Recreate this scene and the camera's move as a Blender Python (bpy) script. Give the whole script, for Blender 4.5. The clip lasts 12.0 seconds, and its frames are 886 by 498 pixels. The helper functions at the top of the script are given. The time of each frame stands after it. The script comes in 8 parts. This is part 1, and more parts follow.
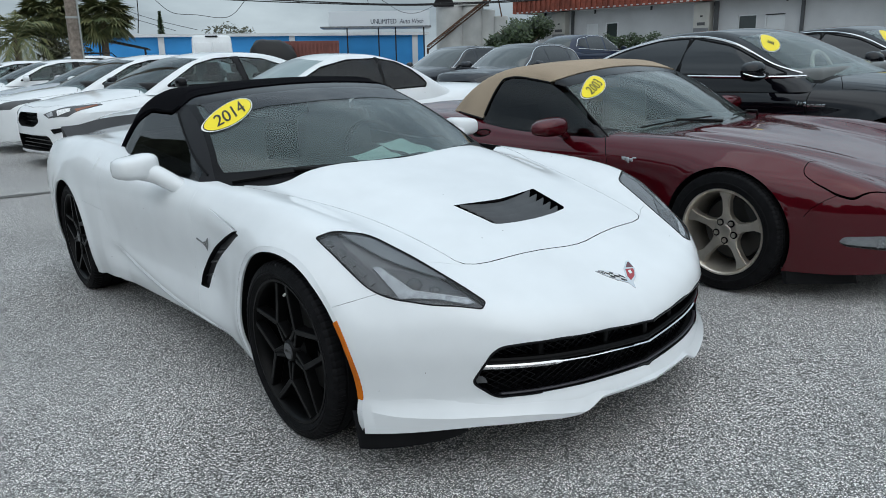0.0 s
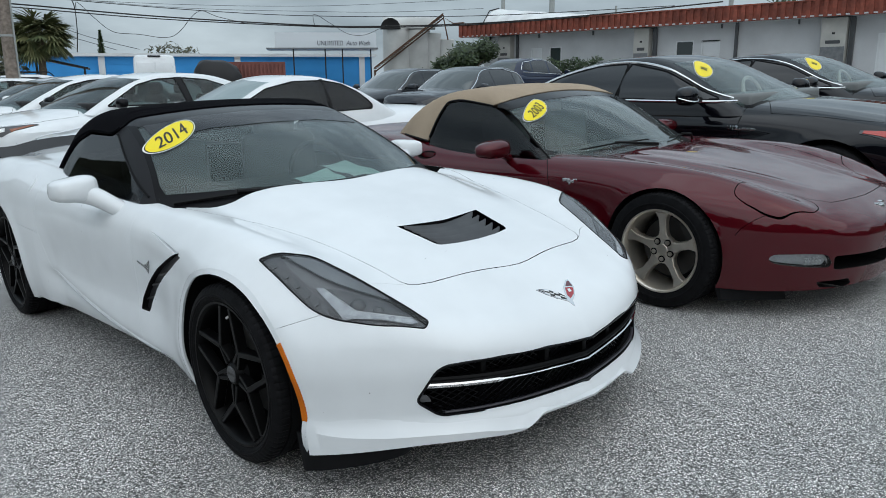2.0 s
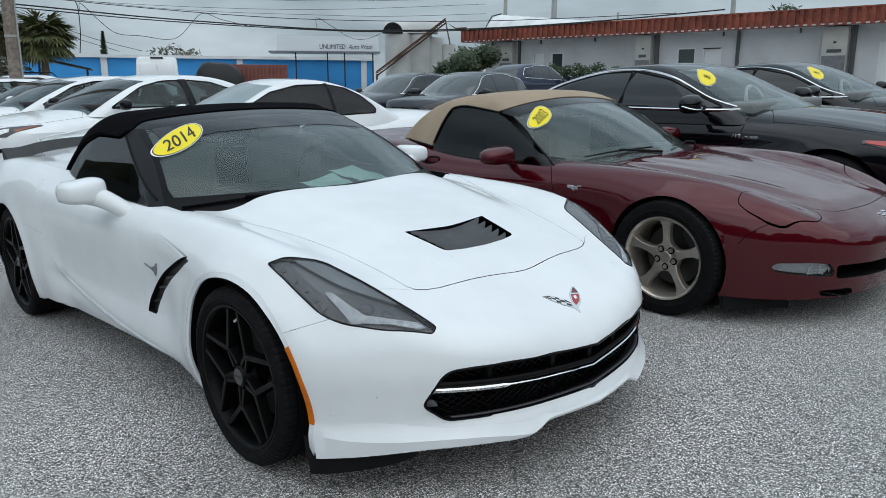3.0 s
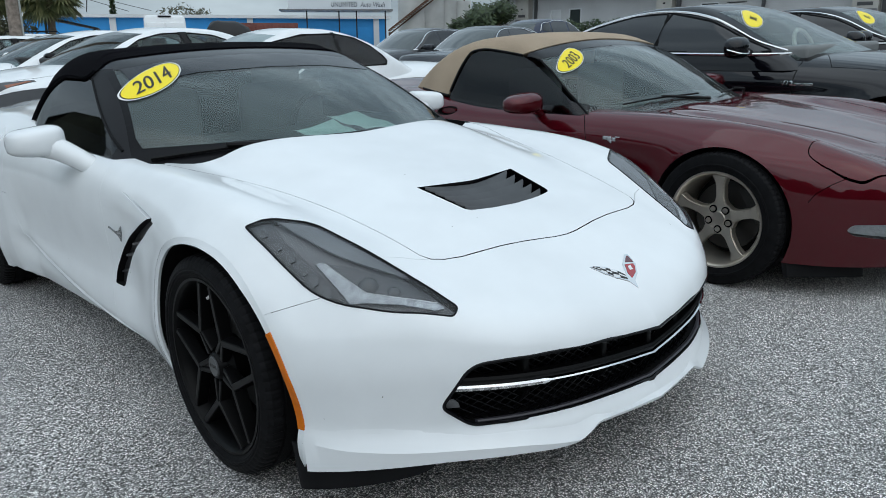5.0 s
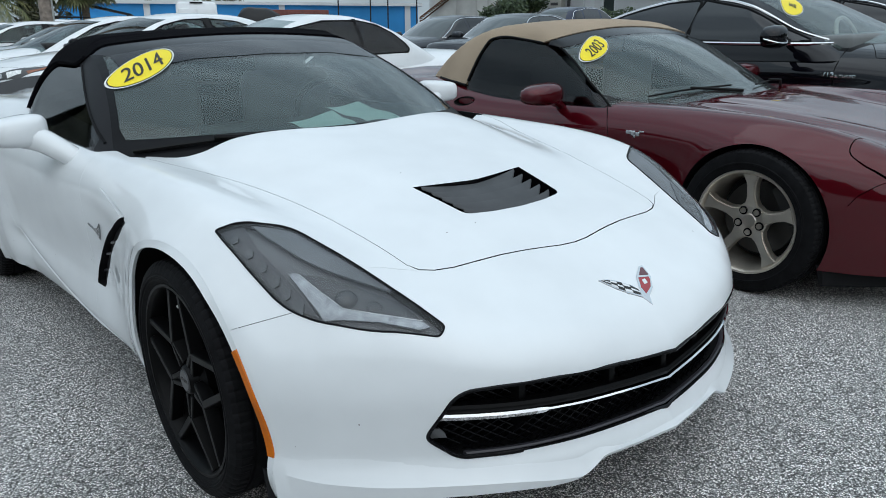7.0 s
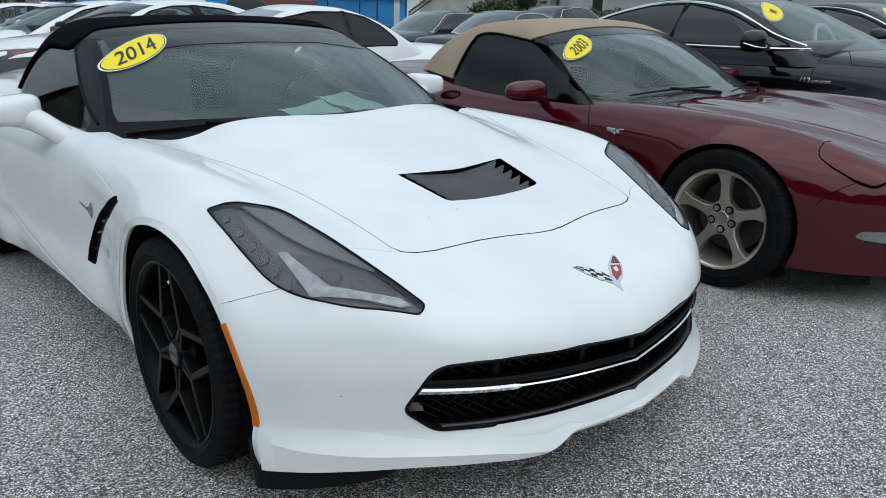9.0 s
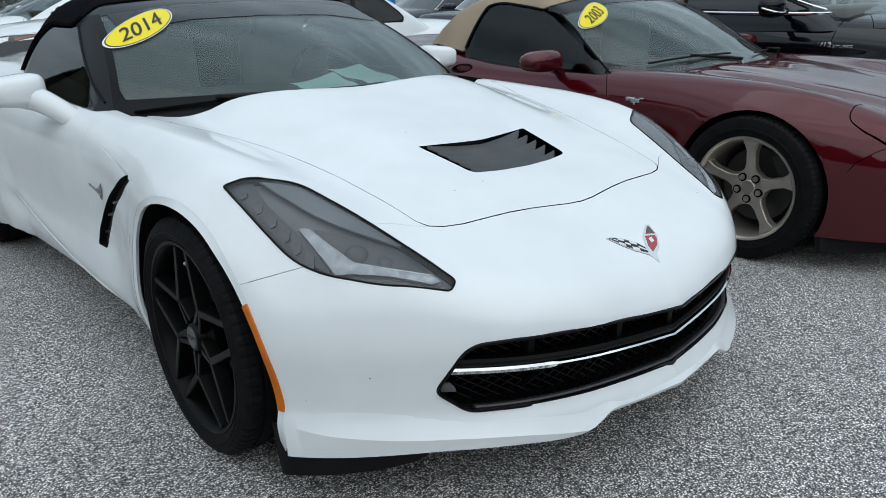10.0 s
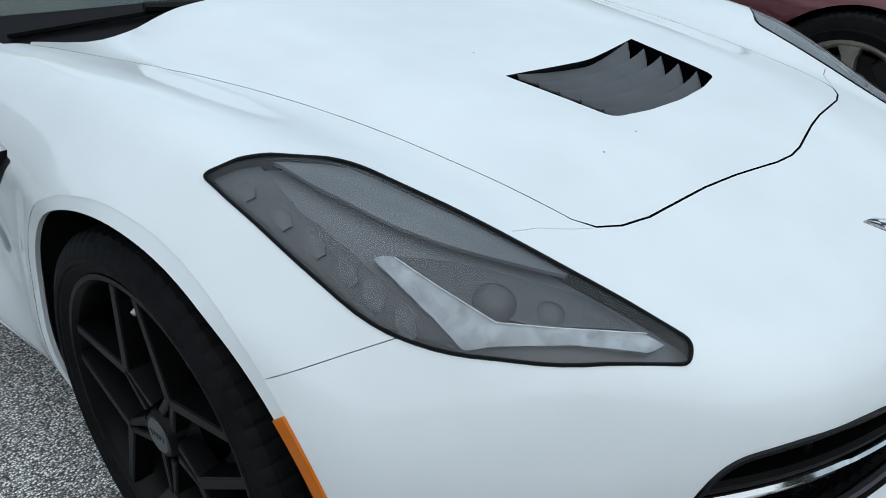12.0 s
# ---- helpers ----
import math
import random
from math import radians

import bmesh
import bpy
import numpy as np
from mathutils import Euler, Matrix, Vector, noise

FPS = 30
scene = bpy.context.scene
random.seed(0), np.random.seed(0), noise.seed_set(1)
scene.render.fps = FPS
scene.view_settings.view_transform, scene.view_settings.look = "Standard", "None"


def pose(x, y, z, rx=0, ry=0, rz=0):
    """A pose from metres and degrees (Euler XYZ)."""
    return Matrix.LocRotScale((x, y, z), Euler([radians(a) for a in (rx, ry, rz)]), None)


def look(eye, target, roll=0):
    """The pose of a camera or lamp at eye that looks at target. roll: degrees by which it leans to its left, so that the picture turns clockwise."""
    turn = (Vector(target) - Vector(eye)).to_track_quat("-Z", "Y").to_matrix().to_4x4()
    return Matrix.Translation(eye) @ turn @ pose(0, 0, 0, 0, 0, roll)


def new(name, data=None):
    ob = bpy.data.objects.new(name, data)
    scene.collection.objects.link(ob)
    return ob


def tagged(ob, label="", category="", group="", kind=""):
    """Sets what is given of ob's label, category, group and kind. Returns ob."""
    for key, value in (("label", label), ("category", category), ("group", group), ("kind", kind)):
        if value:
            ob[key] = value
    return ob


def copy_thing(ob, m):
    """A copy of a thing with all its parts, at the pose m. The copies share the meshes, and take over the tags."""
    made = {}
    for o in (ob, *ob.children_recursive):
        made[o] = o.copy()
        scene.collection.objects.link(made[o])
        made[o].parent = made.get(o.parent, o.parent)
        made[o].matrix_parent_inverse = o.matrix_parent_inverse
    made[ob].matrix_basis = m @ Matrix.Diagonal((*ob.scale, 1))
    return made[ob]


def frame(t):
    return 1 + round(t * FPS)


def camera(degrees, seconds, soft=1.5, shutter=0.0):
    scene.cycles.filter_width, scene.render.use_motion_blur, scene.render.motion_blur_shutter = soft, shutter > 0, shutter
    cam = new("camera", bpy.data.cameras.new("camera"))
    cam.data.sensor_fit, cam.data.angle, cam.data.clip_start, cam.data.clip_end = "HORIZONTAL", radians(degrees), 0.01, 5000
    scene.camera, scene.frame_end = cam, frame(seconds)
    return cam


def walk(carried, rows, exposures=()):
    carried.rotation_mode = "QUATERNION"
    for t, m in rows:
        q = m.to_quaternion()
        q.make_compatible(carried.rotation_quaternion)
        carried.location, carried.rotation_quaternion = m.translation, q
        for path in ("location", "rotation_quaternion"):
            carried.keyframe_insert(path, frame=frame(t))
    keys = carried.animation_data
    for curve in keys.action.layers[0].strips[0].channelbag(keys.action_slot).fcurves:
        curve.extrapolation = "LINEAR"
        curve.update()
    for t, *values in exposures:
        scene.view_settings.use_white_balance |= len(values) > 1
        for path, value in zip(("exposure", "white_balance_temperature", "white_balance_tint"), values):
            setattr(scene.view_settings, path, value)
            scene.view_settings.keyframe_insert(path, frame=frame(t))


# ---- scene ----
cam = camera(61.5, 12.0, soft=0.9)
PATH = [
    (0, (-1.952, -2.214, 1.264), (-0.74, -0.699, 0.774), -3.1),
    (0.5, (-1.959, -2.218, 1.266), (-0.718, -0.724, 0.786), -3.2),
    (1, (-1.965, -2.209, 1.262), (-0.696, -0.737, 0.791), -3.2),
    (1.5, (-1.958, -2.208, 1.257), (-0.658, -0.758, 0.798), -2.9),
    (2, (-1.962, -2.253, 1.271), (-0.637, -0.822, 0.829), -2.6),
    (2.5, (-1.978, -2.257, 1.284), (-0.64, -0.833, 0.853), -2.1),
    (3, (-1.992, -2.247, 1.281), (-0.664, -0.815, 0.85), -2.0),
    (5, (-1.67, -1.865, 1.162), (-0.389, -0.423, 0.635), -2.4),
    (5.5, (-1.549, -1.728, 1.148), (-0.282, -0.279, 0.604), -2.6),
    (6, (-1.404, -1.691, 1.138), (-0.159, -0.227, 0.583), -2.7),
    (6.5, (-1.374, -1.698, 1.138), (-0.149, -0.219, 0.579), -2.6),
    (7, (-1.463, -1.772, 1.153), (-0.247, -0.284, 0.6), -2.1),
    (7.2, (-1.504, -1.815, 1.142), (-0.282, -0.327, 0.6), -1.6),
    (9, (-1.519, -1.845, 1.15), (-0.271, -0.388, 0.584), -0.3),
    (9.5, (-1.528, -1.84, 1.137), (-0.293, -0.381, 0.547), -0.8),
    (10, (-1.508, -1.752, 1.111), (-0.284, -0.295, 0.495), -1.7),
    (10.5, (-1.449, -1.567, 1.093), (-0.226, -0.123, 0.447), -2.4),
    (11, (-1.447, -1.357, 1.061), (-0.2, 0.046, 0.373), -2.8),
    (11.5, (-1.362, -1.15, 1.025), (-0.085, 0.196, 0.278), -3.3),
    (12, (-1.223, -0.911, 1.002), (0.095, 0.347, 0.177), -3.0),
]
# the lot where the two sports cars stand slopes by two degrees
TILT = Matrix.Rotation(radians(-2.1), 4, (0.62, 0.78, 0.0))
walk(cam, [(t, TILT @ look(e, a, r)) for t, e, a, r in PATH], [(0.0, 0.0, 6500, 10), (3.0, 0.0, 6480, 10), (6.2, 0.0, 6330, 9), (9.3, 0.0, 6460, 10), (10.5, 0.0, 6420, 9), (12.0, -0.07, 6290, 8)])

# ---- light: an overcast day ----
world = bpy.data.worlds.new("sky")
scene.world = world
world.use_nodes = True
wn, wl = world.node_tree.nodes, world.node_tree.links
wn.clear()
SUN_ELEV, SUN_ROT = radians(52), radians(200)
w_out = wn.new("ShaderNodeOutputWorld")
w_bg = wn.new("ShaderNodeBackground")
w_sky = wn.new("ShaderNodeTexSky")
w_sky.sky_type, w_sky.sun_disc = "NISHITA", False
w_sky.sun_elevation, w_sky.sun_rotation = SUN_ELEV, SUN_ROT
w_sky.dust_density, w_sky.air_density = 3.0, 1.2
w_bg.inputs["Strength"].default_value = 0.155
# a grey cloud deck veils most of the blue, thicker and thinner by turns
w_tc = wn.new("ShaderNodeTexCoord")
w_map = wn.new("ShaderNodeMapping")
w_map.inputs["Scale"].default_value = (1.0, 1.0, 3.2)
w_noise = wn.new("ShaderNodeTexNoise")
w_noise.inputs["Scale"].default_value, w_noise.inputs["Detail"].default_value = 2.6, 7.0
w_noise.inputs["Roughness"].default_value = 0.55
w_ramp = wn.new("ShaderNodeValToRGB")
w_ramp.color_ramp.elements[0].position, w_ramp.color_ramp.elements[1].position = 0.34, 0.68
w_ramp.color_ramp.elements[0].color = (2.1, 2.65, 3.1, 1)
w_ramp.color_ramp.elements[1].color = (4.75, 5.65, 6.2, 1)
w_mix = wn.new("ShaderNodeMixRGB")
w_mix.inputs["Fac"].default_value = 0.9
wl.new(w_tc.outputs["Generated"], w_map.inputs["Vector"])
wl.new(w_map.outputs["Vector"], w_noise.inputs["Vector"])
wl.new(w_noise.outputs["Fac"], w_ramp.inputs["Fac"])
wl.new(w_sky.outputs["Color"], w_mix.inputs["Color1"])
wl.new(w_ramp.outputs["Color"], w_mix.inputs["Color2"])
# an overcast sky is brighter overhead than at the horizon
w_sep = wn.new("ShaderNodeSeparateXYZ")
w_up = wn.new("ShaderNodeMapRange")
w_up.inputs["From Min"].default_value, w_up.inputs["From Max"].default_value = 0.0, 0.9
w_up.inputs["To Min"].default_value, w_up.inputs["To Max"].default_value = 0.74, 1.5
w_gain = wn.new("ShaderNodeMixRGB")
w_gain.blend_type, w_gain.inputs["Fac"].default_value = "MULTIPLY", 1
wl.new(w_tc.outputs["Generated"], w_sep.inputs["Vector"])
wl.new(w_sep.outputs["Z"], w_up.inputs["Value"])
wl.new(w_mix.outputs["Color"], w_gain.inputs["Color1"])
wl.new(w_up.outputs["Result"], w_gain.inputs["Color2"])
wl.new(w_gain.outputs["Color"], w_bg.inputs["Color"])
wl.new(w_bg.outputs["Background"], w_out.inputs["Surface"])
sun = new("sun", bpy.data.lights.new("sun", "SUN"))
sun.data.energy, sun.data.angle, sun.data.color = 0.95, radians(110), (1.0, 0.97, 0.93)
sun.matrix_world = look((-8, -14, 26), (0, 0, 0))

# ---- building helpers ----
def mat(name, color, rough=0.5, metal=0.0, coat=0.0, grain=0.0, grain_scale=40.0, bump=0.0, bump_scale=200.0, stain=0.0, stain_scale=1.5, trans=0.0, ior=1.45, alpha=1.0, spec=0.5):
    """A procedural surface: base colour with two scales of variation, gloss and fine relief."""
    m = bpy.data.materials.new(name)
    m.use_nodes = True
    nt = m.node_tree
    b = nt.nodes["Principled BSDF"]
    b.inputs["Base Color"].default_value = (*color, 1)
    b.inputs["Roughness"].default_value, b.inputs["Metallic"].default_value = rough, metal
    b.inputs["Coat Weight"].default_value, b.inputs["Coat Roughness"].default_value = coat, 0.03
    b.inputs["Transmission Weight"].default_value, b.inputs["IOR"].default_value = trans, ior
    b.inputs["Alpha"].default_value = alpha
    b.inputs["Specular IOR Level"].default_value = spec
    tc = nt.nodes.new("ShaderNodeTexCoord")
    last = None
    for amount, scale, detail in ((grain, grain_scale, 4), (stain, stain_scale, 6)):
        if amount:
            n = nt.nodes.new("ShaderNodeTexNoise")
            n.inputs["Scale"].default_value, n.inputs["Detail"].default_value = scale, detail
            nt.links.new(tc.outputs["Object"], n.inputs["Vector"])
            r = nt.nodes.new("ShaderNodeMapRange")
            r.inputs["From Min"].default_value, r.inputs["From Max"].default_value = 0.3, 0.7
            r.inputs["To Min"].default_value, r.inputs["To Max"].default_value = 1 - amount, 1 + amount
            nt.links.new(n.outputs["Fac"], r.inputs["Value"])
            x = nt.nodes.new("ShaderNodeMixRGB")
            x.blend_type, x.inputs["Fac"].default_value = "MULTIPLY", 1
            if last is None:
                x.inputs["Color1"].default_value = (*color, 1)
            else:
                nt.links.new(last, x.inputs["Color1"])
            nt.links.new(r.outputs["Result"], x.inputs["Color2"])
            last = x.outputs["Color"]
    if last is not None:
        nt.links.new(last, b.inputs["Base Color"])
    if bump:
        n = nt.nodes.new("ShaderNodeTexNoise")
        n.inputs["Scale"].default_value, n.inputs["Detail"].default_value = bump_scale, 5
        nt.links.new(tc.outputs["Object"], n.inputs["Vector"])
        k = nt.nodes.new("ShaderNodeBump")
        k.inputs["Strength"].default_value, k.inputs["Distance"].default_value = bump, 0.004
        nt.links.new(n.outputs["Fac"], k.inputs["Height"])
        nt.links.new(k.outputs["Normal"], b.inputs["Normal"])
    return m


def thing(name, label, category, at=None, group="", kind=""):
    ob = new(name)
    ob.empty_display_size = 0.1
    if at is not None:
        ob.matrix_world = at
    return tagged(ob, label, category, group, kind)


def mesh_object(name, bm, material, parent=None, label="", smooth=None, category="", kind="", group=""):
    me = bpy.data.meshes.new(name)
    bm.to_mesh(me)
    bm.free()
    for m in (material if isinstance(material, (list, tuple)) else [material]):
        me.materials.append(m)
    if smooth is not None:
        me.shade_smooth()
        me.set_sharp_from_angle(angle=radians(smooth))
    ob = new(name, me)
    if parent is not None:
        ob.parent = parent
    return tagged(ob, label, category, group, kind)


def part(name, bm, material, parent, label="", smooth=30):
    return mesh_object(name, bm, material, parent, label, smooth)


def box(bm, lo, hi, bevel=0.0, m=None):
    """A box between two corners, with rounded edges if bevel is given."""
    r = bmesh.ops.create_cube(bm, size=1)
    vs = r["verts"]
    for v in vs:
        v.co = Vector([lo[i] + (v.co[i] + 0.5) * (hi[i] - lo[i]) for i in range(3)])
    if bevel:
        es = list({e for v in vs for e in v.link_edges})
        out = bmesh.ops.bevel(bm, geom=es, offset=bevel, segments=2, affect="EDGES", profile=0.5)
        vs = list({v for f in out["faces"] for v in f.verts} | {v for v in vs if v.is_valid})
    if m is not None:
        bmesh.ops.transform(bm, matrix=m, verts=vs)
    return bm


def boxed(lo, hi, bevel=0.0):
    return box(bmesh.new(), lo, hi, bevel)


def lathe(bm, profile, n=48, axis="x"):
    """Turns a profile of (distance along the axis, radius) about the axis."""
    rings = []
    for a, r in profile:
        ring = []
        for i in range(n):
            t = 2 * math.pi * i / n
            c, s = r * math.cos(t), r * math.sin(t)
            ring.append(bm.verts.new({"x": (a, c, s), "y": (c, a, s), "z": (c, s, a)}[axis]))
        rings.append(ring)
    for p, q in zip(rings, rings[1:]):
        for i in range(n):
            bm.faces.new((p[i], p[(i + 1) % n], q[(i + 1) % n], q[i]))
    return rings


def tube(bm, pts, r, n=8, cap=True):
    """A round bar along points; r is one radius or one for each point."""
    pts = [Vector(p) for p in pts]
    rings = []
    up = None
    for i, p in enumerate(pts):
        d = (pts[min(i + 1, len(pts) - 1)] - pts[max(i - 1, 0)]).normalized()
        if up is None:
            up = d.orthogonal().normalized()
        u = (up - d * up.dot(d)).normalized()
        up = u
        v = d.cross(u)
        rr = r[i] if isinstance(r, (list, tuple)) else r
        rings.append([bm.verts.new(p + rr * (math.cos(2 * math.pi * k / n) * u + math.sin(2 * math.pi * k / n) * v)) for k in range(n)])
    for a, b in zip(rings, rings[1:]):
        for k in range(n):
            bm.faces.new((a[k], a[(k + 1) % n], b[(k + 1) % n], b[k]))
    if cap:
        bm.faces.new(rings[0][::-1])
        bm.faces.new(rings[-1])
    return bm


def prism(pts, way, near=0.0, far=1.0):
    """A solid: the outline pts (in space) swept along way from near to far."""
    bm = bmesh.new()
    way = Vector(way)
    a = [bm.verts.new(Vector(p) + way * near) for p in pts]
    b = [bm.verts.new(Vector(p) + way * far) for p in pts]
    n = len(pts)
    bm.faces.new(a[::-1])
    bm.faces.new(b)
    for i in range(n):
        bm.faces.new((a[i], a[(i + 1) % n], b[(i + 1) % n], b[i]))
    bmesh.ops.recalc_face_normals(bm, faces=bm.faces[:])
    return bm


def rounded(pts, r=0.03, n=4):
    """An outline of 2D points with rounded corners; r is one radius or one for each corner."""
    out = []
    k = len(pts)
    for i in range(k):
        p, a, b = Vector(pts[i]), Vector(pts[i - 1]), Vector(pts[(i + 1) % k])
        rr = r[i] if isinstance(r, (list, tuple)) else r
        la, lb = (a - p).length, (b - p).length
        d = min(rr, 0.45 * la, 0.45 * lb)
        if d < 1e-4:
            out.append(p)
            continue
        s, e = p + (a - p) * (d / la), p + (b - p) * (d / lb)
        for j in range(n + 1):
            t = j / n
            out.append((1 - t) ** 2 * s + 2 * t * (1 - t) * p + t * t * e)
    return out


def curve_points(pts, n=8):
    """A smooth line through points."""
    pts = [Vector(p) for p in pts]
    out = []
    for i in range(len(pts) - 1):
        p0, p1, p2, p3 = pts[max(i - 1, 0)], pts[i], pts[i + 1], pts[min(i + 2, len(pts) - 1)]
        for j in range(n):
            t = j / n
            out.append(0.5 * (2 * p1 + (p2 - p0) * t + (2 * p0 - 5 * p1 + 4 * p2 - p3) * t * t + (3 * p1 - p0 - 3 * p2 + p3) * t ** 3))
    out.append(pts[-1])
    return out


def ribbon(pts, width):
    """The outline of a band of that width along 2D points."""
    pts = [Vector((p[0], p[1])) for p in pts]
    left, right = [], []
    for i, p in enumerate(pts):
        d = (pts[min(i + 1, len(pts) - 1)] - pts[max(i - 1, 0)]).normalized()
        s = Vector((-d.y, d.x)) * width / 2
        left.append(p + s)
        right.append(p - s)
    return left + right[::-1]


# ---- car bodies: smooth solids, cut along their panel lines ----
def crv(y, pts):
    """A smooth curve through (place, value) pairs, at the places y."""
    a = np.array(pts, float)
    px, pv = a[:, 0], a[:, 1]
    m = np.gradient(pv, px) if len(px) > 2 else np.full(2, (pv[1] - pv[0]) / (px[1] - px[0]))
    d = np.diff(pv) / np.diff(px)
    for i in range(1, len(px) - 1):
        if d[i - 1] * d[i] <= 0:
            m[i] = 0
    y = np.clip(y, px[0], px[-1])
    i = np.clip(np.searchsorted(px, y) - 1, 0, len(px) - 2)
    h = px[i + 1] - px[i]
    t = (y - px[i]) / h
    return pv[i] * (1 + 2 * t) * (1 - t) ** 2 + m[i] * h * t * (1 - t) ** 2 + pv[i + 1] * t * t * (3 - 2 * t) + m[i + 1] * h * t * t * (t - 1)


def across(x, knots, values):
    """A smooth curve over x with knots and values that are arrays like x."""
    k = len(knots)
    d = [(values[i + 1] - values[i]) / np.maximum(knots[i + 1] - knots[i], 1e-4) for i in range(k - 1)]
    m = [np.zeros_like(x)] + [0.5 * (d[i - 1] + d[i]) for i in range(1, k - 1)] + [d[-1]]
    out = values[-1] + m[-1] * (x - knots[-1])
    for i in range(k - 2, -1, -1):
        h = np.maximum(knots[i + 1] - knots[i], 1e-4)
        t = (x - knots[i]) / h
        v = values[i] * (1 + 2 * t) * (1 - t) ** 2 + m[i] * h * t * (1 - t) ** 2 + values[i + 1] * t * t * (3 - 2 * t) + m[i + 1] * h * t * t * (t - 1)
        out = np.where(x < knots[i + 1], v, out)
    return out


def smax(a, b, k):
    h = np.clip(0.5 + 0.5 * (a - b) / k, 0, 1)
    return b + (a - b) * h + k * h * (1 - h)


def bell(d, w):
    return np.exp(-(d / w) ** 2)


def step(a, b, x):
    t = np.clip((x - a) / (b - a), 0, 1)
    return t * t * (3 - 2 * t)


def solid(f, y0, y1, zs, rows=120, cols=90, cap=40, reach=2.4):
    """The closed surface f(x, y, z) = 0, even in x, found along rays that leave a spine from y0 to y1 at height zs."""
    th = np.linspace(0, np.pi, cols)
    ph = np.linspace(np.pi / 2, 0, cap)[1:-1]
    oy = np.concatenate([np.full(len(ph), y0), np.linspace(y0, y1, rows), np.full(len(ph), y1)])
    fy = np.concatenate([-np.sin(ph), np.zeros(rows), np.sin(ph[::-1])])
    fc = np.sqrt(1 - fy ** 2)
    OY, TH = np.meshgrid(oy, th, indexing="ij")
    DX, DZ, DY = np.sin(TH) * fc[:, None], np.cos(TH) * fc[:, None], np.repeat(fy[:, None], cols, 1)

    def root(oy_, dx, dy, dz):
        a, b = np.zeros_like(dx), np.full_like(dx, reach)
        for _ in range(26):
            c = 0.5 * (a + b)
            inside = f(dx * c, oy_ + dy * c, zs + dz * c) < 0
            a, b = np.where(inside, c, a), np.where(inside, b, c)
        return a

    R = root(OY, DX, DY, DZ)
    P = np.stack([DX * R, OY + DY * R, zs + DZ * R], -1)
    P[:, 0, 0] = P[:, -1, 0] = 0
    full = np.concatenate([P, P[:, -2:0:-1] * np.array([-1, 1, 1])], 1)
    n, m = full.shape[:2]
    e0, e1 = np.array([y0]), np.array([y1])
    zero = np.zeros(1)
    front = (0, y0 - root(e0, zero, -np.ones(1), zero)[0], zs)
    back = (0, y1 + root(e1, zero, np.ones(1), zero)[0], zs)
    verts = [tuple(v) for v in full.reshape(-1, 3)] + [front, back]
    faces = [(i * m + j, (i + 1) * m + j, (i + 1) * m + (j + 1) % m, i * m + (j + 1) % m) for i in range(n - 1) for j in range(m)]
    faces += [(n * m, j, (j + 1) % m) for j in range(m)]
    faces += [(n * m + 1, (n - 1) * m + (j + 1) % m, (n - 1) * m + j) for j in range(m)]
    me = bpy.data.meshes.new("solid")
    me.from_pydata(verts, [], faces)
    bm = bmesh.new()
    bm.from_mesh(me)
    bmesh.ops.recalc_face_normals(bm, faces=bm.faces[:])
    bpy.data.meshes.remove(me)
    return bm


def carve(bm, cutter, mode="DIFFERENCE", slot=1):
    """The solid bm with the cutter taken away, or what both share. The cut faces get material slot 1. Frees the cutter.
    A cut that comes out with an impossible volume is made again with the cutter moved by a hair."""
    v0, vc = abs(bm.calc_volume(signed=True)), abs(cutter.calc_volume(signed=True))
    for f in cutter.faces:
        f.material_index = slot
    for turn in range(5):
        bmesh.ops.translate(cutter, verts=cutter.verts[:], vec=(0.0003 * turn, 0.00041 * turn, 0.00023 * turn))
        out = carve_once(bm, cutter, mode)
        v1 = abs(out.calc_volume(signed=True))
        if mode == "DIFFERENCE":
            fine = v0 * 0.997 - vc < v1 < v0 * 1.0005
        else:
            fine = v1 < min(v0, vc) * 1.003
        if fine:
            break
        if turn < 4:
            out.free()
    cutter.free()
    return out


def carve_once(bm, cutter, mode):
    obs = []
    for b in (bm, cutter):
        me = bpy.data.meshes.new("tmp")
        b.to_mesh(me)
        me.materials.append(CUT_A)
        me.materials.append(CUT_B)
        obs.append(new("tmp", me))
    mod = obs[0].modifiers.new("cut", "BOOLEAN")
    mod.operation, mod.object, mod.solver = mode, obs[1], "EXACT"
    mod.use_self = False
    mod.material_mode = "INDEX"
    got = bpy.data.meshes.new_from_object(obs[0].evaluated_get(bpy.context.evaluated_depsgraph_get()))
    out = bmesh.new()
    out.from_mesh(got)
    for o in obs:
        me = o.data
        bpy.data.objects.remove(o)
        bpy.data.meshes.remove(me)
    bpy.data.meshes.remove(got)
    return out


CUT_A, CUT_B = bpy.data.materials.new("cut_a"), bpy.data.materials.new("cut_b")


def join(*bms):
    out = bmesh.new()
    for b in bms:
        me = bpy.data.meshes.new("tmp")
        b.to_mesh(me)
        out.from_mesh(me)
        bpy.data.meshes.remove(me)
        b.free()
    return out


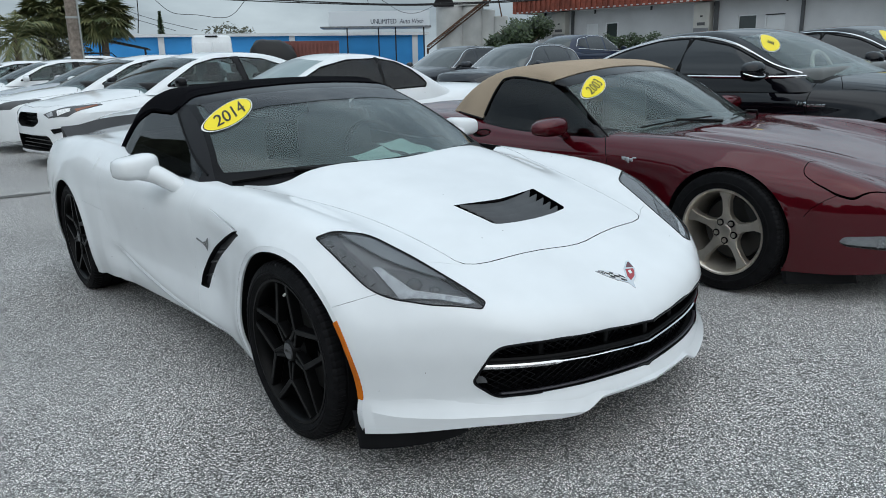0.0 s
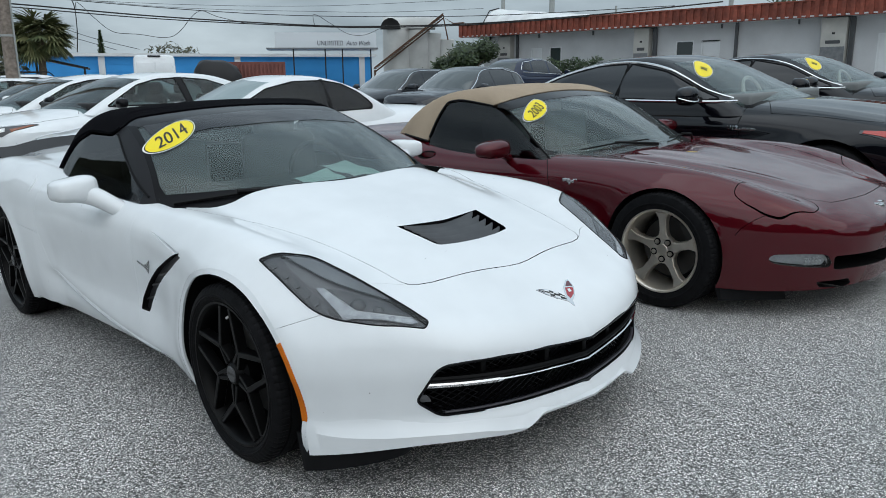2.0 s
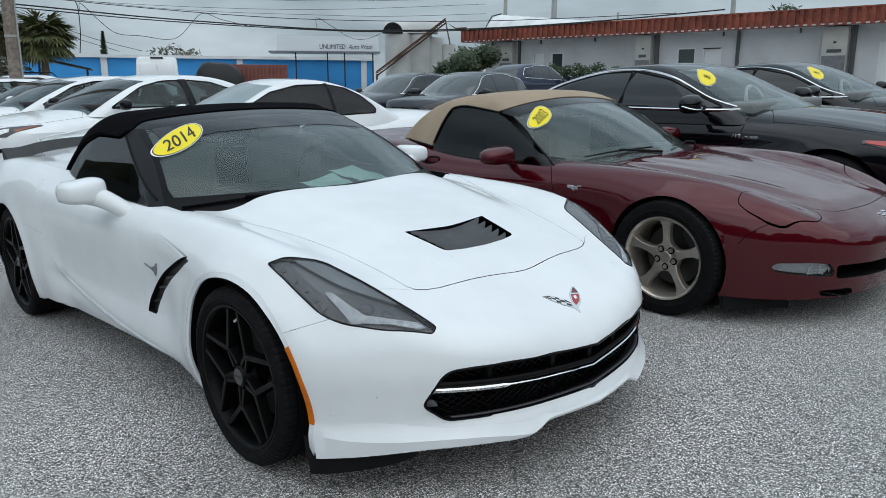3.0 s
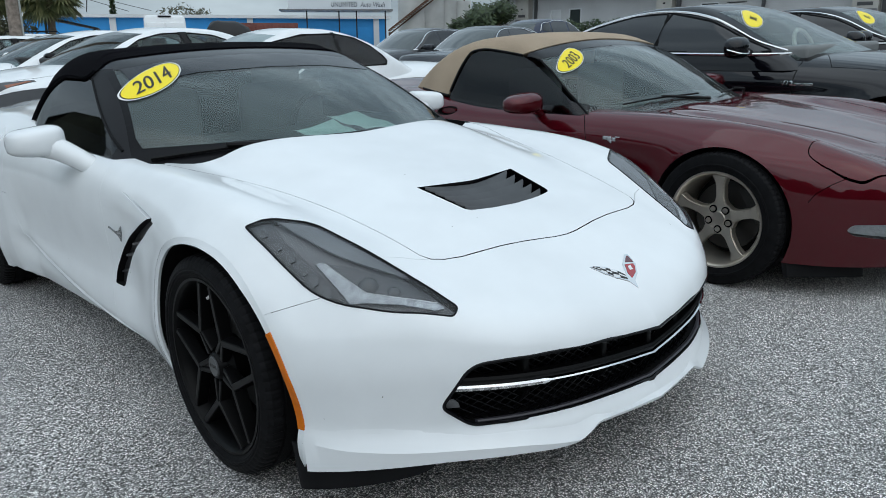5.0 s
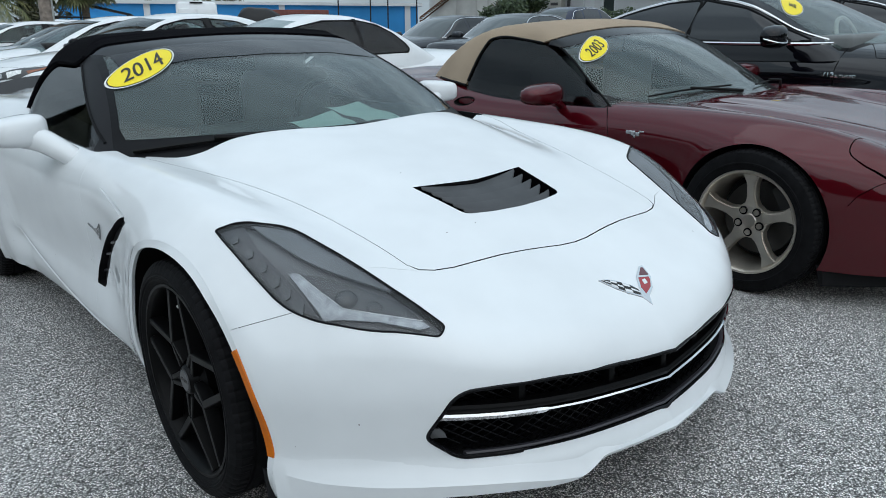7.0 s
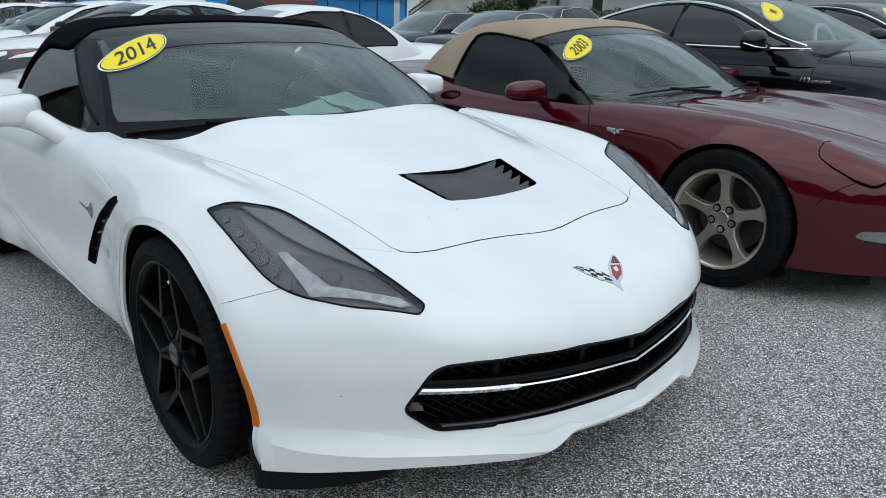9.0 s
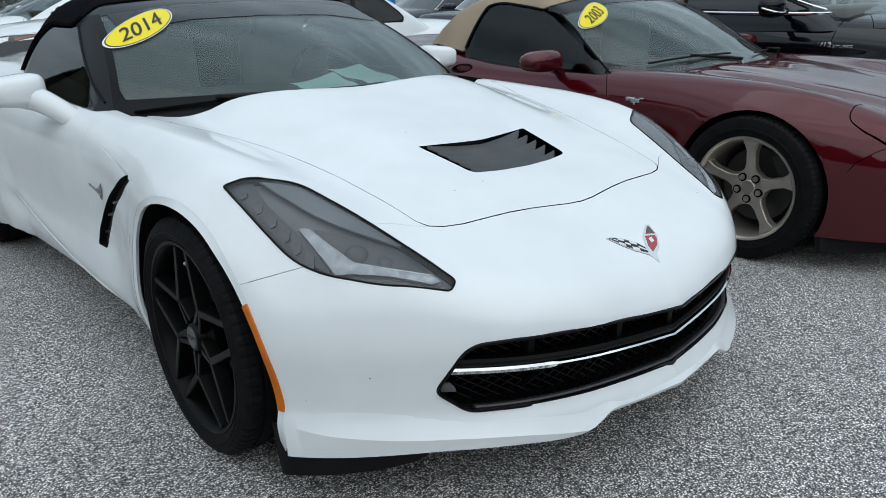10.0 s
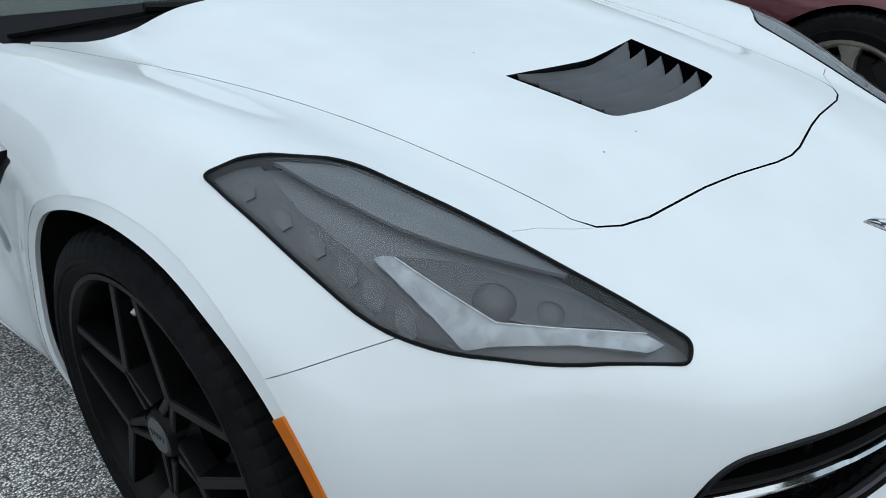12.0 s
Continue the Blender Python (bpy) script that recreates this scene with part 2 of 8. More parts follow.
def skin(bm, cutter, thick=0.004, lift=0.0):
    """The outer surface of the solid bm inside the cutter, as a shell of that thickness, lifted off by lift."""
    c = carve(bm.copy(), cutter, "INTERSECT")
    bmesh.ops.delete(c, geom=[f for f in c.faces if f.material_index == 1], context="FACES")
    c.normal_update()
    vn = {v: v.normal.copy() for v in c.verts}
    if lift:
        for v in c.verts:
            v.co += vn[v] * lift
    if thick:
        outer = c.faces[:]
        low = {v: c.verts.new(v.co - vn[v] * thick) for v in c.verts[:]}
        rim = [e for e in c.edges if len(e.link_faces) == 1]
        for f in outer:
            c.faces.new([low[v] for v in reversed(f.verts)])
        for e in rim:
            l = e.link_loops[0]
            a, b = l.vert, l.link_loop_next.vert
            c.faces.new((b, a, low[a], low[b]))
    return c


def wheel(parent, x, y, radius, width, rim_r, spokes, tyre_mat, rim_mat, name="wheel", side=-1, label="", tread=False):
    """A wheel under a car: tyre, rim, brake disc; spokes(bm, rim_r) draws the rim's face, out towards -x."""
    w = new(name)
    w.parent = parent
    w.matrix_local = pose(x, y, radius, 0, 0, 0 if side < 0 else 180)
    tagged(w, label)
    h = width / 2
    bm = bmesh.new()
    s = radius - rim_r
    prof = [(h * 0.86, rim_r), (h * 0.98, rim_r + s * 0.3), (h, rim_r + s * 0.55), (h * 0.93, radius - 0.012), (h * 0.84, radius - 0.003)]
    for g in (0.56, 0.2):
        prof += [(h * (g + 0.06), radius), (h * (g + 0.05), radius - 0.007), (h * (g - 0.02), radius - 0.007), (h * (g - 0.03), radius)]
    full = prof + [(-a, r) for a, r in prof[::-1]]
    n = 304 if tread else 72
    rings = lathe(bm, full, n)
    # shoulder grooves
    for i in range(0, n, 4 if tread else 2):
        for ring in (rings[3], rings[4], rings[-4], rings[-5]) + ((rings[5], rings[-6]) if tread else ()):
            v = ring[i]
            k = 1 - (0.0035 if tread else 0.010) / radius
            v.co.y *= k
            v.co.z *= k
    # raised rings on the sidewall
    lathe(bm, [(-h * 0.985, rim_r + s * 0.36), (-h * 1.012, rim_r + s * 0.40), (-h * 1.012, rim_r + s * 0.44), (-h * 0.99, rim_r + s * 0.48)], 72)
    bmesh.ops.recalc_face_normals(bm, faces=bm.faces[:])
    part("tyre", bm, tyre_mat, w, smooth=25 if tread else 40)
    bm = bmesh.new()
    lip = rim_r + 0.004
    lathe(bm, [(-h * 0.86, lip - 0.010), (-h * 0.93, lip - 0.004), (-h * 0.93, lip + 0.004), (-h * 0.80, lip + 0.006), (-h * 0.80, rim_r - 0.004), (h * 0.8, rim_r - 0.004), (h * 0.8, rim_r - 0.022), (-h * 0.60, rim_r - 0.020), (-h * 0.86, lip - 0.010)], 72)
    bmesh.ops.recalc_face_normals(bm, faces=bm.faces[:])
    rim = part("rim", bm, rim_mat, w, smooth=40)
    spokes(w, rim_r, h, rim_mat)
    bm = bmesh.new()
    lathe(bm, [(0.02, 0.05), (0.02, rim_r * 0.74), (0.045, rim_r * 0.74), (0.045, 0.05), (0.02, 0.05)], 48)
    part("brake_disc", bm, M_disc, w, smooth=40)
    bm = box(bmesh.new(), (0.0, -0.09, rim_r * 0.5), (0.09, 0.09, rim_r * 0.86), 0.012, pose(0, 0, 0, 60, 0, 0))
    part("brake_caliper", bm, M_caliper, w, smooth=40)
    bm = bmesh.new()
    lathe(bm, [(h * 0.5, 0.0), (h * 0.5, rim_r - 0.03)], 32)
    part("hub_back", bm, M_black_plastic, w)
    return w

# ---- materials ----
def paint(name, color, flake=0.0, coat=1.0, rough=0.35, dust=0.03, coat_ior=1.45):
    m = mat(name, color, rough=rough, metal=flake, coat=coat, stain=dust, stain_scale=2.2, grain=dust * 0.5, grain_scale=9, spec=0.0)
    m.node_tree.nodes["Principled BSDF"].inputs["Coat IOR"].default_value = coat_ior
    return m


def thin_glass(name, tint, gloss=0.02, ior=1.5, body=0.0, body_color=(0.02, 0.02, 0.02), most=1.0):
    """A pane: what is behind it shows through the tint, with a mirror's share by the angle; body mixes in a diffuse
    colour.
    """
    m = bpy.data.materials.new(name)
    m.use_nodes = True
    nt = m.node_tree
    nt.nodes.remove(nt.nodes["Principled BSDF"])
    out = nt.nodes["Material Output"]
    tr, gl, fr, mix, p5, fit5 = (nt.nodes.new(k) for k in ("ShaderNodeBsdfTransparent", "ShaderNodeBsdfGlossy", "ShaderNodeLayerWeight", "ShaderNodeMixShader", "ShaderNodeMath", "ShaderNodeMapRange"))
    tr.inputs["Color"].default_value = (*tint, 1)
    gl.inputs["Roughness"].default_value = gloss
    fr.inputs["Blend"].default_value = 0.5
    p5.operation, p5.inputs[1].default_value = "POWER", 5.0
    fit5.inputs["To Min"].default_value, fit5.inputs["To Max"].default_value = ((ior - 1) / (ior + 1)) ** 2, most
    nt.links.new(fr.outputs["Facing"], p5.inputs[0])
    nt.links.new(p5.outputs["Value"], fit5.inputs["Value"])
    base = tr.outputs["BSDF"]
    if body:
        df, mx = nt.nodes.new("ShaderNodeBsdfDiffuse"), nt.nodes.new("ShaderNodeMixShader")
        df.inputs["Color"].default_value = (*body_color, 1)
        mx.inputs["Fac"].default_value = body
        nt.links.new(base, mx.inputs[1])
        nt.links.new(df.outputs["BSDF"], mx.inputs[2])
        base = mx.outputs["Shader"]
    nt.links.new(fit5.outputs["Result"], mix.inputs["Fac"])
    nt.links.new(base, mix.inputs[1])
    nt.links.new(gl.outputs["BSDF"], mix.inputs[2])
    nt.links.new(mix.outputs["Shader"], out.inputs["Surface"])
    return m


M_white = paint("white_paint", (0.76, 0.785, 0.80))
M_maroon = paint("maroon_paint", (0.075, 0.0022, 0.0065), flake=0.35, rough=0.30, coat_ior=1.5)
M_black_paint = paint("black_paint", (0.003, 0.003, 0.005), coat_ior=1.42)
M_silver = paint("silver_paint", (0.42, 0.44, 0.47), flake=0.6)
M_grey_paint = paint("grey_paint", (0.030, 0.033, 0.040), flake=0.3)
M_blue_paint = paint("dark_blue_paint", (0.012, 0.02, 0.045), flake=0.3)
M_black_plastic = mat("black_plastic", (0.006, 0.006, 0.0065), rough=0.6, bump=0.06, bump_scale=900, spec=0.2)
M_gloss_black = mat("gloss_black", (0.003, 0.003, 0.004), rough=0.15, spec=0.22)
M_rubber = mat("tyre_rubber", (0.0074, 0.0074, 0.0082), rough=0.6, spec=0.09, grain=0.3, grain_scale=30, bump=0.2, bump_scale=500)
M_dam = mat("air_dam_rubber", (0.006, 0.006, 0.007), rough=0.6, spec=0.2, stain=0.4, stain_scale=6)
M_black_rim = mat("satin_black_rim", (0.003, 0.003, 0.0033), rough=0.36, spec=0.14)
M_rim_gold = mat("champagne_alloy", (0.66, 0.61, 0.54), rough=0.36, metal=0.92, stain=0.12, stain_scale=12)
M_rim_silver = mat("silver_alloy", (0.5, 0.5, 0.5), rough=0.3, metal=0.9)
M_disc = mat("brake_steel", (0.09, 0.088, 0.085), rough=0.4, metal=0.9)
M_caliper = mat("caliper_iron", (0.03, 0.03, 0.03), rough=0.5)
M_chrome = mat("chrome", (0.75, 0.75, 0.76), rough=0.08, metal=1.0)
M_satin = mat("satin_metal", (0.5, 0.5, 0.51), rough=0.28, metal=1.0)
M_top_black = mat("black_canvas", (0.0045, 0.0045, 0.006), rough=0.95, spec=0.04, grain=0.25, grain_scale=300, bump=0.5, bump_scale=700)
M_top_tan = mat("tan_canvas", (0.36, 0.28, 0.20), rough=0.9, grain=0.12, grain_scale=300, stain=0.12, stain_scale=3, bump=0.5, bump_scale=700)
# pale green body colour stands in for milky light in the glass
M_glass = thin_glass("windscreen_glass", (0.80, 0.86, 0.85), ior=1.52, body=0.035, body_color=(0.42, 0.52, 0.50))
M_glass_dark = thin_glass("tinted_glass", (0.28, 0.29, 0.31), ior=1.5, most=0.8)
M_glass_clear = thin_glass("clear_glass", (0.6, 0.66, 0.66))
M_lens = thin_glass("lamp_lens", (0.90, 0.91, 0.92), ior=1.36, body=0.05, body_color=(0.45, 0.47, 0.49))
M_lens_clear = thin_glass("clear_lens", (0.85, 0.86, 0.87), ior=1.45)
M_amber = mat("amber_lens", (0.56, 0.135, 0.003), rough=0.15, spec=0.2, coat=0.25, stain=0.15, stain_scale=20)
M_red_lens = mat("red_lens", (0.35, 0.01, 0.01), rough=0.12, coat=0.6)
M_lamp_grey = mat("lamp_housing", (0.130, 0.134, 0.140), rough=0.35, stain=0.15, stain_scale=9)
M_lamp_dark = mat("lamp_inner", (0.062, 0.064, 0.068), rough=0.3)
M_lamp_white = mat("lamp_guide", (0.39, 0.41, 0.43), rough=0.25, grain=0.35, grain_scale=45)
M_interior = mat("dark_leather", (0.010, 0.010, 0.011), rough=0.55, bump=0.3, bump_scale=400)
M_interior_grey = mat("grey_leather", (0.16, 0.17, 0.17), rough=0.6, bump=0.3, bump_scale=400)
M_paper = mat("mint_paper", (0.74, 0.92, 0.87), rough=0.8, grain=0.05, grain_scale=60)
M_yellow = mat("sticker_yellow", (0.88, 0.70, 0.0), rough=0.4)
M_white_print = mat("white_vinyl", (0.8, 0.8, 0.78), rough=0.4)
M_ink = mat("black_ink", (0.01, 0.01, 0.01), rough=0.5)
M_red_enamel = mat("red_enamel", (0.33, 0.012, 0.02), rough=0.2, coat=0.5)
M_cream = mat("cream_leather", (0.55, 0.50, 0.43), rough=0.5, bump=0.1, bump_scale=300)
M_tail_red = mat("red_lamp_glass", (0.40, 0.03, 0.02), rough=0.15, coat=0.6)
M_lamp_bright = mat("lamp_reflector", (0.74, 0.75, 0.75), rough=0.3, metal=0.2, grain=0.2, grain_scale=60)


def specks(m, colour, scale, size):
    """Sparse small dirt specks over a paint."""
    nt = m.node_tree
    b = nt.nodes["Principled BSDF"]
    tc, vor, cut, thin, gate, mix = (nt.nodes.new(k) for k in ("ShaderNodeTexCoord", "ShaderNodeTexVoronoi", "ShaderNodeMath", "ShaderNodeSeparateColor", "ShaderNodeMath", "ShaderNodeMixRGB"))
    both = nt.nodes.new("ShaderNodeMath")
    vor.inputs["Scale"].default_value = scale
    cut.operation, cut.inputs[1].default_value = "LESS_THAN", size
    gate.operation, gate.inputs[1].default_value = "GREATER_THAN", 0.66
    both.operation = "MULTIPLY"
    nt.links.new(tc.outputs["Object"], vor.inputs["Vector"])
    nt.links.new(vor.outputs["Distance"], cut.inputs[0])
    nt.links.new(vor.outputs["Color"], thin.inputs["Color"])
    nt.links.new(thin.outputs["Green"], gate.inputs[0])
    nt.links.new(cut.outputs["Value"], both.inputs[0])
    nt.links.new(gate.outputs["Value"], both.inputs[1])
    old = b.inputs["Base Color"].links[0].from_socket
    nt.links.new(old, mix.inputs["Color1"])
    mix.inputs["Color2"].default_value = (*colour, 1)
    nt.links.new(both.outputs["Value"], mix.inputs["Fac"])
    nt.links.new(mix.outputs["Color"], b.inputs["Base Color"])


specks(M_white, (0.16, 0.15, 0.14), 17.0, 0.032)
M_lamp_amber_dark = mat("dim_amber_insert", (0.22, 0.06, 0.02), rough=0.2, coat=0.5)

# ---- ground ----
def asphalt():
    m = bpy.data.materials.new("worn_asphalt")
    m.use_nodes = True
    nt = m.node_tree
    n, l = nt.nodes, nt.links
    b = n["Principled BSDF"]
    tc = n.new("ShaderNodeTexCoord")
    vor = n.new("ShaderNodeTexVoronoi")
    vor.inputs["Scale"].default_value = 215
    vor2 = n.new("ShaderNodeTexVoronoi")
    vor2.inputs["Scale"].default_value = 420
    big = n.new("ShaderNodeTexNoise")
    big.inputs["Scale"].default_value, big.inputs["Detail"].default_value = 0.7, 6
    for k in (vor, vor2, big):
        l.new(tc.outputs["Object"], k.inputs["Vector"])
    sep = n.new("ShaderNodeSeparateColor")
    l.new(vor.outputs["Color"], sep.inputs["Color"])
    ramp = n.new("ShaderNodeValToRGB")
    e = ramp.color_ramp.elements
    e[0].position, e[0].color = 0.0, (0.10, 0.098, 0.096, 1)
    e[1].position, e[1].color = 1.0, (0.98, 0.96, 0.93, 1)
    for p, c in ((0.3, 0.28), (0.55, 0.45), (0.72, 0.66), (0.84, 0.92)):
        x = ramp.color_ramp.elements.new(p)
        x.color = (c, c * 0.98, c * 0.955, 1)
    l.new(sep.outputs["Red"], ramp.inputs["Fac"])
    edge = n.new("ShaderNodeMapRange")
    edge.inputs["From Min"].default_value, edge.inputs["From Max"].default_value = 0.38, 0.62
    edge.inputs["To Min"].default_value, edge.inputs["To Max"].default_value = 1.10, 0.18
    l.new(vor.outputs["Distance"], edge.inputs["Value"])
    m1 = n.new("ShaderNodeMixRGB")
    m1.blend_type, m1.inputs["Fac"].default_value = "MULTIPLY", 1
    l.new(ramp.outputs["Color"], m1.inputs["Color1"])
    l.new(edge.outputs["Result"], m1.inputs["Color2"])
    br = n.new("ShaderNodeMapRange")
    br.inputs["From Min"].default_value, br.inputs["From Max"].default_value = 0.3, 0.7
    br.inputs["To Min"].default_value, br.inputs["To Max"].default_value = 0.94, 1.26
    l.new(big.outputs["Fac"], br.inputs["Value"])
    m2 = n.new("ShaderNodeMixRGB")
    m2.blend_type, m2.inputs["Fac"].default_value = "MULTIPLY", 1
    l.new(m1.outputs["Color"], m2.inputs["Color1"])
    l.new(br.outputs["Result"], m2.inputs["Color2"])
    l.new(m2.outputs["Color"], b.inputs["Base Color"])
    b.inputs["Roughness"].default_value = 0.85
    add = n.new("ShaderNodeMath")
    add.operation = "ADD"
    l.new(vor.outputs["Distance"], add.inputs[0])
    l.new(vor2.outputs["Distance"], add.inputs[1])
    bump = n.new("ShaderNodeBump")
    bump.invert = True
    bump.inputs["Strength"].default_value, bump.inputs["Distance"].default_value = 0.45, 0.004
    l.new(add.outputs["Value"], bump.inputs["Height"])
    l.new(bump.outputs["Normal"], b.inputs["Normal"])
    return m


M_asphalt = asphalt()


def lot(x, y):
    """The height of the ground: a slope under the nearest cars, level beyond."""
    r = (0.78 * x - 0.62 * y) / 0.9964
    near = max(1 - step(4.3, 7.0, y), step(1.0, 4.0, r)) * (1 - step(40, 70, math.hypot(x, y)))
    rise = 1.0 * step(14.0, 25.0, x - 0.25 * y) * step(-12.0, 2.0, y)
    return float(0.0367 * np.clip(r, -4.0, 7.0) * near + rise)


bm = bmesh.new()
bmesh.ops.create_grid(bm, x_segments=180, y_segments=180, size=1)
for v in bm.verts:
    for i in range(2):
        a = abs(v.co[i])
        v.co[i] = math.copysign(26 * a ** 1.5 + 24 * a ** 3 + 700 * a ** 9, v.co[i])
    v.co.z = lot(v.co.x, v.co.y)
mesh_object("ground", bm, M_asphalt, None, "grey worn asphalt of the car lot with pale stone chips", category="ground", kind="structure", smooth=60)

# a dark tarred seam across the lot behind the nearest cars
rng = random.Random(9)
bm = bmesh.new()
last = None
for i in range(80):
    x = -9.0 + 10.4 * i / 79
    y = 6.42 - 0.06 * x + 0.03 * math.sin(x * 2.1) + rng.uniform(-0.012, 0.012)
    w = 0.045 + rng.uniform(-0.018, 0.018)
    row = [bm.verts.new((x, y + d, lot(x, y + d) + h)) for d, h in ((-w - 0.01, -0.01), (-w, 0.009), (w, 0.009), (w + 0.01, -0.01))]
    if last:
        for k in range(3):
            bm.faces.new((last[k], row[k], row[k + 1], last[k + 1]))
    last = row
bmesh.ops.recalc_face_normals(bm, faces=bm.faces[:])
M_seam = mat("tarred_seam", (0.10, 0.098, 0.095), rough=0.85, grain=0.4, grain_scale=60, bump=0.5, bump_scale=120)
mesh_object("pavement_seam", bm, M_seam, None, "dark tarred seam across the asphalt", category="pavement", kind="structure")

# ---- white convertible sports car ----
def root_along(f, p, d, a, b):
    """The place on the line p + t d, between a (inside) and b (outside), where f changes sign."""
    for _ in range(40):
        c = 0.5 * (a + b)
        q = [p[i] + d[i] * c for i in range(3)]
        if f(*(np.array([v]) for v in q))[0] < 0:
            a = c
        else:
            b = c
    return Vector([p[i] + d[i] * a for i in range(3)])


def roots(f, points, d, a, b):
    """root_along for many points at once."""
    p = np.array([tuple(q) for q in points], float)
    d = np.array(d, float)
    lo, hi = np.full(len(p), float(a)), np.full(len(p), float(b))
    for _ in range(34):
        c = 0.5 * (lo + hi)
        q = p + c[:, None] * d
        inside = f(q[:, 0], q[:, 1], q[:, 2]) < 0
        lo, hi = np.where(inside, c, lo), np.where(inside, hi, c)
    return [Vector(v) for v in p + lo[:, None] * d]


def white_body(x, y, z):
    X = np.abs(x)
    z0 = crv(y, [(-1.0, 0.33), (-0.86, 0.425), (-0.764, 0.505), (-0.65, 0.565), (-0.45, 0.648), (-0.12, 0.742), (0.2, 0.812), (0.5, 0.862), (0.9, 0.87), (2.2, 0.95), (2.8, 0.965), (3.3, 0.955), (3.6, 0.92)])
    z1 = z0 - crv(y, [(-1.0, 0.0), (-0.6, 0.008), (-0.1, 0.008), (0.5, 0.004), (0.9, 0.004), (2.2, 0.02), (3.6, 0.02)])
    z2 = crv(y, [(-1.0, 0.30), (-0.86, 0.40), (-0.764, 0.47), (-0.62, 0.555), (-0.46, 0.622), (-0.12, 0.717), (0.2, 0.772), (0.5, 0.808), (0.9, 0.83), (2.2, 0.91), (2.8, 0.93), (3.6, 0.88)])
    z3 = crv(y, [(-1.0, 0.20), (-0.8, 0.36), (-0.62, 0.50), (-0.46, 0.592), (-0.33, 0.665), (-0.2, 0.722), (-0.1, 0.75), (0.13, 0.785), (0.4, 0.80), (0.8, 0.815), (1.4, 0.83), (2.0, 0.872), (2.5, 0.915), (2.9, 0.915), (3.6, 0.85)])
    z4 = z3 - crv(y, [(-1.0, 0.14), (-0.6, 0.12), (-0.3, 0.085), (0.0, 0.06), (0.5, 0.07), (1.4, 0.05), (2.2, 0.05), (3.6, 0.08)])
    x1 = crv(y, [(-1.0, 0.26), (-0.5, 0.30), (0.0, 0.38), (0.5, 0.45), (3.6, 0.45)])
    x2 = crv(y, [(-1.0, 0.45), (-0.5, 0.485), (0.0, 0.555), (0.5, 0.60), (3.6, 0.60)])
    x3 = crv(y, [(-1.0, 0.66), (-0.5, 0.70), (-0.2, 0.765), (0.3, 0.775), (0.8, 0.78), (3.6, 0.79)])
    x4 = x3 + 0.085
    top = across(X, [0 * X, x1, x2, x3, x4], [z0, z1, z2, z3, z4])
    w = crv(y, [(-1.0, 0.70), (-0.6, 0.83), (-0.36, 0.872), (0.0, 0.905), (0.36, 0.882), (0.63, 0.876), (1.2, 0.885), (1.8, 0.905), (2.3, 0.93), (2.75, 0.935), (3.1, 0.915), (3.6, 0.84)])
    w = w + crv(z, [(0.0, -0.10), (0.16, -0.045), (0.3, -0.010), (0.45, 0.0), (0.6, -0.002), (0.72, -0.012), (0.85, -0.06), (1.0, -0.14)])
    # hollow behind the front wheel under a fold, skirt fold along the door, wheel lips
    fold = 0.688 + 0.125 * (y - 0.36)
    w = w - 0.018 * bell(y - 0.60, 0.27) * step(fold + 0.035, fold - 0.09, z) * step(0.26, 0.48, z)
    skirt = crv(y, [(0.5, 0.235), (0.9, 0.244), (1.2, 0.274), (1.53, 0.326), (1.86, 0.393), (2.05, 0.43)])
    belly = crv(y, [(0.5, 0.395), (0.9, 0.396), (1.5, 0.405), (1.92, 0.422)])
    door = step(0.46, 0.74, y) * step(2.06, 1.84, y)
    w = w - 0.026 * step(0.70, 0.43, z) * door
    w = w + 0.24 * np.clip(belly - z, 0, 0.15) * door
    w = w - 0.040 * step(skirt + 0.03, skirt - 0.06, z) * door
    for cy, cz, cr in ((0.018, 0.292, 0.402), (2.67, 0.322, 0.390)):
        r = np.sqrt((y - cy) ** 2 + (z - cz) ** 2)
        w = w + 0.008 * bell(r - cr, 0.05)
    plan = crv(X, [(0.0, -0.850), (0.15, -0.830), (0.3, -0.798), (0.45, -0.738), (0.59, -0.645), (0.7, -0.55), (0.8, -0.44), (0.86, -0.36), (0.93, -0.16)])
    plan = plan + crv(z, [(0.1, 0.0), (0.185, -0.006), (0.222, 0.001), (0.262, 0.018), (0.33, 0.010), (0.41, 0.0), (0.47, 0.008), (0.6, 0.06)])
    tail = crv(X, [(0.0, 3.62), (0.5, 3.58), (0.8, 3.45), (0.95, 3.3)]) - crv(z, [(0.2, 0.25), (0.5, 0.05), (0.9, 0.0)])
    low = 0.10 * step(0.3, -0.3, y) + 0.15 * step(-0.3, 0.3, y) + 0.04 * step(0.36, 0.6, y) * step(2.4, 2.2, y)
    f = smax(z - top, X - w, 0.055)
    f = smax(f, plan - y, 0.045)
    f = smax(f, y - tail, 0.08)
    return smax(f, low - z, 0.012)


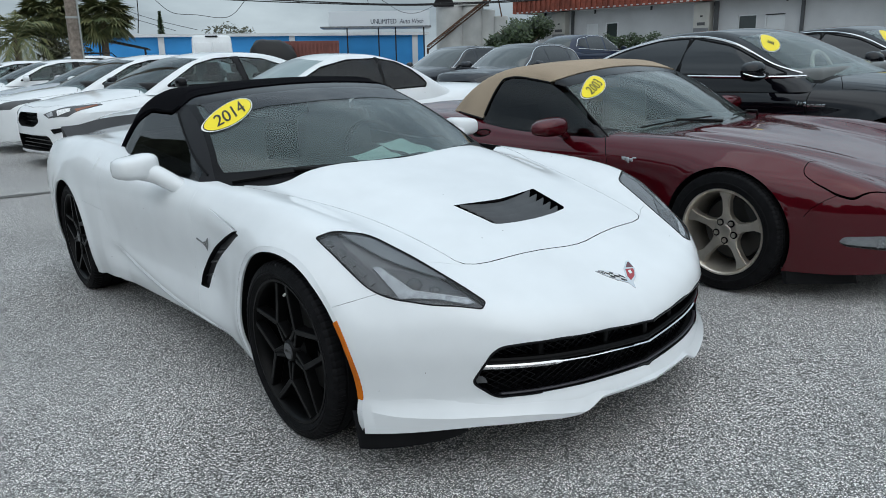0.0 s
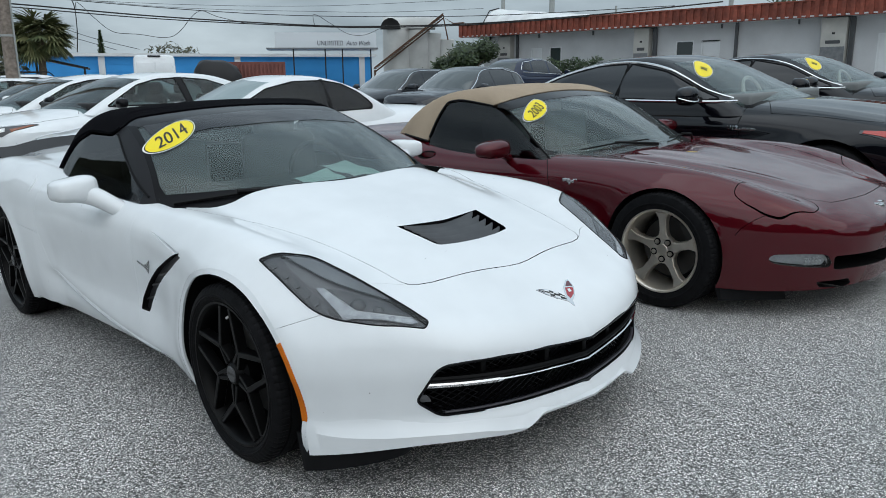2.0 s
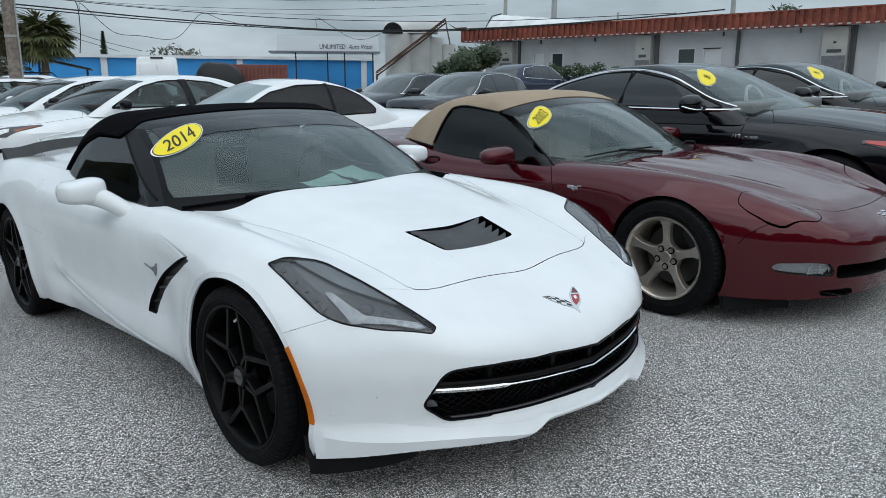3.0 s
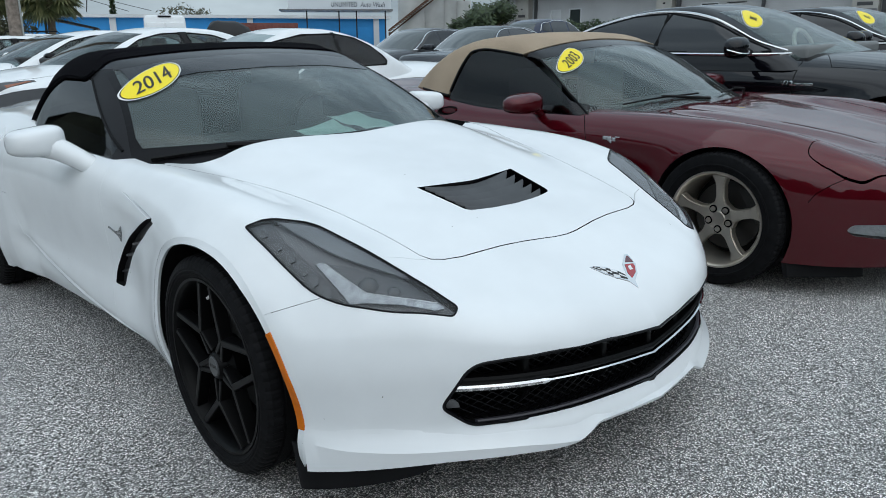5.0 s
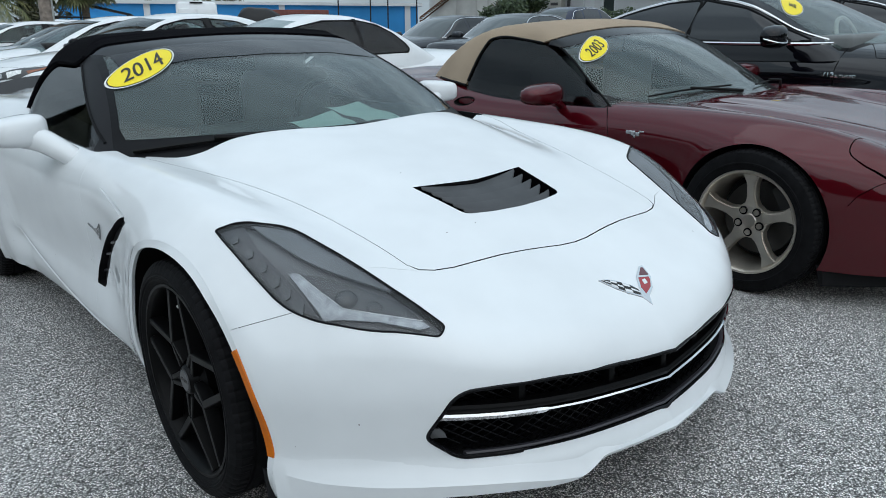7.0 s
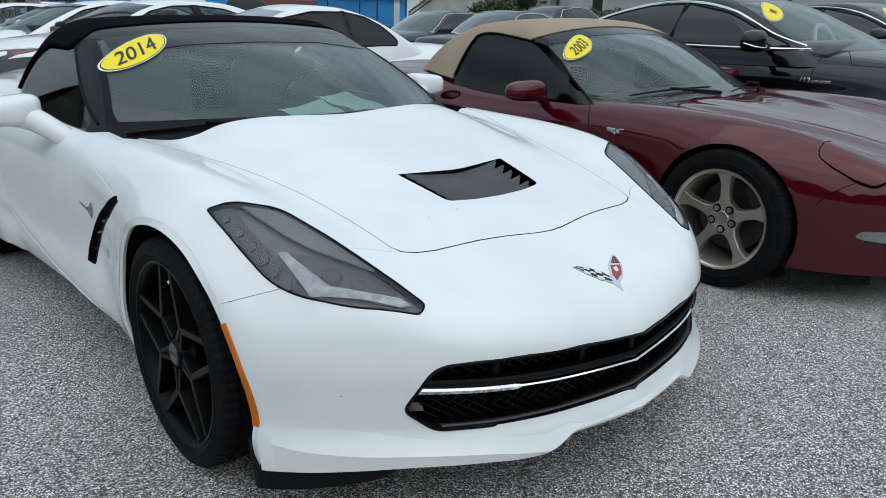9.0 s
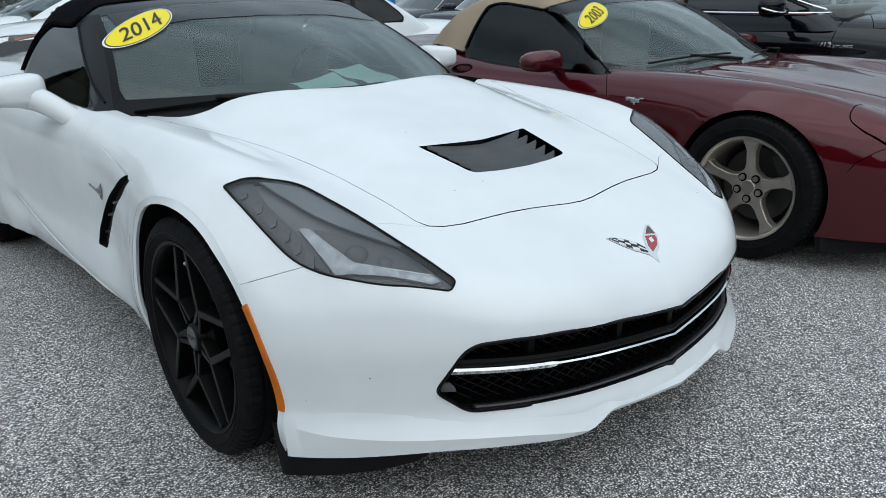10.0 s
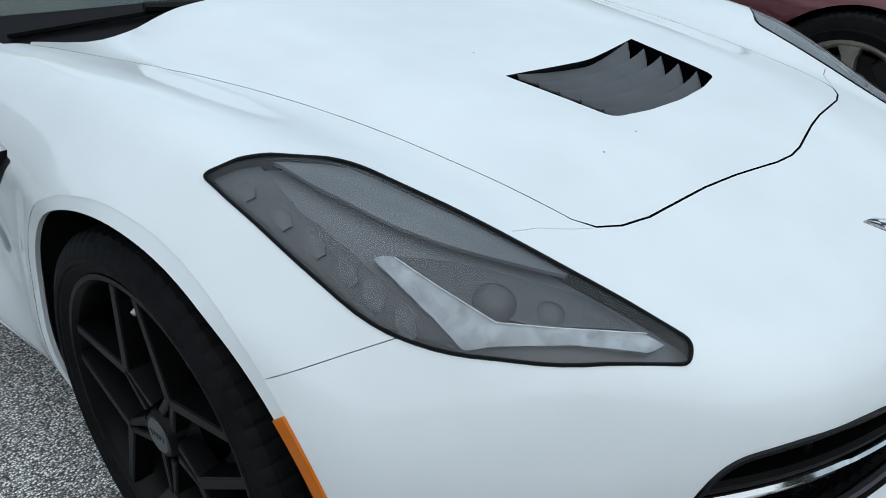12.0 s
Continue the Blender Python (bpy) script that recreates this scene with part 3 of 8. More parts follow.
def white_cabin(x, y, z):
    X = np.abs(x)
    k = np.clip((z - 0.85) / 0.3, 0, 1)
    ye = y - np.where(y < 1.5, (0.50 - 0.27 * k), 0.0) * X ** 2 * step(1.75, 1.2, y)
    top = crv(ye, [(0.2, 0.70), (0.55, 0.875), (0.8, 0.985), (1.1, 1.10), (1.34, 1.172), (1.62, 1.215), (1.9, 1.195), (2.15, 1.12), (2.4, 1.01), (2.7, 0.86)]) - 0.07 * X ** 2
    w = crv(z, [(0.6, 0.83), (0.83, 0.775), (0.95, 0.715), (1.12, 0.605), (1.25, 0.50)]) + crv(y, [(0.4, 0.0), (1.8, 0.0), (2.15, -0.05), (2.4, -0.16), (2.7, -0.34)])
    f = smax(z - top, X - w, 0.05)
    return smax(f, 0.62 - z, 0.01)


HOOD_OUT = [(0.0, -0.534), (0.05, -0.530), (0.163, -0.509), (0.24, -0.498), (0.312, -0.492), (0.379, -0.486), (0.428, -0.473), (0.460, -0.454), (0.474, -0.425), (0.486, -0.332), (0.499, -0.244), (0.512, -0.152), (0.524, -0.088), (0.546, 0.025), (0.568, 0.126), (0.594, 0.225), (0.622, 0.315), (0.672, 0.44), (0.715, 0.585), (0.70, 0.615), (0.62, 0.56), (0.54, 0.515), (0.46, 0.50), (0.25, 0.475), (0.0, 0.465)]


def mirrored(pts):
    """A closed outline from its half with x >= 0, which begins and ends on the centre line."""
    return [(-x, y) for x, y in pts[::-1][:-1]] + [(x, y) for x, y in pts[:-1]]


def shrink(pts, d):
    """An outline drawn in by d."""
    n = len(pts)
    v = [Vector(p) for p in pts]
    area = sum(v[i].x * v[(i + 1) % n].y - v[(i + 1) % n].x * v[i].y for i in range(n))
    s = 1 if area > 0 else -1
    out = []
    for i in range(n):
        a, b = (v[i] - v[i - 1]).normalized(), (v[(i + 1) % n] - v[i]).normalized()
        m = (Vector((-a.y, a.x)) + Vector((-b.y, b.x))).normalized()
        out.append(v[i] + m * (d[i] if isinstance(d, list) else d) * s)
    return out


def vcut(outline, z0, z1):
    return prism([(p[0], p[1], 0) for p in outline], (0, 0, 1), z0, z1)


def xcut(outline, x0, x1):
    return prism([(0, p[0], p[1]) for p in outline], (1, 0, 0), x0, x1)


def ycut(outline, y0, y1):
    return prism([(p[0], 0, p[1]) for p in outline], (0, 1, 0), y0, y1)


def cyl(y, z, r, x0, x1, n=56):
    return xcut([(y + r * math.cos(2 * math.pi * i / n), z + r * math.sin(2 * math.pi * i / n)) for i in range(n)], x0, x1)


def mirror_shape(s, size=(0.10, 0.075, 0.07), arm=0.10, drop=0.03, k=0.75):
    """A door mirror out on side s, about its foot on the door."""
    bm = bmesh.new()
    bmesh.ops.create_icosphere(bm, subdivisions=3, radius=1)
    for v in bm.verts:
        c = v.co
        q = Vector((math.copysign(abs(c.x) ** k, c.x), math.copysign(abs(c.y) ** 0.8, c.y), math.copysign(abs(c.z) ** k, c.z)))
        taper = 1 - 0.16 * q.x * s
        y = q.y * size[1]
        if y > size[1] * 0.35:
            y = size[1] * 0.35
        v.co = Vector((s * arm + s * size[0] + q.x * size[0], y + 0.05 * (-q.x * s) * 0 - 0.02, q.z * size[2] * taper + drop))
    return bm


def bar(bm, p, q, w0, w1, d0, d1, thick=0.034):
    """A beam of a rim's face from p to q (in the wheel's plane), of half widths w0, w1, at depths d0, d1."""
    d = (q - p).normalized()
    n = Vector((-d.y, d.x))
    c = [p + n * w0, q + n * w1, q - n * w1, p - n * w0]
    ds = [d0, d1, d1, d0]
    a = [bm.verts.new((ds[k], c[k].x, c[k].y)) for k in range(4)]
    s = [1.3, 1.3, -1.3, -1.3]
    b = [bm.verts.new((ds[k] + thick, c[k].x + s[k] * 0.004 * n.x, c[k].y + s[k] * 0.004 * n.y)) for k in range(4)]
    bm.faces.new(a)
    bm.faces.new(b[::-1])
    for k in range(4):
        bm.faces.new((a[k], a[(k + 1) % 4], b[(k + 1) % 4], b[k]))


def spokes_split(w, rim_r, h, m):
    """Five forked spokes whose ends meet the rim in pairs."""
    at = lambda r, a: Vector((r * math.cos(a), r * math.sin(a)))
    for i in range(5):
        bm = bmesh.new()
        node = at(rim_r * 0.43, 0)
        for s in (-1, 1):
            bar(bm, at(0.045, 0.35 * s), node + Vector((0, 0.006 * s)), 0.008, 0.006, -h * 0.84, -h * 0.88)
            bar(bm, node, at(rim_r - 0.006, 0.50 * s), 0.0098, 0.0085, -h * 0.885, -h * 0.89)
        bar(bm, at(0.04, 0), node, 0.006, 0.006, -h * 0.78, -h * 0.83)
        bmesh.ops.recalc_face_normals(bm, faces=bm.faces[:])
        bmesh.ops.bevel(bm, geom=bm.edges[:], offset=0.0022, segments=1, affect="EDGES")
        bmesh.ops.rotate(bm, verts=bm.verts[:], cent=(0, 0, 0), matrix=Matrix.Rotation(2 * math.pi * i / 5 + 0.942, 3, "X"))
        part("spoke", bm, m, w, smooth=30)
        bm = bmesh.new()
        lathe(bm, [(-h * 0.55, 0.0), (-h * 0.55, 0.008), (-h * 0.42, 0.010)], 8)
        c = at(0.056, 2 * math.pi * (i + 0.5) / 5 + 0.942)
        bmesh.ops.translate(bm, verts=bm.verts[:], vec=(0, c.x, c.y))
        part("lug_nut", bm, m, w)
    bm = bmesh.new()
    lathe(bm, [(-h * 0.88, 0.0), (-h * 0.88, 0.034), (-h * 0.84, 0.038), (-h * 0.70, 0.044), (-h * 0.62, 0.075), (-h * 0.3, 0.078)], 40)
    bmesh.ops.recalc_face_normals(bm, faces=bm.faces[:])
    part("hub", bm, m, w, smooth=30)
    bm = bmesh.new()
    lathe(bm, [(-h * 0.90, 0.0), (-h * 0.90, 0.027), (-h * 0.88, 0.029)], 32)
    part("centre_cap", bm, M_lamp_dark, w, "black centre cap with a worn badge", smooth=30)
    bm = bmesh.new()
    for k in range(5):
        box(bm, (-h * 0.907, -0.019 + k * 0.0085, -0.004 + 0.002 * (k % 2)), (-h * 0.899, -0.014 + k * 0.0085, 0.006))
    part("cap_badge", bm, M_disc, w)
    bm = bmesh.new()
    tube(bm, [(-h * 0.55, 0.0, rim_r - 0.04), (-h * 0.78, 0.0, rim_r - 0.055)], 0.0045, 8)
    bmesh.ops.rotate(bm, verts=bm.verts[:], cent=(0, 0, 0), matrix=Matrix.Rotation(-0.09, 3, "X"))
    part("valve", bm, M_white_print, w, "white plastic valve cap")


def text_mesh(body, size):
    cu = bpy.data.curves.new("text", "FONT")
    cu.body, cu.size, cu.align_x, cu.align_y, cu.resolution_u = body, size, "CENTER", "CENTER", 4
    ob = new("text", cu)
    me = bpy.data.meshes.new_from_object(ob.evaluated_get(bpy.context.evaluated_depsgraph_get()))
    bm = bmesh.new()
    bm.from_mesh(me)
    bpy.data.objects.remove(ob)
    bpy.data.curves.remove(cu)
    bpy.data.meshes.remove(me)
    return bm


def oval(cx, cz, a, b, turn, n=48):
    c, s = math.cos(turn), math.sin(turn)
    return [(cx + a * math.cos(2 * math.pi * i / n) * c - b * math.sin(2 * math.pi * i / n) * s, cz + a * math.cos(2 * math.pi * i / n) * s + b * math.sin(2 * math.pi * i / n) * c) for i in range(n)]


def year_sticker(car, cab, f, year, cx, cz, u, v, y0, y1, wide=1.0, size=1.3):
    """An oval sticker on the windscreen with the year printed on it: u and v are its half axes in the car's x and z."""
    a = max(abs(u[0]), abs(u[1]))
    oval_uv = lambda k: [(cx + k * (u[0] * math.cos(q) + v[0] * math.sin(q)), cz + k * (u[1] * math.cos(q) + v[1] * math.sin(q))) for q in (2 * math.pi * i / 56 for i in range(56))]
    ul, vl = math.hypot(*u), math.hypot(*v)
    cab = carve(cab.copy(), ycut([(cx - a - 0.05, cz - a - 0.05), (cx + a + 0.05, cz - a - 0.05), (cx + a + 0.05, cz + a + 0.05), (cx - a - 0.05, cz + a + 0.05)], y0, y1), "INTERSECT")
    st = part("year_sticker", skin(cab, ycut(oval_uv(1.0), y0, y1), 0.001, 0.0045), M_white_print, car, "yellow oval sticker with the year " + year)
    part("ring", skin(cab, ycut(oval_uv(0.955), y0, y1), 0.001, 0.0055), M_ink, st)
    part("face", skin(cab, ycut(oval_uv(0.925), y0, y1), 0.001, 0.0065), M_yellow, st)
    bm = text_mesh(year, vl * size)
    bmesh.ops.subdivide_edges(bm, edges=[e for e in bm.edges if e.calc_length() > 0.02], cuts=3)
    # thicken the strokes by a second, shifted print
    both = join(bm.copy(), bm)
    half = len(both.verts) // 2
    flat = []
    for i, p3 in enumerate(both.verts):
        p, q = (p3.co.x * wide + (0.0012 if i < half else -0.0012)) / ul, p3.co.y / vl
        flat.append((cx + p * u[0] + q * v[0], y1, cz + p * u[1] + q * v[1]))
    for i, (p3, p) in enumerate(zip(both.verts, roots(f, flat, (0, -1, 0), 0.0, y1 - y0))):
        p3.co = p + Vector((0, -0.0082 - (0.0004 if i < half else 0.0), 0.0055))
    part("year_print", both, M_ink, st)
    return st


def arch_band(f, s, cy, cz, r0, r1, a0, a1, proud=0.0, n=90):
    """A chamfered band round a wheel arch, from radius r1 on the body f in to r0, between two angles in degrees."""
    q = [radians(a0 + (a1 - a0) * i / n) for i in range(n + 1)]
    at = lambda r: roots(f, [(0, cy + r * math.cos(a), cz + r * math.sin(a)) for a in q], (s, 0, 0), 0.4, 1.2)
    bm = bmesh.new()
    rows = []
    for o, i in zip(at(r1), at(r0)):
        xo, xi = abs(o.x) + proud - 0.0004, abs(i.x) - 0.0035 + proud
        rows.append([bm.verts.new(p) for p in ((s * (xo - 0.02), o.y, o.z), (s * xo, o.y, o.z), (s * xi, i.y, i.z), (s * (xi - 0.008), i.y, i.z))])
    for a, b in zip(rows, rows[1:]):
        for j in range(4):
            bm.faces.new((a[j], a[(j + 1) % 4], b[(j + 1) % 4], b[j]))
    bm.faces.new(rows[0])
    bm.faces.new(rows[-1][::-1])
    bmesh.ops.recalc_face_normals(bm, faces=bm.faces[:])
    return bm


def side_skirt(f, s):
    """The skirt under the door: a crisp upper edge, a groove, a thin second ridge and a tucked-in foot, fading out at both ends."""
    n = 90
    y = np.linspace(0.50, 1.98, n + 1)
    edge = crv(y, [(0.5, 0.235), (0.9, 0.244), (1.2, 0.274), (1.53, 0.326), (1.86, 0.393), (2.05, 0.43)])
    k = np.clip(np.minimum((y - 0.50) / 0.30, (1.98 - y) / 0.30), 0, 1)
    foot = crv(y, [(0.5, 0.175), (0.9, 0.185), (1.3, 0.200), (1.6, 0.215), (1.98, 0.24)])
    cut = [(0.020, -0.004, -0.004), (0.006, -0.001, 0.005), (0.0, -0.001, 0.004), (-0.010, -0.002, -0.014), (-0.018, -0.002, -0.014), (-0.026, -0.002, 0.006), (-0.031, -0.002, 0.006), (-0.038, -0.003, -0.012)]
    rows = [[] for _ in y]
    bm = bmesh.new()
    for dz, o0, o1 in cut:
        h = np.maximum(edge + dz * (0.5 + 0.5 * k), foot)
        for i, p in enumerate(roots(f, [(0, a, b) for a, b in zip(y, h)], (s, 0, 0), 0.4, 1.2)):
            rows[i].append(bm.verts.new((p.x + s * (o0 + (o1 - o0) * k[i]), p.y, p.z)))
    for p, q in zip(rows, rows[1:]):
        for j in range(len(cut) - 1):
            bm.faces.new((p[j], p[j + 1], q[j + 1], q[j]))
    bmesh.ops.recalc_face_normals(bm, faces=bm.faces[:])
    if sum(v.normal.x * s for v in bm.verts) < 0:
        bmesh.ops.reverse_faces(bm, faces=bm.faces[:])
    bmesh.ops.solidify(bm, geom=bm.faces[:], thickness=0.01)
    return bm


def front_lip(f):
    """The spoiler lip under the nose: a ridge below the mouth, a sloping shelf, a crisp edge and a short drop, notched in the middle."""
    n = 150
    a = np.radians(np.linspace(-65.6, 65.6, n + 1))
    way = np.stack([np.sin(a), -np.cos(a), 0 * a], 1)
    reach = lambda z: np.array([math.hypot(p.x, p.y) for p in roots(f, [(0, 0, h) for h in z], way, 0.2, 1.2)])
    X = np.abs(reach(0 * a + 0.27) * np.sin(a))
    z2 = crv(X, [(0.0, 0.213), (0.215, 0.214), (0.262, 0.192), (0.285, 0.182), (0.34, 0.189), (0.42, 0.202), (0.53, 0.209), (0.7, 0.211), (0.77, 0.215), (0.82, 0.225), (0.87, 0.245)])
    z3 = crv(X, [(0.0, 0.203), (0.215, 0.205), (0.262, 0.186), (0.285, 0.177), (0.34, 0.174), (0.42, 0.179), (0.54, 0.180), (0.64, 0.174), (0.74, 0.160), (0.80, 0.150), (0.87, 0.136)])
    out = crv(X, [(0.0, 0.012), (0.215, 0.012), (0.285, 0.014), (0.5, 0.013), (0.7, 0.010), (0.8, 0.005), (0.85, 0.001), (0.88, 0.0)])
    rise = crv(X, [(0.0, 0.010), (0.215, 0.012), (0.285, 0.046), (0.42, 0.038), (0.52, 0.034), (0.60, 0.044), (0.70, 0.06), (0.88, 0.05)])
    tops = [(z2 + rise * k, reach(z2 + rise * k)) for k in (1.0, 0.7, 0.4)]
    r2 = reach(z2)
    bm = bmesh.new()
    rows = []
    for i in range(n + 1):
        d = Vector(way[i])
        rows.append([bm.verts.new(d * r + Vector((0, 0, z))) for r, z in [(r[i] + o, z[i]) for (z, r), o in zip(tops, (-0.001, 0.06 * out[i], 0.3 * out[i]))] + [(r2[i] + out[i], z2[i]), (r2[i] + out[i] - 0.004, z3[i]), (r2[i] - 0.07, z3[i] + 0.003)]])
    for p, q in zip(rows, rows[1:]):
        for j in range(6):
            bm.faces.new((p[j], p[(j + 1) % 6], q[(j + 1) % 6], q[j]))
    bm.faces.new(rows[0])
    bm.faces.new(rows[-1][::-1])
    bmesh.ops.recalc_face_normals(bm, faces=bm.faces[:])
    return bm


def build_white_sports_car():
    car = thing("sports_car", "white convertible sports car with a closed black canvas top", "car", TILT.copy())
    whole = solid(white_body, -0.15, 3.0, 0.345, rows=210, cols=150, cap=96)
    bm = whole.copy()
    bm = carve(bm, join(*(cyl(y, z, r, 0.5 * s, 1.2 * s, 96) for y, z, r in ((0.018, 0.292, 0.4005), (2.67, 0.322, 0.3885)) for s in (-1, 1))))
    bm = carve(bm, vcut(rounded([(-0.66, 0.80), (0.66, 0.80), (0.62, 2.15), (-0.62, 2.15)], 0.1), 0.42, 1.5))
    # hood with its gap, and the cowl behind it
    hood_out = mirrored(HOOD_OUT)
    bm = carve(bm, vcut(hood_out, 0.40, 1.3))
    bm = carve(bm, vcut(mirrored([(0.0, 0.40), (0.46, 0.45), (0.66, 0.50), (0.74, 0.64), (0.735, 0.80), (0.0, 0.80)]), 0.60, 1.3))
    gap = [0.0036 if q < -0.44 else 0.0016 for _, q in hood_out]
    hood = carve(whole.copy(), vcut(shrink(hood_out, gap), 0.42, 1.3), "INTERSECT")
    vent_out = rounded([(-0.213, -0.115), (-0.09, -0.135), (0.0, -0.146), (0.09, -0.135), (0.213, -0.115), (0.186, -0.312), (0.10, -0.331), (0.0, -0.338), (-0.10, -0.331), (-0.186, -0.312)], [0.004, 0.03, 0.03, 0.03, 0.004, 0.022, 0.02, 0.02, 0.02, 0.022])
    hood = carve(hood, vcut(vent_out, 0.61, 1.0))
    part("hood", hood, [M_white, M_gloss_black], car, smooth=28)
    # lamps, side vents, mouth, notch of the lip
    lamp = rounded([(0.803, -0.118), (0.745, -0.147), (0.645, -0.206), (0.588, -0.375), (0.551, -0.50), (0.519, -0.618), (0.545, -0.631), (0.662, -0.540), (0.735, -0.449), (0.777, -0.37), (0.797, -0.262), (0.804, -0.17)], [0.01, 0.02, 0.03, 0.05, 0.05, 0.012, 0.015, 0.05, 0.05, 0.05, 0.05, 0.03])
    cuts = [vcut([(s * p.x, p.y) for p in lamp], 0.40, 1.2) for s in (-1, 1)]
    side = rounded([(0.372, 0.694), (0.322, 0.686), (0.512, 0.590), (0.655, 0.507), (0.730, 0.442), (0.762, 0.386), (0.842, 0.386), (0.815, 0.445), (0.728, 0.525), (0.605, 0.600), (0.490, 0.650)], [0.008, 0.008, 0.05, 0.05, 0.03, 0.012, 0.012, 0.03, 0.05, 0.05, 0.05])
    cuts += [xcut(side, s * 0.765, s * 1.2) for s in (-1, 1)]
    mouth = rounded([(0.0, 0.408), (0.2, 0.424), (0.36, 0.430), (0.465, 0.430), (0.545, 0.425), (0.596, 0.315), (0.535, 0.260), (0.438, 0.259), (0.0, 0.253),
                     (-0.438, 0.259), (-0.535, 0.260), (-0.596, 0.315), (-0.545, 0.425), (-0.465, 0.430), (-0.36, 0.430), (-0.2, 0.424)], [0.0, 0.02, 0.02, 0.02, 0.06, 0.018, 0.02, 0.02, 0.0, 0.02, 0.02, 0.018, 0.06, 0.02, 0.02, 0.02], 6)
    cuts.append(ycut(mouth, -1.3, -0.50))
    edge = [(0.225, 0.207), (0.285, 0.184), (0.55, 0.182), (0.75, 0.165), (0.93, 0.148), (1.2, 0.148), (1.2, 0.0)]
    cuts.append(ycut([(-p[0], p[1]) for p in edge[::-1]] + edge, -1.3, -0.31))
    bm = carve(bm, join(*cuts))
    cuts = []
    # panel gaps: door, bumper corner, rear bumper
    for s in (-1, 1):
        for line in ([(0.850, 0.85), (0.83, 0.77), (0.817, 0.66), (0.842, 0.52), (0.856, 0.42), (0.848, 0.34), (0.775, 0.16)], [(1.99, 0.84), (1.98, 0.60), (1.90, 0.40)]):
            cuts.append(xcut(ribbon(curve_points([(p[0], p[1], 0) for p in line], 5), 0.0011), s * 0.78, s * 1.2))
        cuts.append(xcut(ribbon([Vector((-0.262, 0.538)), Vector((-0.292, 0.547)), Vector((-0.40, 0.590))], 0.0013), s * 0.70, s * 1.2))
        cuts.append(xcut(ribbon([Vector((1.99, 0.59)), Vector((2.30, 0.61))], 0.002), s * 0.86, s * 1.2))
        cuts.append(vcut(ribbon([Vector((s * 0.465, -0.452)), Vector((s * 0.526, -0.410)), Vector((s * 0.566, -0.400))], 0.0014), 0.5, 1.0))
    bm = carve(bm, join(*cuts), slot=0)
    # the crease that runs back from the side vent
    for s in (-1, 1):
        crease = curve_points([(0.345, 0.692, 0), (0.48, 0.716, 0), (0.62, 0.740, 0), (0.76, 0.762, 0)], 6)
        n = len(crease)
        out = [Vector((p.x, p.y + 0.007 * (1 - i / n))) for i, p in enumerate(crease)] + [Vector((p.x, p.y - 0.007 * (1 - i / n))) for i, p in reversed(list(enumerate(crease)))]
        bm = carve(bm, xcut(out, s * 0.845, s * 1.2), slot=0)
        part("side_skirt", side_skirt(white_body, s), M_white, car, "painted skirt with two thin ridges under the door", smooth=24)
        pull = rounded([(2.12, 0.85), (2.19, 0.875), (2.165, 0.80), (2.11, 0.79)], 0.02)
        part("door_pull", skin(whole, xcut(pull, s * 0.6, s * 1.2), 0.004, 0.003), M_white, car)
    part("body", bm, [M_white, M_black_plastic], car, "glossy white body with water spots and road dirt", smooth=28)
    part("cowl", skin(whole, vcut(mirrored([(0.0, 0.38), (0.46, 0.44), (0.66, 0.49), (0.735, 0.64), (0.73, 0.79), (0.0, 0.79)]), 0.5, 1.3), 0.01, -0.045), M_black_plastic, car)

    # hood vent: five curved slats over a dark well
    vent = new("hood_vent")
    vent.parent = car
    well = bmesh.new()
    box(well, (-0.23, -0.36, 0.600), (0.23, -0.09, 0.612))
    part("well", well, M_black_plastic, vent)
    # each slat is a shallow trough: broad and sunk in the middle, its pointed ends curled up to the hood
    for k in range(5):
        tip, half, n = -0.120 - 0.0405 * k, 0.186 - 0.004 * k, 36
        line = [-half + 2 * half * i / n for i in range(n + 1)]
        back = [(x, tip - 0.016 * (1 - (x / half) ** 2), 0.4) for x in line]
        fore = [(x, tip - 0.004 - 0.062 * (1 - abs(x / half) ** 2.4), 0.4) for x in line]
        bmv = bmesh.new()
        rows = []
        for p, q in zip(roots(white_body, back, (0, 0, 1), 0.0, 0.6), roots(white_body, fore, (0, 0, 1), 0.0, 0.6)):
            sunk = 0.026 * (1 - abs(p.x / half) ** 3)
            mid = p.lerp(q, 0.5)
            rows.append([bmv.verts.new(v) for v in (p - Vector((0, 0, 0.001 + 0.35 * sunk)), mid - Vector((0, 0, 0.002 + 0.62 * sunk)), q - Vector((0, 0, 0.006 + sunk)), q - Vector((0, 0, 0.009 + sunk)), mid - Vector((0, 0, 0.006 + 0.62 * sunk)), p - Vector((0, 0, 0.004 + 0.35 * sunk)))])
        for c, d in zip(rows, rows[1:]):
            for j in range(6):
                bmv.faces.new((c[j], c[(j + 1) % 6], d[(j + 1) % 6], d[j]))
        bmesh.ops.recalc_face_normals(bmv, faces=bmv.faces[:])
        part("slat", bmv, M_slat, vent, smooth=40)
    for x in (-0.10, 0.0, 0.10):
        bmv = boxed((x - 0.002, -0.325, 0.61), (x + 0.002, -0.14, 0.660))
        part("rib", bmv, M_black_plastic, vent)

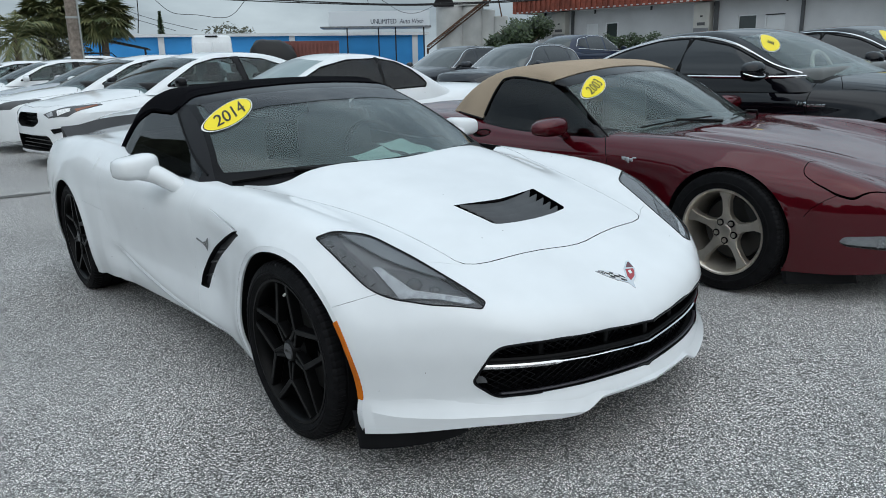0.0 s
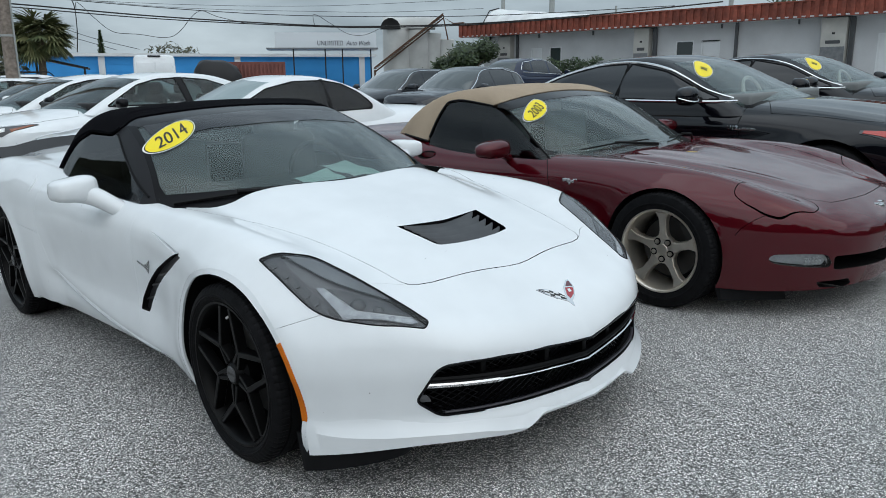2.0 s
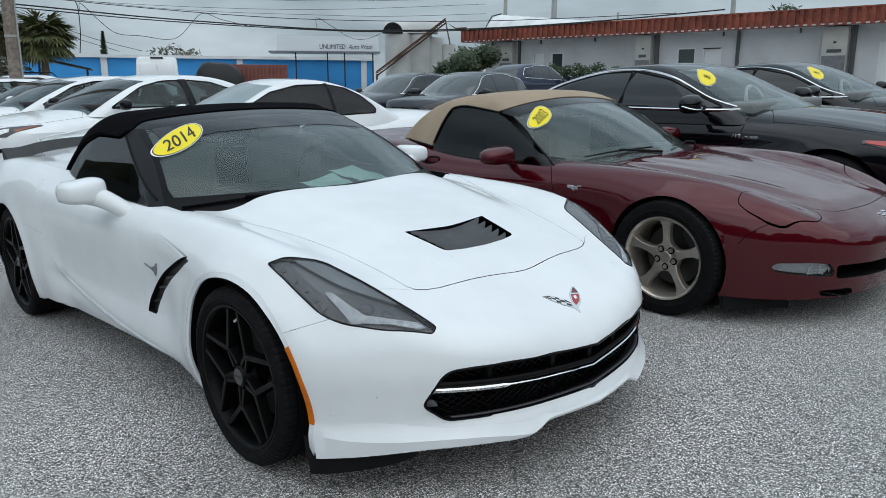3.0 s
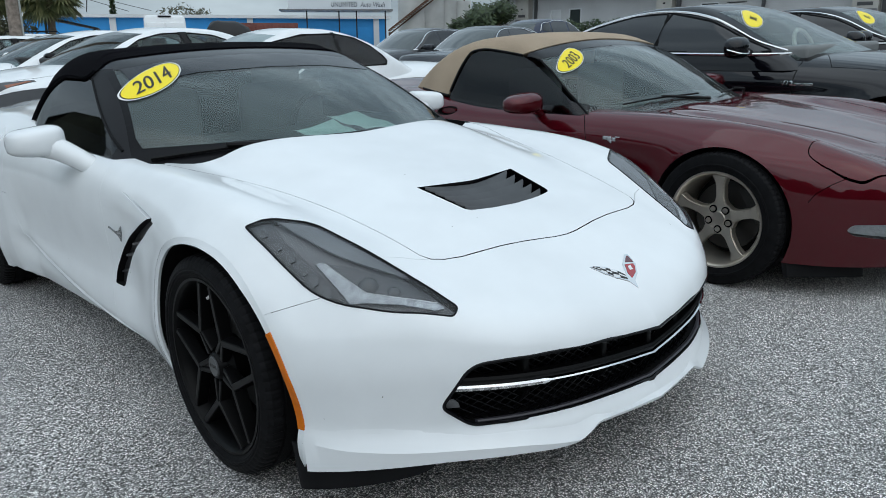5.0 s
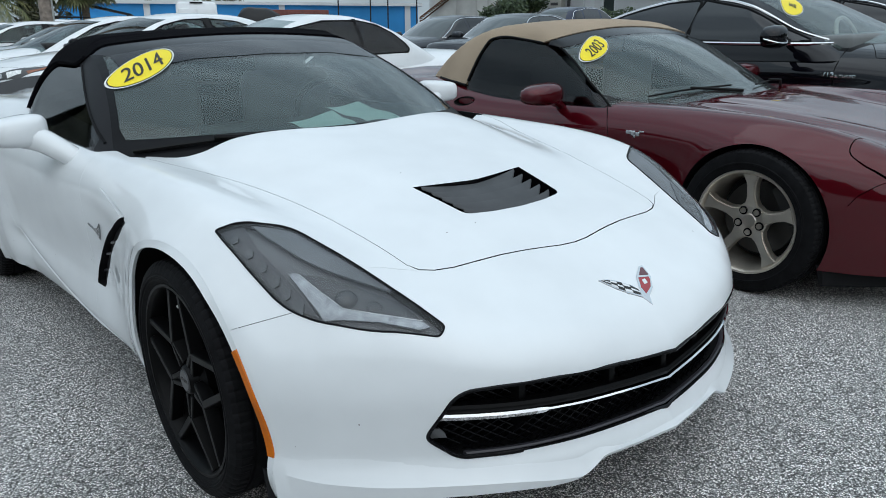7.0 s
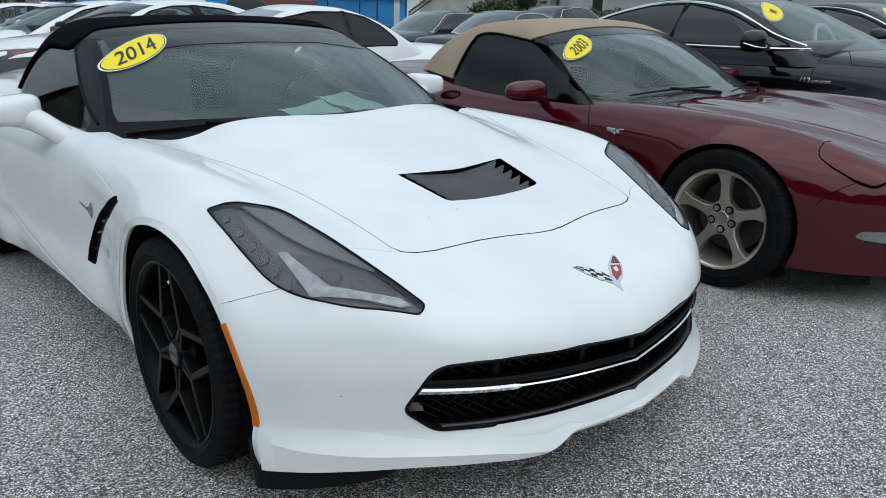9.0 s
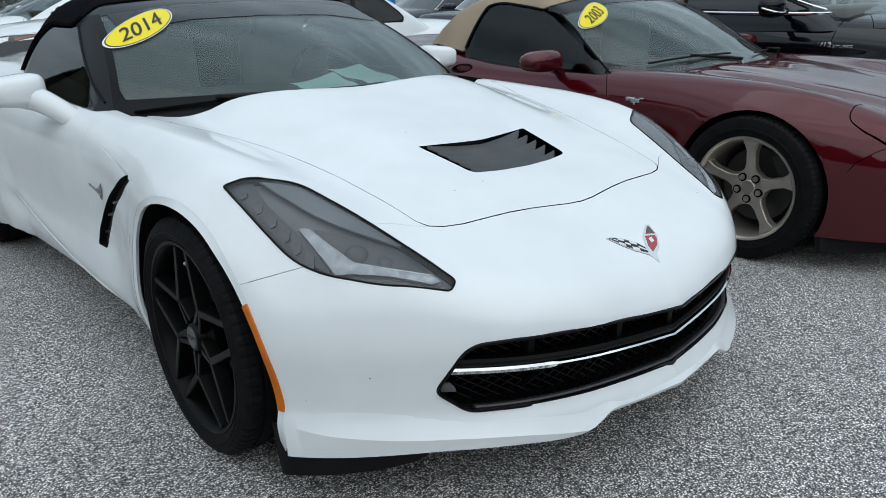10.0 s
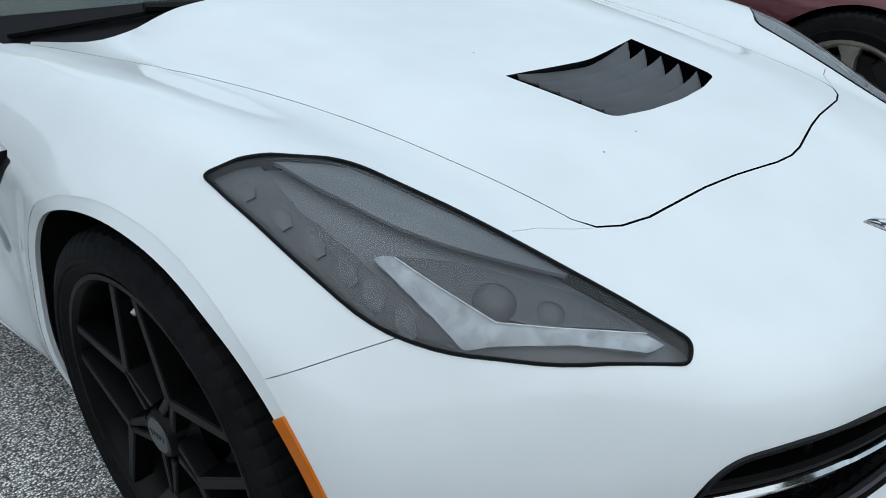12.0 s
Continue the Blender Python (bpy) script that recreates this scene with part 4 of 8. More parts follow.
    # headlights: smoky lens, black rim, grey housing, daylight guide, marker cells, two projectors
    for s in (-1, 1):
        hl = new("headlight")
        hl.parent = car
        near = carve(whole.copy(), boxed((min(s * 0.45, s * 0.9), -0.72, 0.3), (max(s * 0.45, s * 0.9), -0.02, 1.0)), "INTERSECT")
        tagged(hl, "swept smoky headlight with a white light guide")
        out = [(s * p.x, p.y) for p in lamp]
        part("lens", skin(near, vcut(shrink(out, 0.001), 0.3, 1.2), 0.0, -0.001), M_lens, hl, "slightly hazed clear lens")
        rim_line = roots(white_body, [(p[0], p[1], 0.35) for p in shrink(out, 0.0012)], (0, 0, 1), 0.0, 0.6)
        part("rim", tube(bmesh.new(), rim_line + [rim_line[0]], 0.0024, 6), M_shade_black, hl, smooth=50)
        part("housing", skin(near, vcut(shrink(out, -0.03), 0.3, 1.2), 0.004, -0.020), M_lamp_grey, hl)
        band = [(0.80, -0.125), (0.742, -0.155), (0.755, -0.24), (0.742, -0.34), (0.728, -0.449), (0.775, -0.375), (0.795, -0.262), (0.802, -0.17)]
        part("side_band", skin(near, vcut(shrink([(s * p[0], p[1]) for p in band], 0.004), 0.3, 1.2), 0.005, -0.010), M_lamp_dark, hl)
        upper = [(0.730, -0.166), (0.650, -0.214), (0.592, -0.375), (0.556, -0.478)] + [(p.x, p.y) for p in curve_points([(0.562, -0.480, 0), (0.631, -0.408, 0), (0.674, -0.352, 0), (0.702, -0.290, 0), (0.722, -0.225, 0)], 5)]
        part("upper_blade", skin(near, vcut([(s * p[0], p[1]) for p in upper], 0.3, 1.2), 0.005, -0.006), M_lamp_mid, hl)
        pod = [(0.712, -0.352), (0.63, -0.425), (0.555, -0.515), (0.548, -0.575), (0.640, -0.508), (0.682, -0.462)]
        part("lamp_pod", skin(near, vcut([(s * p[0], p[1]) for p in pod], 0.3, 1.2), 0.005, -0.015), M_lamp_dark, hl)
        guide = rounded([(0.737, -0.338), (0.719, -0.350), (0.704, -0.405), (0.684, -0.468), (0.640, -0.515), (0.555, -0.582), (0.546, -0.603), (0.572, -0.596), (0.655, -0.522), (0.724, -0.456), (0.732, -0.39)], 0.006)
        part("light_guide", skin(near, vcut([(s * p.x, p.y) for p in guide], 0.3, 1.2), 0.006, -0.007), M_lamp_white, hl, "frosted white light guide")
        bead = [(0.716, -0.352), (0.701, -0.405), (0.681, -0.467), (0.638, -0.512), (0.553, -0.579)]
        part("guide_edge", tube(bmesh.new(), [p - Vector((0, 0, 0.007)) for p in roots(white_body, [(s * p[0], p[1], 0.35) for p in bead], (0, 0, 1), 0.0, 0.6)], 0.0008, 5), M_lamp_bright, hl, smooth=50)
        for x, y in ((0.784, -0.177), (0.778, -0.234), (0.771, -0.281), (0.764, -0.324), (0.758, -0.358), (0.750, -0.397)):
            cell = [(s * (x + 0.0105 * math.cos(math.pi * k / 3 + 0.4)), y + 0.0155 * math.sin(math.pi * k / 3 + 0.4)) for k in range(6)]
            part("marker_cell", skin(near, vcut(cell, 0.3, 1.2), 0.004, -0.006), M_lamp_cell, hl, smooth=20)
        for x, y, r in ((0.655, -0.440, 0.030), (0.615, -0.487, 0.024)):
            c = root_along(white_body, (s * x, y, 0.35), (0, 0, 1), 0.0, 0.6) - Vector((0, 0, 0.036))
            b2 = bmesh.new()
            bmesh.ops.create_uvsphere(b2, u_segments=24, v_segments=12, radius=r)
            bmesh.ops.translate(b2, verts=b2.verts[:], vec=c)
            part("projector", b2, M_lamp_ball, hl, smooth=60)
        near.free()

    # amber markers and side vents
    for s in (-1, 1):
        for cy, cz, r0, r1, a0, a1 in ((0.018, 0.292, 0.382, 0.402, -20, 203), (2.67, 0.322, 0.371, 0.390, -17, 197)):
            part("arch_lip", arch_band(white_body, s, cy, cz, r0, r1, a0, a1), M_white, car, "flat painted lip round the wheel arch", smooth=28)
        part("side_marker", arch_band(white_body, s, 0.018, 0.292, 0.3835, 0.4005, 147, 185, 0.004, 26), M_amber, car, "slim amber side marker lamp", smooth=28)
        sv = new("side_vent")
        sv.parent = car
        part("backing", skin(whole, xcut(shrink(side, -0.003), s * 0.6, s * 1.2), 0.004, -0.026), M_louvre, sv)
        for y, z in ((0.545, 0.600), (0.655, 0.535), (0.748, 0.455)):
            face = abs(root_along(white_body, (0, y, z), (s, 0, 0), 0.5, 1.3).x) - 0.012
            fin = bmesh.new()
            box(fin, (min(s * 0.766, s * face), y - 0.075, z - 0.0035), (max(s * 0.766, s * face), y + 0.075, z + 0.0035))
            for v in fin.verts:
                v.co.z += 0.35 * (0.80 - abs(v.co.x)) - 0.25 * (v.co.y - y)
            part("louvre", carve(fin, xcut(shrink(side, 0.0015), s * 0.70, s * 1.2), "INTERSECT"), M_louvre, sv)
        shape = ([(0.787, 0.606), (0.740, 0.594), (0.705, 0.602), (0.676, 0.621), (0.684, 0.594), (0.706, 0.562), (0.716, 0.578), (0.740, 0.588), (0.787, 0.601)])
        part("fender_badge", skin(whole, xcut(shape, s * 0.6, s * 1.2), 0.003, 0.004), M_badge, car, "small chrome fender badge")

    # grille: lattice, dividers, blade, chrome bar, black frame
    gr = new("grille")
    gr.parent = car
    tagged(gr, "black mesh grille crossed by a thin chrome bar")
    fy = lambda x, z: root_along(white_body, (x, -0.2, z), (0, -1, 0), 0.0, 1.0).y
    mesh_bm = bmesh.new()
    for d in (-1, 1):
        for k in range(-24, 25):
            x0 = k * 0.03
            pts = []
            for j in range(9):
                z = 0.242 + 0.19 * j / 8
                x = x0 + d * (z - 0.335) * 1.5
                lim = float(crv(np.array([z]), [(0.24, 0.53), (0.315, 0.59), (0.40, 0.565), (0.435, 0.50)])[0])
                if abs(x) < lim:
                    pts.append((x, float(crv(np.array([abs(x)]), [(0.0, -0.79), (0.3, -0.745), (0.45, -0.68), (0.6, -0.575)])[0]) + 0.002 * d, z))
            if len(pts) > 1:
                tube(mesh_bm, pts, 0.0021, 4)
    part("lattice", mesh_bm, M_gloss_black, gr)
    part("backing", prism([(-0.6, -0.50, 0.23), (0.6, -0.50, 0.23), (0.6, -0.50, 0.45), (-0.6, -0.50, 0.45)], (0, 1, 0), -0.004, 0.0), M_black_plastic, gr)
    for x in (-0.40, -0.17, 0.0, 0.17, 0.40):
        b2 = bmesh.new()
        zt, zb = 0.425, 0.26
        y0 = fy(x, 0.34) + 0.012
        box(b2, (x - 0.011, y0 + 0.012, 0.345), (x + 0.011, y0 + 0.09, zt), 0.003)
        v = [b2.verts.new(p) for p in ((x - 0.008, y0 + 0.006, 0.328), (x + 0.008, y0 + 0.006, 0.328), (x + 0.004, y0 + 0.06, zb), (x - 0.004, y0 + 0.06, zb), (x - 0.008, y0 + 0.09, 0.328), (x + 0.008, y0 + 0.09, 0.328))]
        for q in ((0, 1, 2, 3), (4, 0, 3), (1, 5, 2), (3, 2, 5, 4), (0, 4, 5, 1)):
            b2.faces.new([v[i] for i in q])
        part("divider", b2, M_black_rim, gr)

    def strip(half, zc, hgt, out, deep, m, name, n=60, label=""):
        b2 = bmesh.new()
        rows = []
        xs = [-half + 2 * half * i / n for i in range(n + 1)]
        for p in roots(white_body, [(x, -0.2, zc(abs(x))) for x in xs], (0, -1, 0), 0.0, 1.0):
            x, z, hh, y = p.x, p.z, hgt(abs(p.x)), p.y + out
            rows.append([b2.verts.new(p) for p in ((x, y + 0.004, z + hh), (x, y, z + hh * 0.2), (x, y + 0.004, z - hh), (x, y + deep, z - hh), (x, y + deep, z + hh))])
        for a, b in zip(rows, rows[1:]):
            for j in range(5):
                b2.faces.new((a[j], a[(j + 1) % 5], b[(j + 1) % 5], b[j]))
        b2.faces.new(rows[0])
        b2.faces.new(rows[-1][::-1])
        bmesh.ops.recalc_face_normals(b2, faces=b2.faces[:])
        return part(name, b2, m, gr, label, smooth=25)

    strip(0.582, lambda x: 0.331 + 0.055 * x, lambda x: 0.0038 + (0.0032 if x > 0.36 else 0.0), 0.004, 0.02, M_chrome, "chrome_bar", label="thin polished chrome bar")
    strip(0.575, lambda x: 0.348 + 0.055 * x, lambda x: 0.009, 0.012, 0.03, M_black_rim, "blade")
    strip(0.52, lambda x: 0.2615 + 0.008 * x, lambda x: 0.004, 0.003, 0.012, M_sill, "sill_trim")
    ring = [q + Vector((0, 0.002, 0)) for q in roots(white_body, [(p.x, -0.2, p.y) for p in mouth], (0, -1, 0), 0.0, 1.0)]
    b2 = tube(bmesh.new(), ring + [ring[0]], 0.0052, 6)
    part("frame", b2, M_gloss_black, gr, smooth=50)

    # crossed-flag badge on the nose, as plain shapes
    badge = new("nose_badge")
    badge.parent = car
    tagged(badge, "chrome badge with a chequered and a red flag")
    top_z = lambda x, y: root_along(white_body, (x, y, 0.3), (0, 0, 1), 0.0, 0.5).z

    def plate(pts, lift, m, name):
        b2 = bmesh.new()
        on = roots(white_body, [(x, y, 0.3) for x, y in pts], (0, 0, 1), 0.0, 0.5)
        lo = [b2.verts.new(p - Vector((0, 0, 0.002))) for p in on]
        hi = [b2.verts.new(p + Vector((0, 0, lift))) for p in on]
        b2.faces.new(hi)
        for i in range(len(pts)):
            b2.faces.new((lo[i], lo[(i + 1) % len(pts)], hi[(i + 1) % len(pts)], hi[i]))
        bmesh.ops.recalc_face_normals(b2, faces=b2.faces[:])
        part(name, b2, m, badge)

    plate([(0.010, -0.772), (0.001, -0.749), (-0.021, -0.732), (-0.030, -0.728), (-0.035, -0.720), (-0.050, -0.704), (-0.071, -0.668), (-0.044, -0.674), (-0.020, -0.688), (-0.016, -0.694), (0.004, -0.712), (0.014, -0.735)], 0.0026, M_chrome, "flag_edge")
    plate([(0.010, -0.772), (0.014, -0.735), (0.020, -0.722), (0.046, -0.694), (0.058, -0.688), (0.092, -0.668), (0.106, -0.669), (0.098, -0.690), (0.090, -0.708), (0.080, -0.716), (0.060, -0.735), (0.024, -0.752)], 0.0026, M_chrome, "flag_edge")
    low = [Vector(p) for p in ((0.003, -0.743), (-0.014, -0.732), (-0.030, -0.721), (-0.041, -0.708), (-0.051, -0.693), (-0.066, -0.672))]
    high = [Vector(p) for p in ((0.009, -0.728), (-0.002, -0.709), (-0.017, -0.697), (-0.027, -0.689), (-0.042, -0.680), (-0.059, -0.6715))]
    outline = low + high[::-1]
    plate([(p.x, p.y) for p in outline], 0.0032, M_badge_white, "flag")
    for i in range(5):
        for j in range(3):
            if (i + j) % 2 == 0:
                cell = [low[i + u].lerp(high[i + u], (j + v) / 3) for u, v in ((0, 0), (1, 0), (1, 1), (0, 1))]
                plate([(p.x, p.y) for p in cell], 0.0038, M_ink, "check")
    plate([(0.022, -0.744), (0.026, -0.726), (0.050, -0.699), (0.082, -0.706), (0.076, -0.716), (0.056, -0.732)], 0.0034, M_red_enamel, "red_flag")
    plate([(0.044, -0.722), (0.050, -0.709), (0.064, -0.708), (0.058, -0.721)], 0.0040, M_badge_white, "red_flag_mark")
    plate([(0.060, -0.693), (0.092, -0.674), (0.098, -0.676), (0.090, -0.700)], 0.0034, M_maroon_enamel, "red_flag_tip")

    part("front_lip", front_lip(white_body), M_white, car, "painted spoiler lip with a crisp edge, scuffed below", smooth=24)
    # rubber air dam under the corners
    for s in (-1, 1):
        b2 = bmesh.new()
        rows = []
        for i in range(13):
            x = 0.60 + 0.235 * i / 12
            y = fy(s * x, 0.21) + 0.05
            rows.append([b2.verts.new(p) for p in ((s * x, y, 0.20), (s * x, y - 0.012, 0.150 - 0.072 * (i / 12) ** 0.6), (s * x, y + 0.004, 0.147 - 0.072 * (i / 12) ** 0.6), (s * x, y + 0.03, 0.20))])
        for a, b in zip(rows, rows[1:]):
            for j in range(4):
                b2.faces.new((a[j], a[(j + 1) % 4], b[(j + 1) % 4], b[j]))
        b2.faces.new(rows[0])
        b2.faces.new(rows[-1][::-1])
        bmesh.ops.recalc_face_normals(b2, faces=b2.faces[:])
        part("air_dam", b2, M_dam, car, "black rubber air dam", smooth=40)

    # canvas top, windscreen and side windows: one smooth shell, cut apart
    cab = solid(white_cabin, 0.9, 2.0, 0.75, rows=120, cols=110, cap=56)
    ws = [(-0.755, 0.78), (0.755, 0.78), (0.585, 1.118), (0.3, 1.15), (0.0, 1.16), (-0.3, 1.15), (-0.585, 1.118)]
    part("windshield", skin(cab, ycut(ws, 0.0, 1.45), 0.005), M_glass, car, "tinted windshield with a pale reflection of the clouds")
    band_out = [(-0.566, 1.062), (-0.56, 1.12), (-0.3, 1.15), (0.0, 1.16), (0.3, 1.15), (0.56, 1.12), (0.566, 1.062), (0.3, 1.096), (0.0, 1.103), (-0.3, 1.096)]
    for s in (-1, 1):
        rim = [(s * 0.765, 0.77), (s * 0.60, 1.122), (s * 0.578, 1.122), (s * 0.642, 0.99), (s * 0.692, 0.885), (s * 0.70, 0.77)]
        part("frit_border", skin(cab, ycut(rim, 0.0, 1.45), 0.001, 0.0026), M_shade_black, car, "black printed border of the glass")
    part("shade_band", skin(cab, ycut(band_out, 0.0, 1.45), 0.001, 0.0022), M_shade, car, "dark shade band along the top of the glass")
    part("wiper_band", skin(cab, ycut([(-0.76, 0.74), (0.76, 0.74), (0.72, 0.835), (0.4, 0.85), (0.0, 0.855), (-0.4, 0.858), (-0.72, 0.850)], 0.0, 1.2), 0.001, 0.0030), M_shade_black, car)
    top_side = [(1.40, 1.3), (1.415, 1.12), (1.50, 1.085), (1.80, 1.09), (1.99, 1.03), (2.09, 0.93), (2.10, 0.70), (2.9, 0.70), (2.9, 1.3)]
    part("soft_top", skin(cab, xcut(top_side, -1.2, 1.2), 0.012, 0.006), M_top_black, car, "closed black canvas soft top")
    win = [(0.90, 0.855), (1.45, 1.09), (1.50, 1.075), (1.79, 1.08), (1.98, 1.02), (2.075, 0.93), (2.09, 0.80), (0.90, 0.80)]
    for s in (-1, 1):
        part("side_window", skin(cab, xcut(win, 0.3 * s, 1.2 * s), 0.004), M_glass_dark, car, "dark tinted side glass")
        post = [(s * 0.76, 0.6), (s * 0.76, 0.78), (s * 0.59, 1.125), (s * 0.70, 1.25), (s * 1.0, 1.0), (s * 1.0, 0.6)]
        part("windshield_post", carve(skin(cab, ycut(post, 0.0, 1.47), 0.02), xcut(win, 0.3 * s, 1.2 * s)), M_post, car)
        edge = roots(white_cabin, [(0, p.x, p.y) for p in curve_points([(0.86, 0.845, 0), (1.15, 0.965, 0), (1.43, 1.085, 0)], 6)], (s, 0, 0), 0.1, 1.3)
        part("post_seal", tube(bmesh.new(), edge, 0.006, 6), M_rubber, car)
        seam = [q + Vector((s * 0.008, 0, 0)) for q in roots(white_cabin, [(0, p.x, p.y) for p in curve_points([(1.44, 1.115, 0), (1.52, 1.095, 0), (1.80, 1.10, 0), (2.0, 1.035, 0), (2.10, 0.93, 0), (2.13, 0.87, 0)], 6)], (s, 0, 0), 0.1, 1.3)]
        part("top_hem", tube(bmesh.new(), seam, 0.009, 6), M_top_black, car)
        # door mirror on its stalk
        mb = mirror_shape(s, (0.098, 0.085, 0.055), 0.0, 0.0, 0.5)
        bmesh.ops.rotate(mb, verts=mb.verts[:], cent=(0, 0, 0), matrix=Matrix.Rotation(-0.10 * s, 3, "Z"))
        bmesh.ops.translate(mb, verts=mb.verts[:], vec=(s * 0.850, 1.21, 0.880))
        mir = part("door_mirror", mb, M_white, car, "white door mirror on a stalk", smooth=70)
        part("stalk", tube(bmesh.new(), curve_points([(s * 0.935, 1.175, 0.868), (s * 0.885, 1.13, 0.850), (s * 0.845, 1.08, 0.820), (s * 0.80, 1.03, 0.780)], 4), [0.046 - 0.0008 * i for i in range(13)], 12), M_white, mir, smooth=50)
        part("mirror_glass", boxed((min(s * 0.87, s * 1.02), 1.215, 0.842), (max(s * 0.87, s * 1.02), 1.224, 0.918), 0.003), M_chrome, mir)
    part("windshield_frame", skin(cab, ycut([(-0.6, 1.115), (-0.3, 1.15), (0.0, 1.16), (0.3, 1.15), (0.6, 1.115), (0.6, 1.3), (-0.6, 1.3)], 1.0, 1.42), 0.02, 0.001), M_gloss_black, car)
    year_sticker(car, cab, white_cabin, "2014", -0.497, 1.070, (0.151, 0.051), (0.019, 0.040), 0.3, 1.4, wide=1.42, size=1.52)
    # wipers
    wy = lambda x, z: root_along(white_cabin, (x, 1.6, z), (0, -1, 0), 0.0, 1.4)
    for pts in ([(-0.70, 0.815), (-0.48, 0.836), (-0.22, 0.850)], [(0.05, 0.826), (0.3, 0.822), (0.60, 0.80)]):
        line = [wy(x, z) + Vector((0, -0.012, 0.008)) for x, z in pts]
        wp = part("wiper", tube(bmesh.new(), curve_points(line, 6), 0.007, 6), M_black_plastic, car)
        part("wiper_arm", tube(bmesh.new(), [line[1] + Vector((0, -0.012, 0.012)), line[1] + Vector((0.10, -0.03, 0.004)), line[2] + Vector((0.02, -0.05, -0.03))], [0.010, 0.013, 0.012], 8), M_black_plastic, wp)

    # cabin: dash, two seats, papers on the dash
    dash = bmesh.new()
    n = 24
    rows = []
    for i in range(n + 1):
        x = -0.68 + 1.36 * i / n
        y0 = 0.70 + 0.28 * x * x
        hump = 0.02 * math.exp(-((x - 0.33) / 0.2) ** 2)
        rows.append([dash.verts.new(p) for p in ((x, y0 - 0.08, 0.80), (x, y0 + 0.05, 0.835), (x, y0 + 0.30, 0.852 + hump), (x, y0 + 0.42, 0.82), (x, y0 + 0.40, 0.60), (x, y0 - 0.08, 0.60))])
    for a, b in zip(rows, rows[1:]):
        for j in range(6):
            dash.faces.new((a[j], a[(j + 1) % 6], b[(j + 1) % 6], b[j]))
    bmesh.ops.recalc_face_normals(dash, faces=dash.faces[:])
    part("dashboard", dash, M_interior, car, smooth=40)
    for x in (-0.34, 0.34):
        seat = new("seat")
        seat.parent = car
        tagged(seat, "grey leather bucket seat")
        part("backrest", box(bmesh.new(), (x - 0.23, 1.55, 0.50), (x + 0.23, 1.67, 1.02), 0.05, Matrix.Translation((0, 0, 0))), M_interior_grey, seat, smooth=60)
        part("headrest", box(bmesh.new(), (x - 0.13, 1.60, 1.0), (x + 0.13, 1.69, 1.11), 0.035), M_interior_grey, seat, smooth=60)
        part("cushion", box(bmesh.new(), (x - 0.24, 1.05, 0.44), (x + 0.24, 1.56, 0.58), 0.05), M_interior_grey, seat, smooth=60)
    sw = bmesh.new()
    ringp = [Vector((0.34 + 0.18 * math.cos(2 * math.pi * i / 24), 1.20 + 0.05 * math.sin(2 * math.pi * i / 24), 0.80 + 0.17 * math.sin(2 * math.pi * i / 24))) for i in range(25)]
    tube(sw, ringp, 0.015, 8)
    part("steering_wheel", sw, M_interior, car, smooth=50)

    # black lip spoiler on the tail
    sp = bmesh.new()
    rows = []
    for i in range(25):
        x = -0.72 + 1.44 * i / 24
        y = 3.50 - 0.22 * x * x
        z = root_along(white_body, (x, y, 0.5), (0, 0, 1), 0.0, 0.7).z - 0.012
        rows.append([sp.verts.new(p) for p in ((x, y - 0.10, z + 0.004), (x, y + 0.03, z + 0.085), (x, y + 0.045, z + 0.082), (x, y + 0.03, z - 0.01))])
    for a, b in zip(rows, rows[1:]):
        for j in range(4):
            sp.faces.new((a[j], a[(j + 1) % 4], b[(j + 1) % 4], b[j]))
    sp.faces.new(rows[0])
    sp.faces.new(rows[-1][::-1])
    bmesh.ops.recalc_face_normals(sp, faces=sp.faces[:])
    part("spoiler", sp, M_spoiler, car, "matt black lip spoiler", smooth=40)

    for x, y, r, s in ((-0.766, 0.020, 0.319, -1), (0.766, 0.020, 0.319, 1), (-0.765, 2.69, 0.332, -1), (0.765, 2.69, 0.332, 1)):
        wheel(car, x, y, r, 0.245 if y < 1 else 0.285, 0.249 if y < 1 else 0.260, spokes_split, M_rubber, M_black_rim, side=s, tread=True)
    whole.free()
    cab.free()
    return car


def sheet_of_paper(corners, label):
    """A slightly curled sheet lying on the dash; its corners in the first car's space."""
    bm = bmesh.new()
    n = 8
    a, b, c, d = (Vector(p) for p in corners)
    vs = [[bm.verts.new(a.lerp(b, i / n).lerp(d.lerp(c, i / n), j / n) + Vector((0, 0, 0.004 * math.sin(9 * i / n + 5 * j / n)))) for j in range(n + 1)] for i in range(n + 1)]
    for i in range(n):
        for j in range(n):
            bm.faces.new((vs[i][j], vs[i + 1][j], vs[i + 1][j + 1], vs[i][j + 1]))
    bmesh.ops.solidify(bm, geom=bm.faces[:], thickness=0.0006)
    ob = mesh_object("paper_sheet", bm, M_paper, None, label, 60, "paper")
    ob.matrix_world = TILT
    return ob


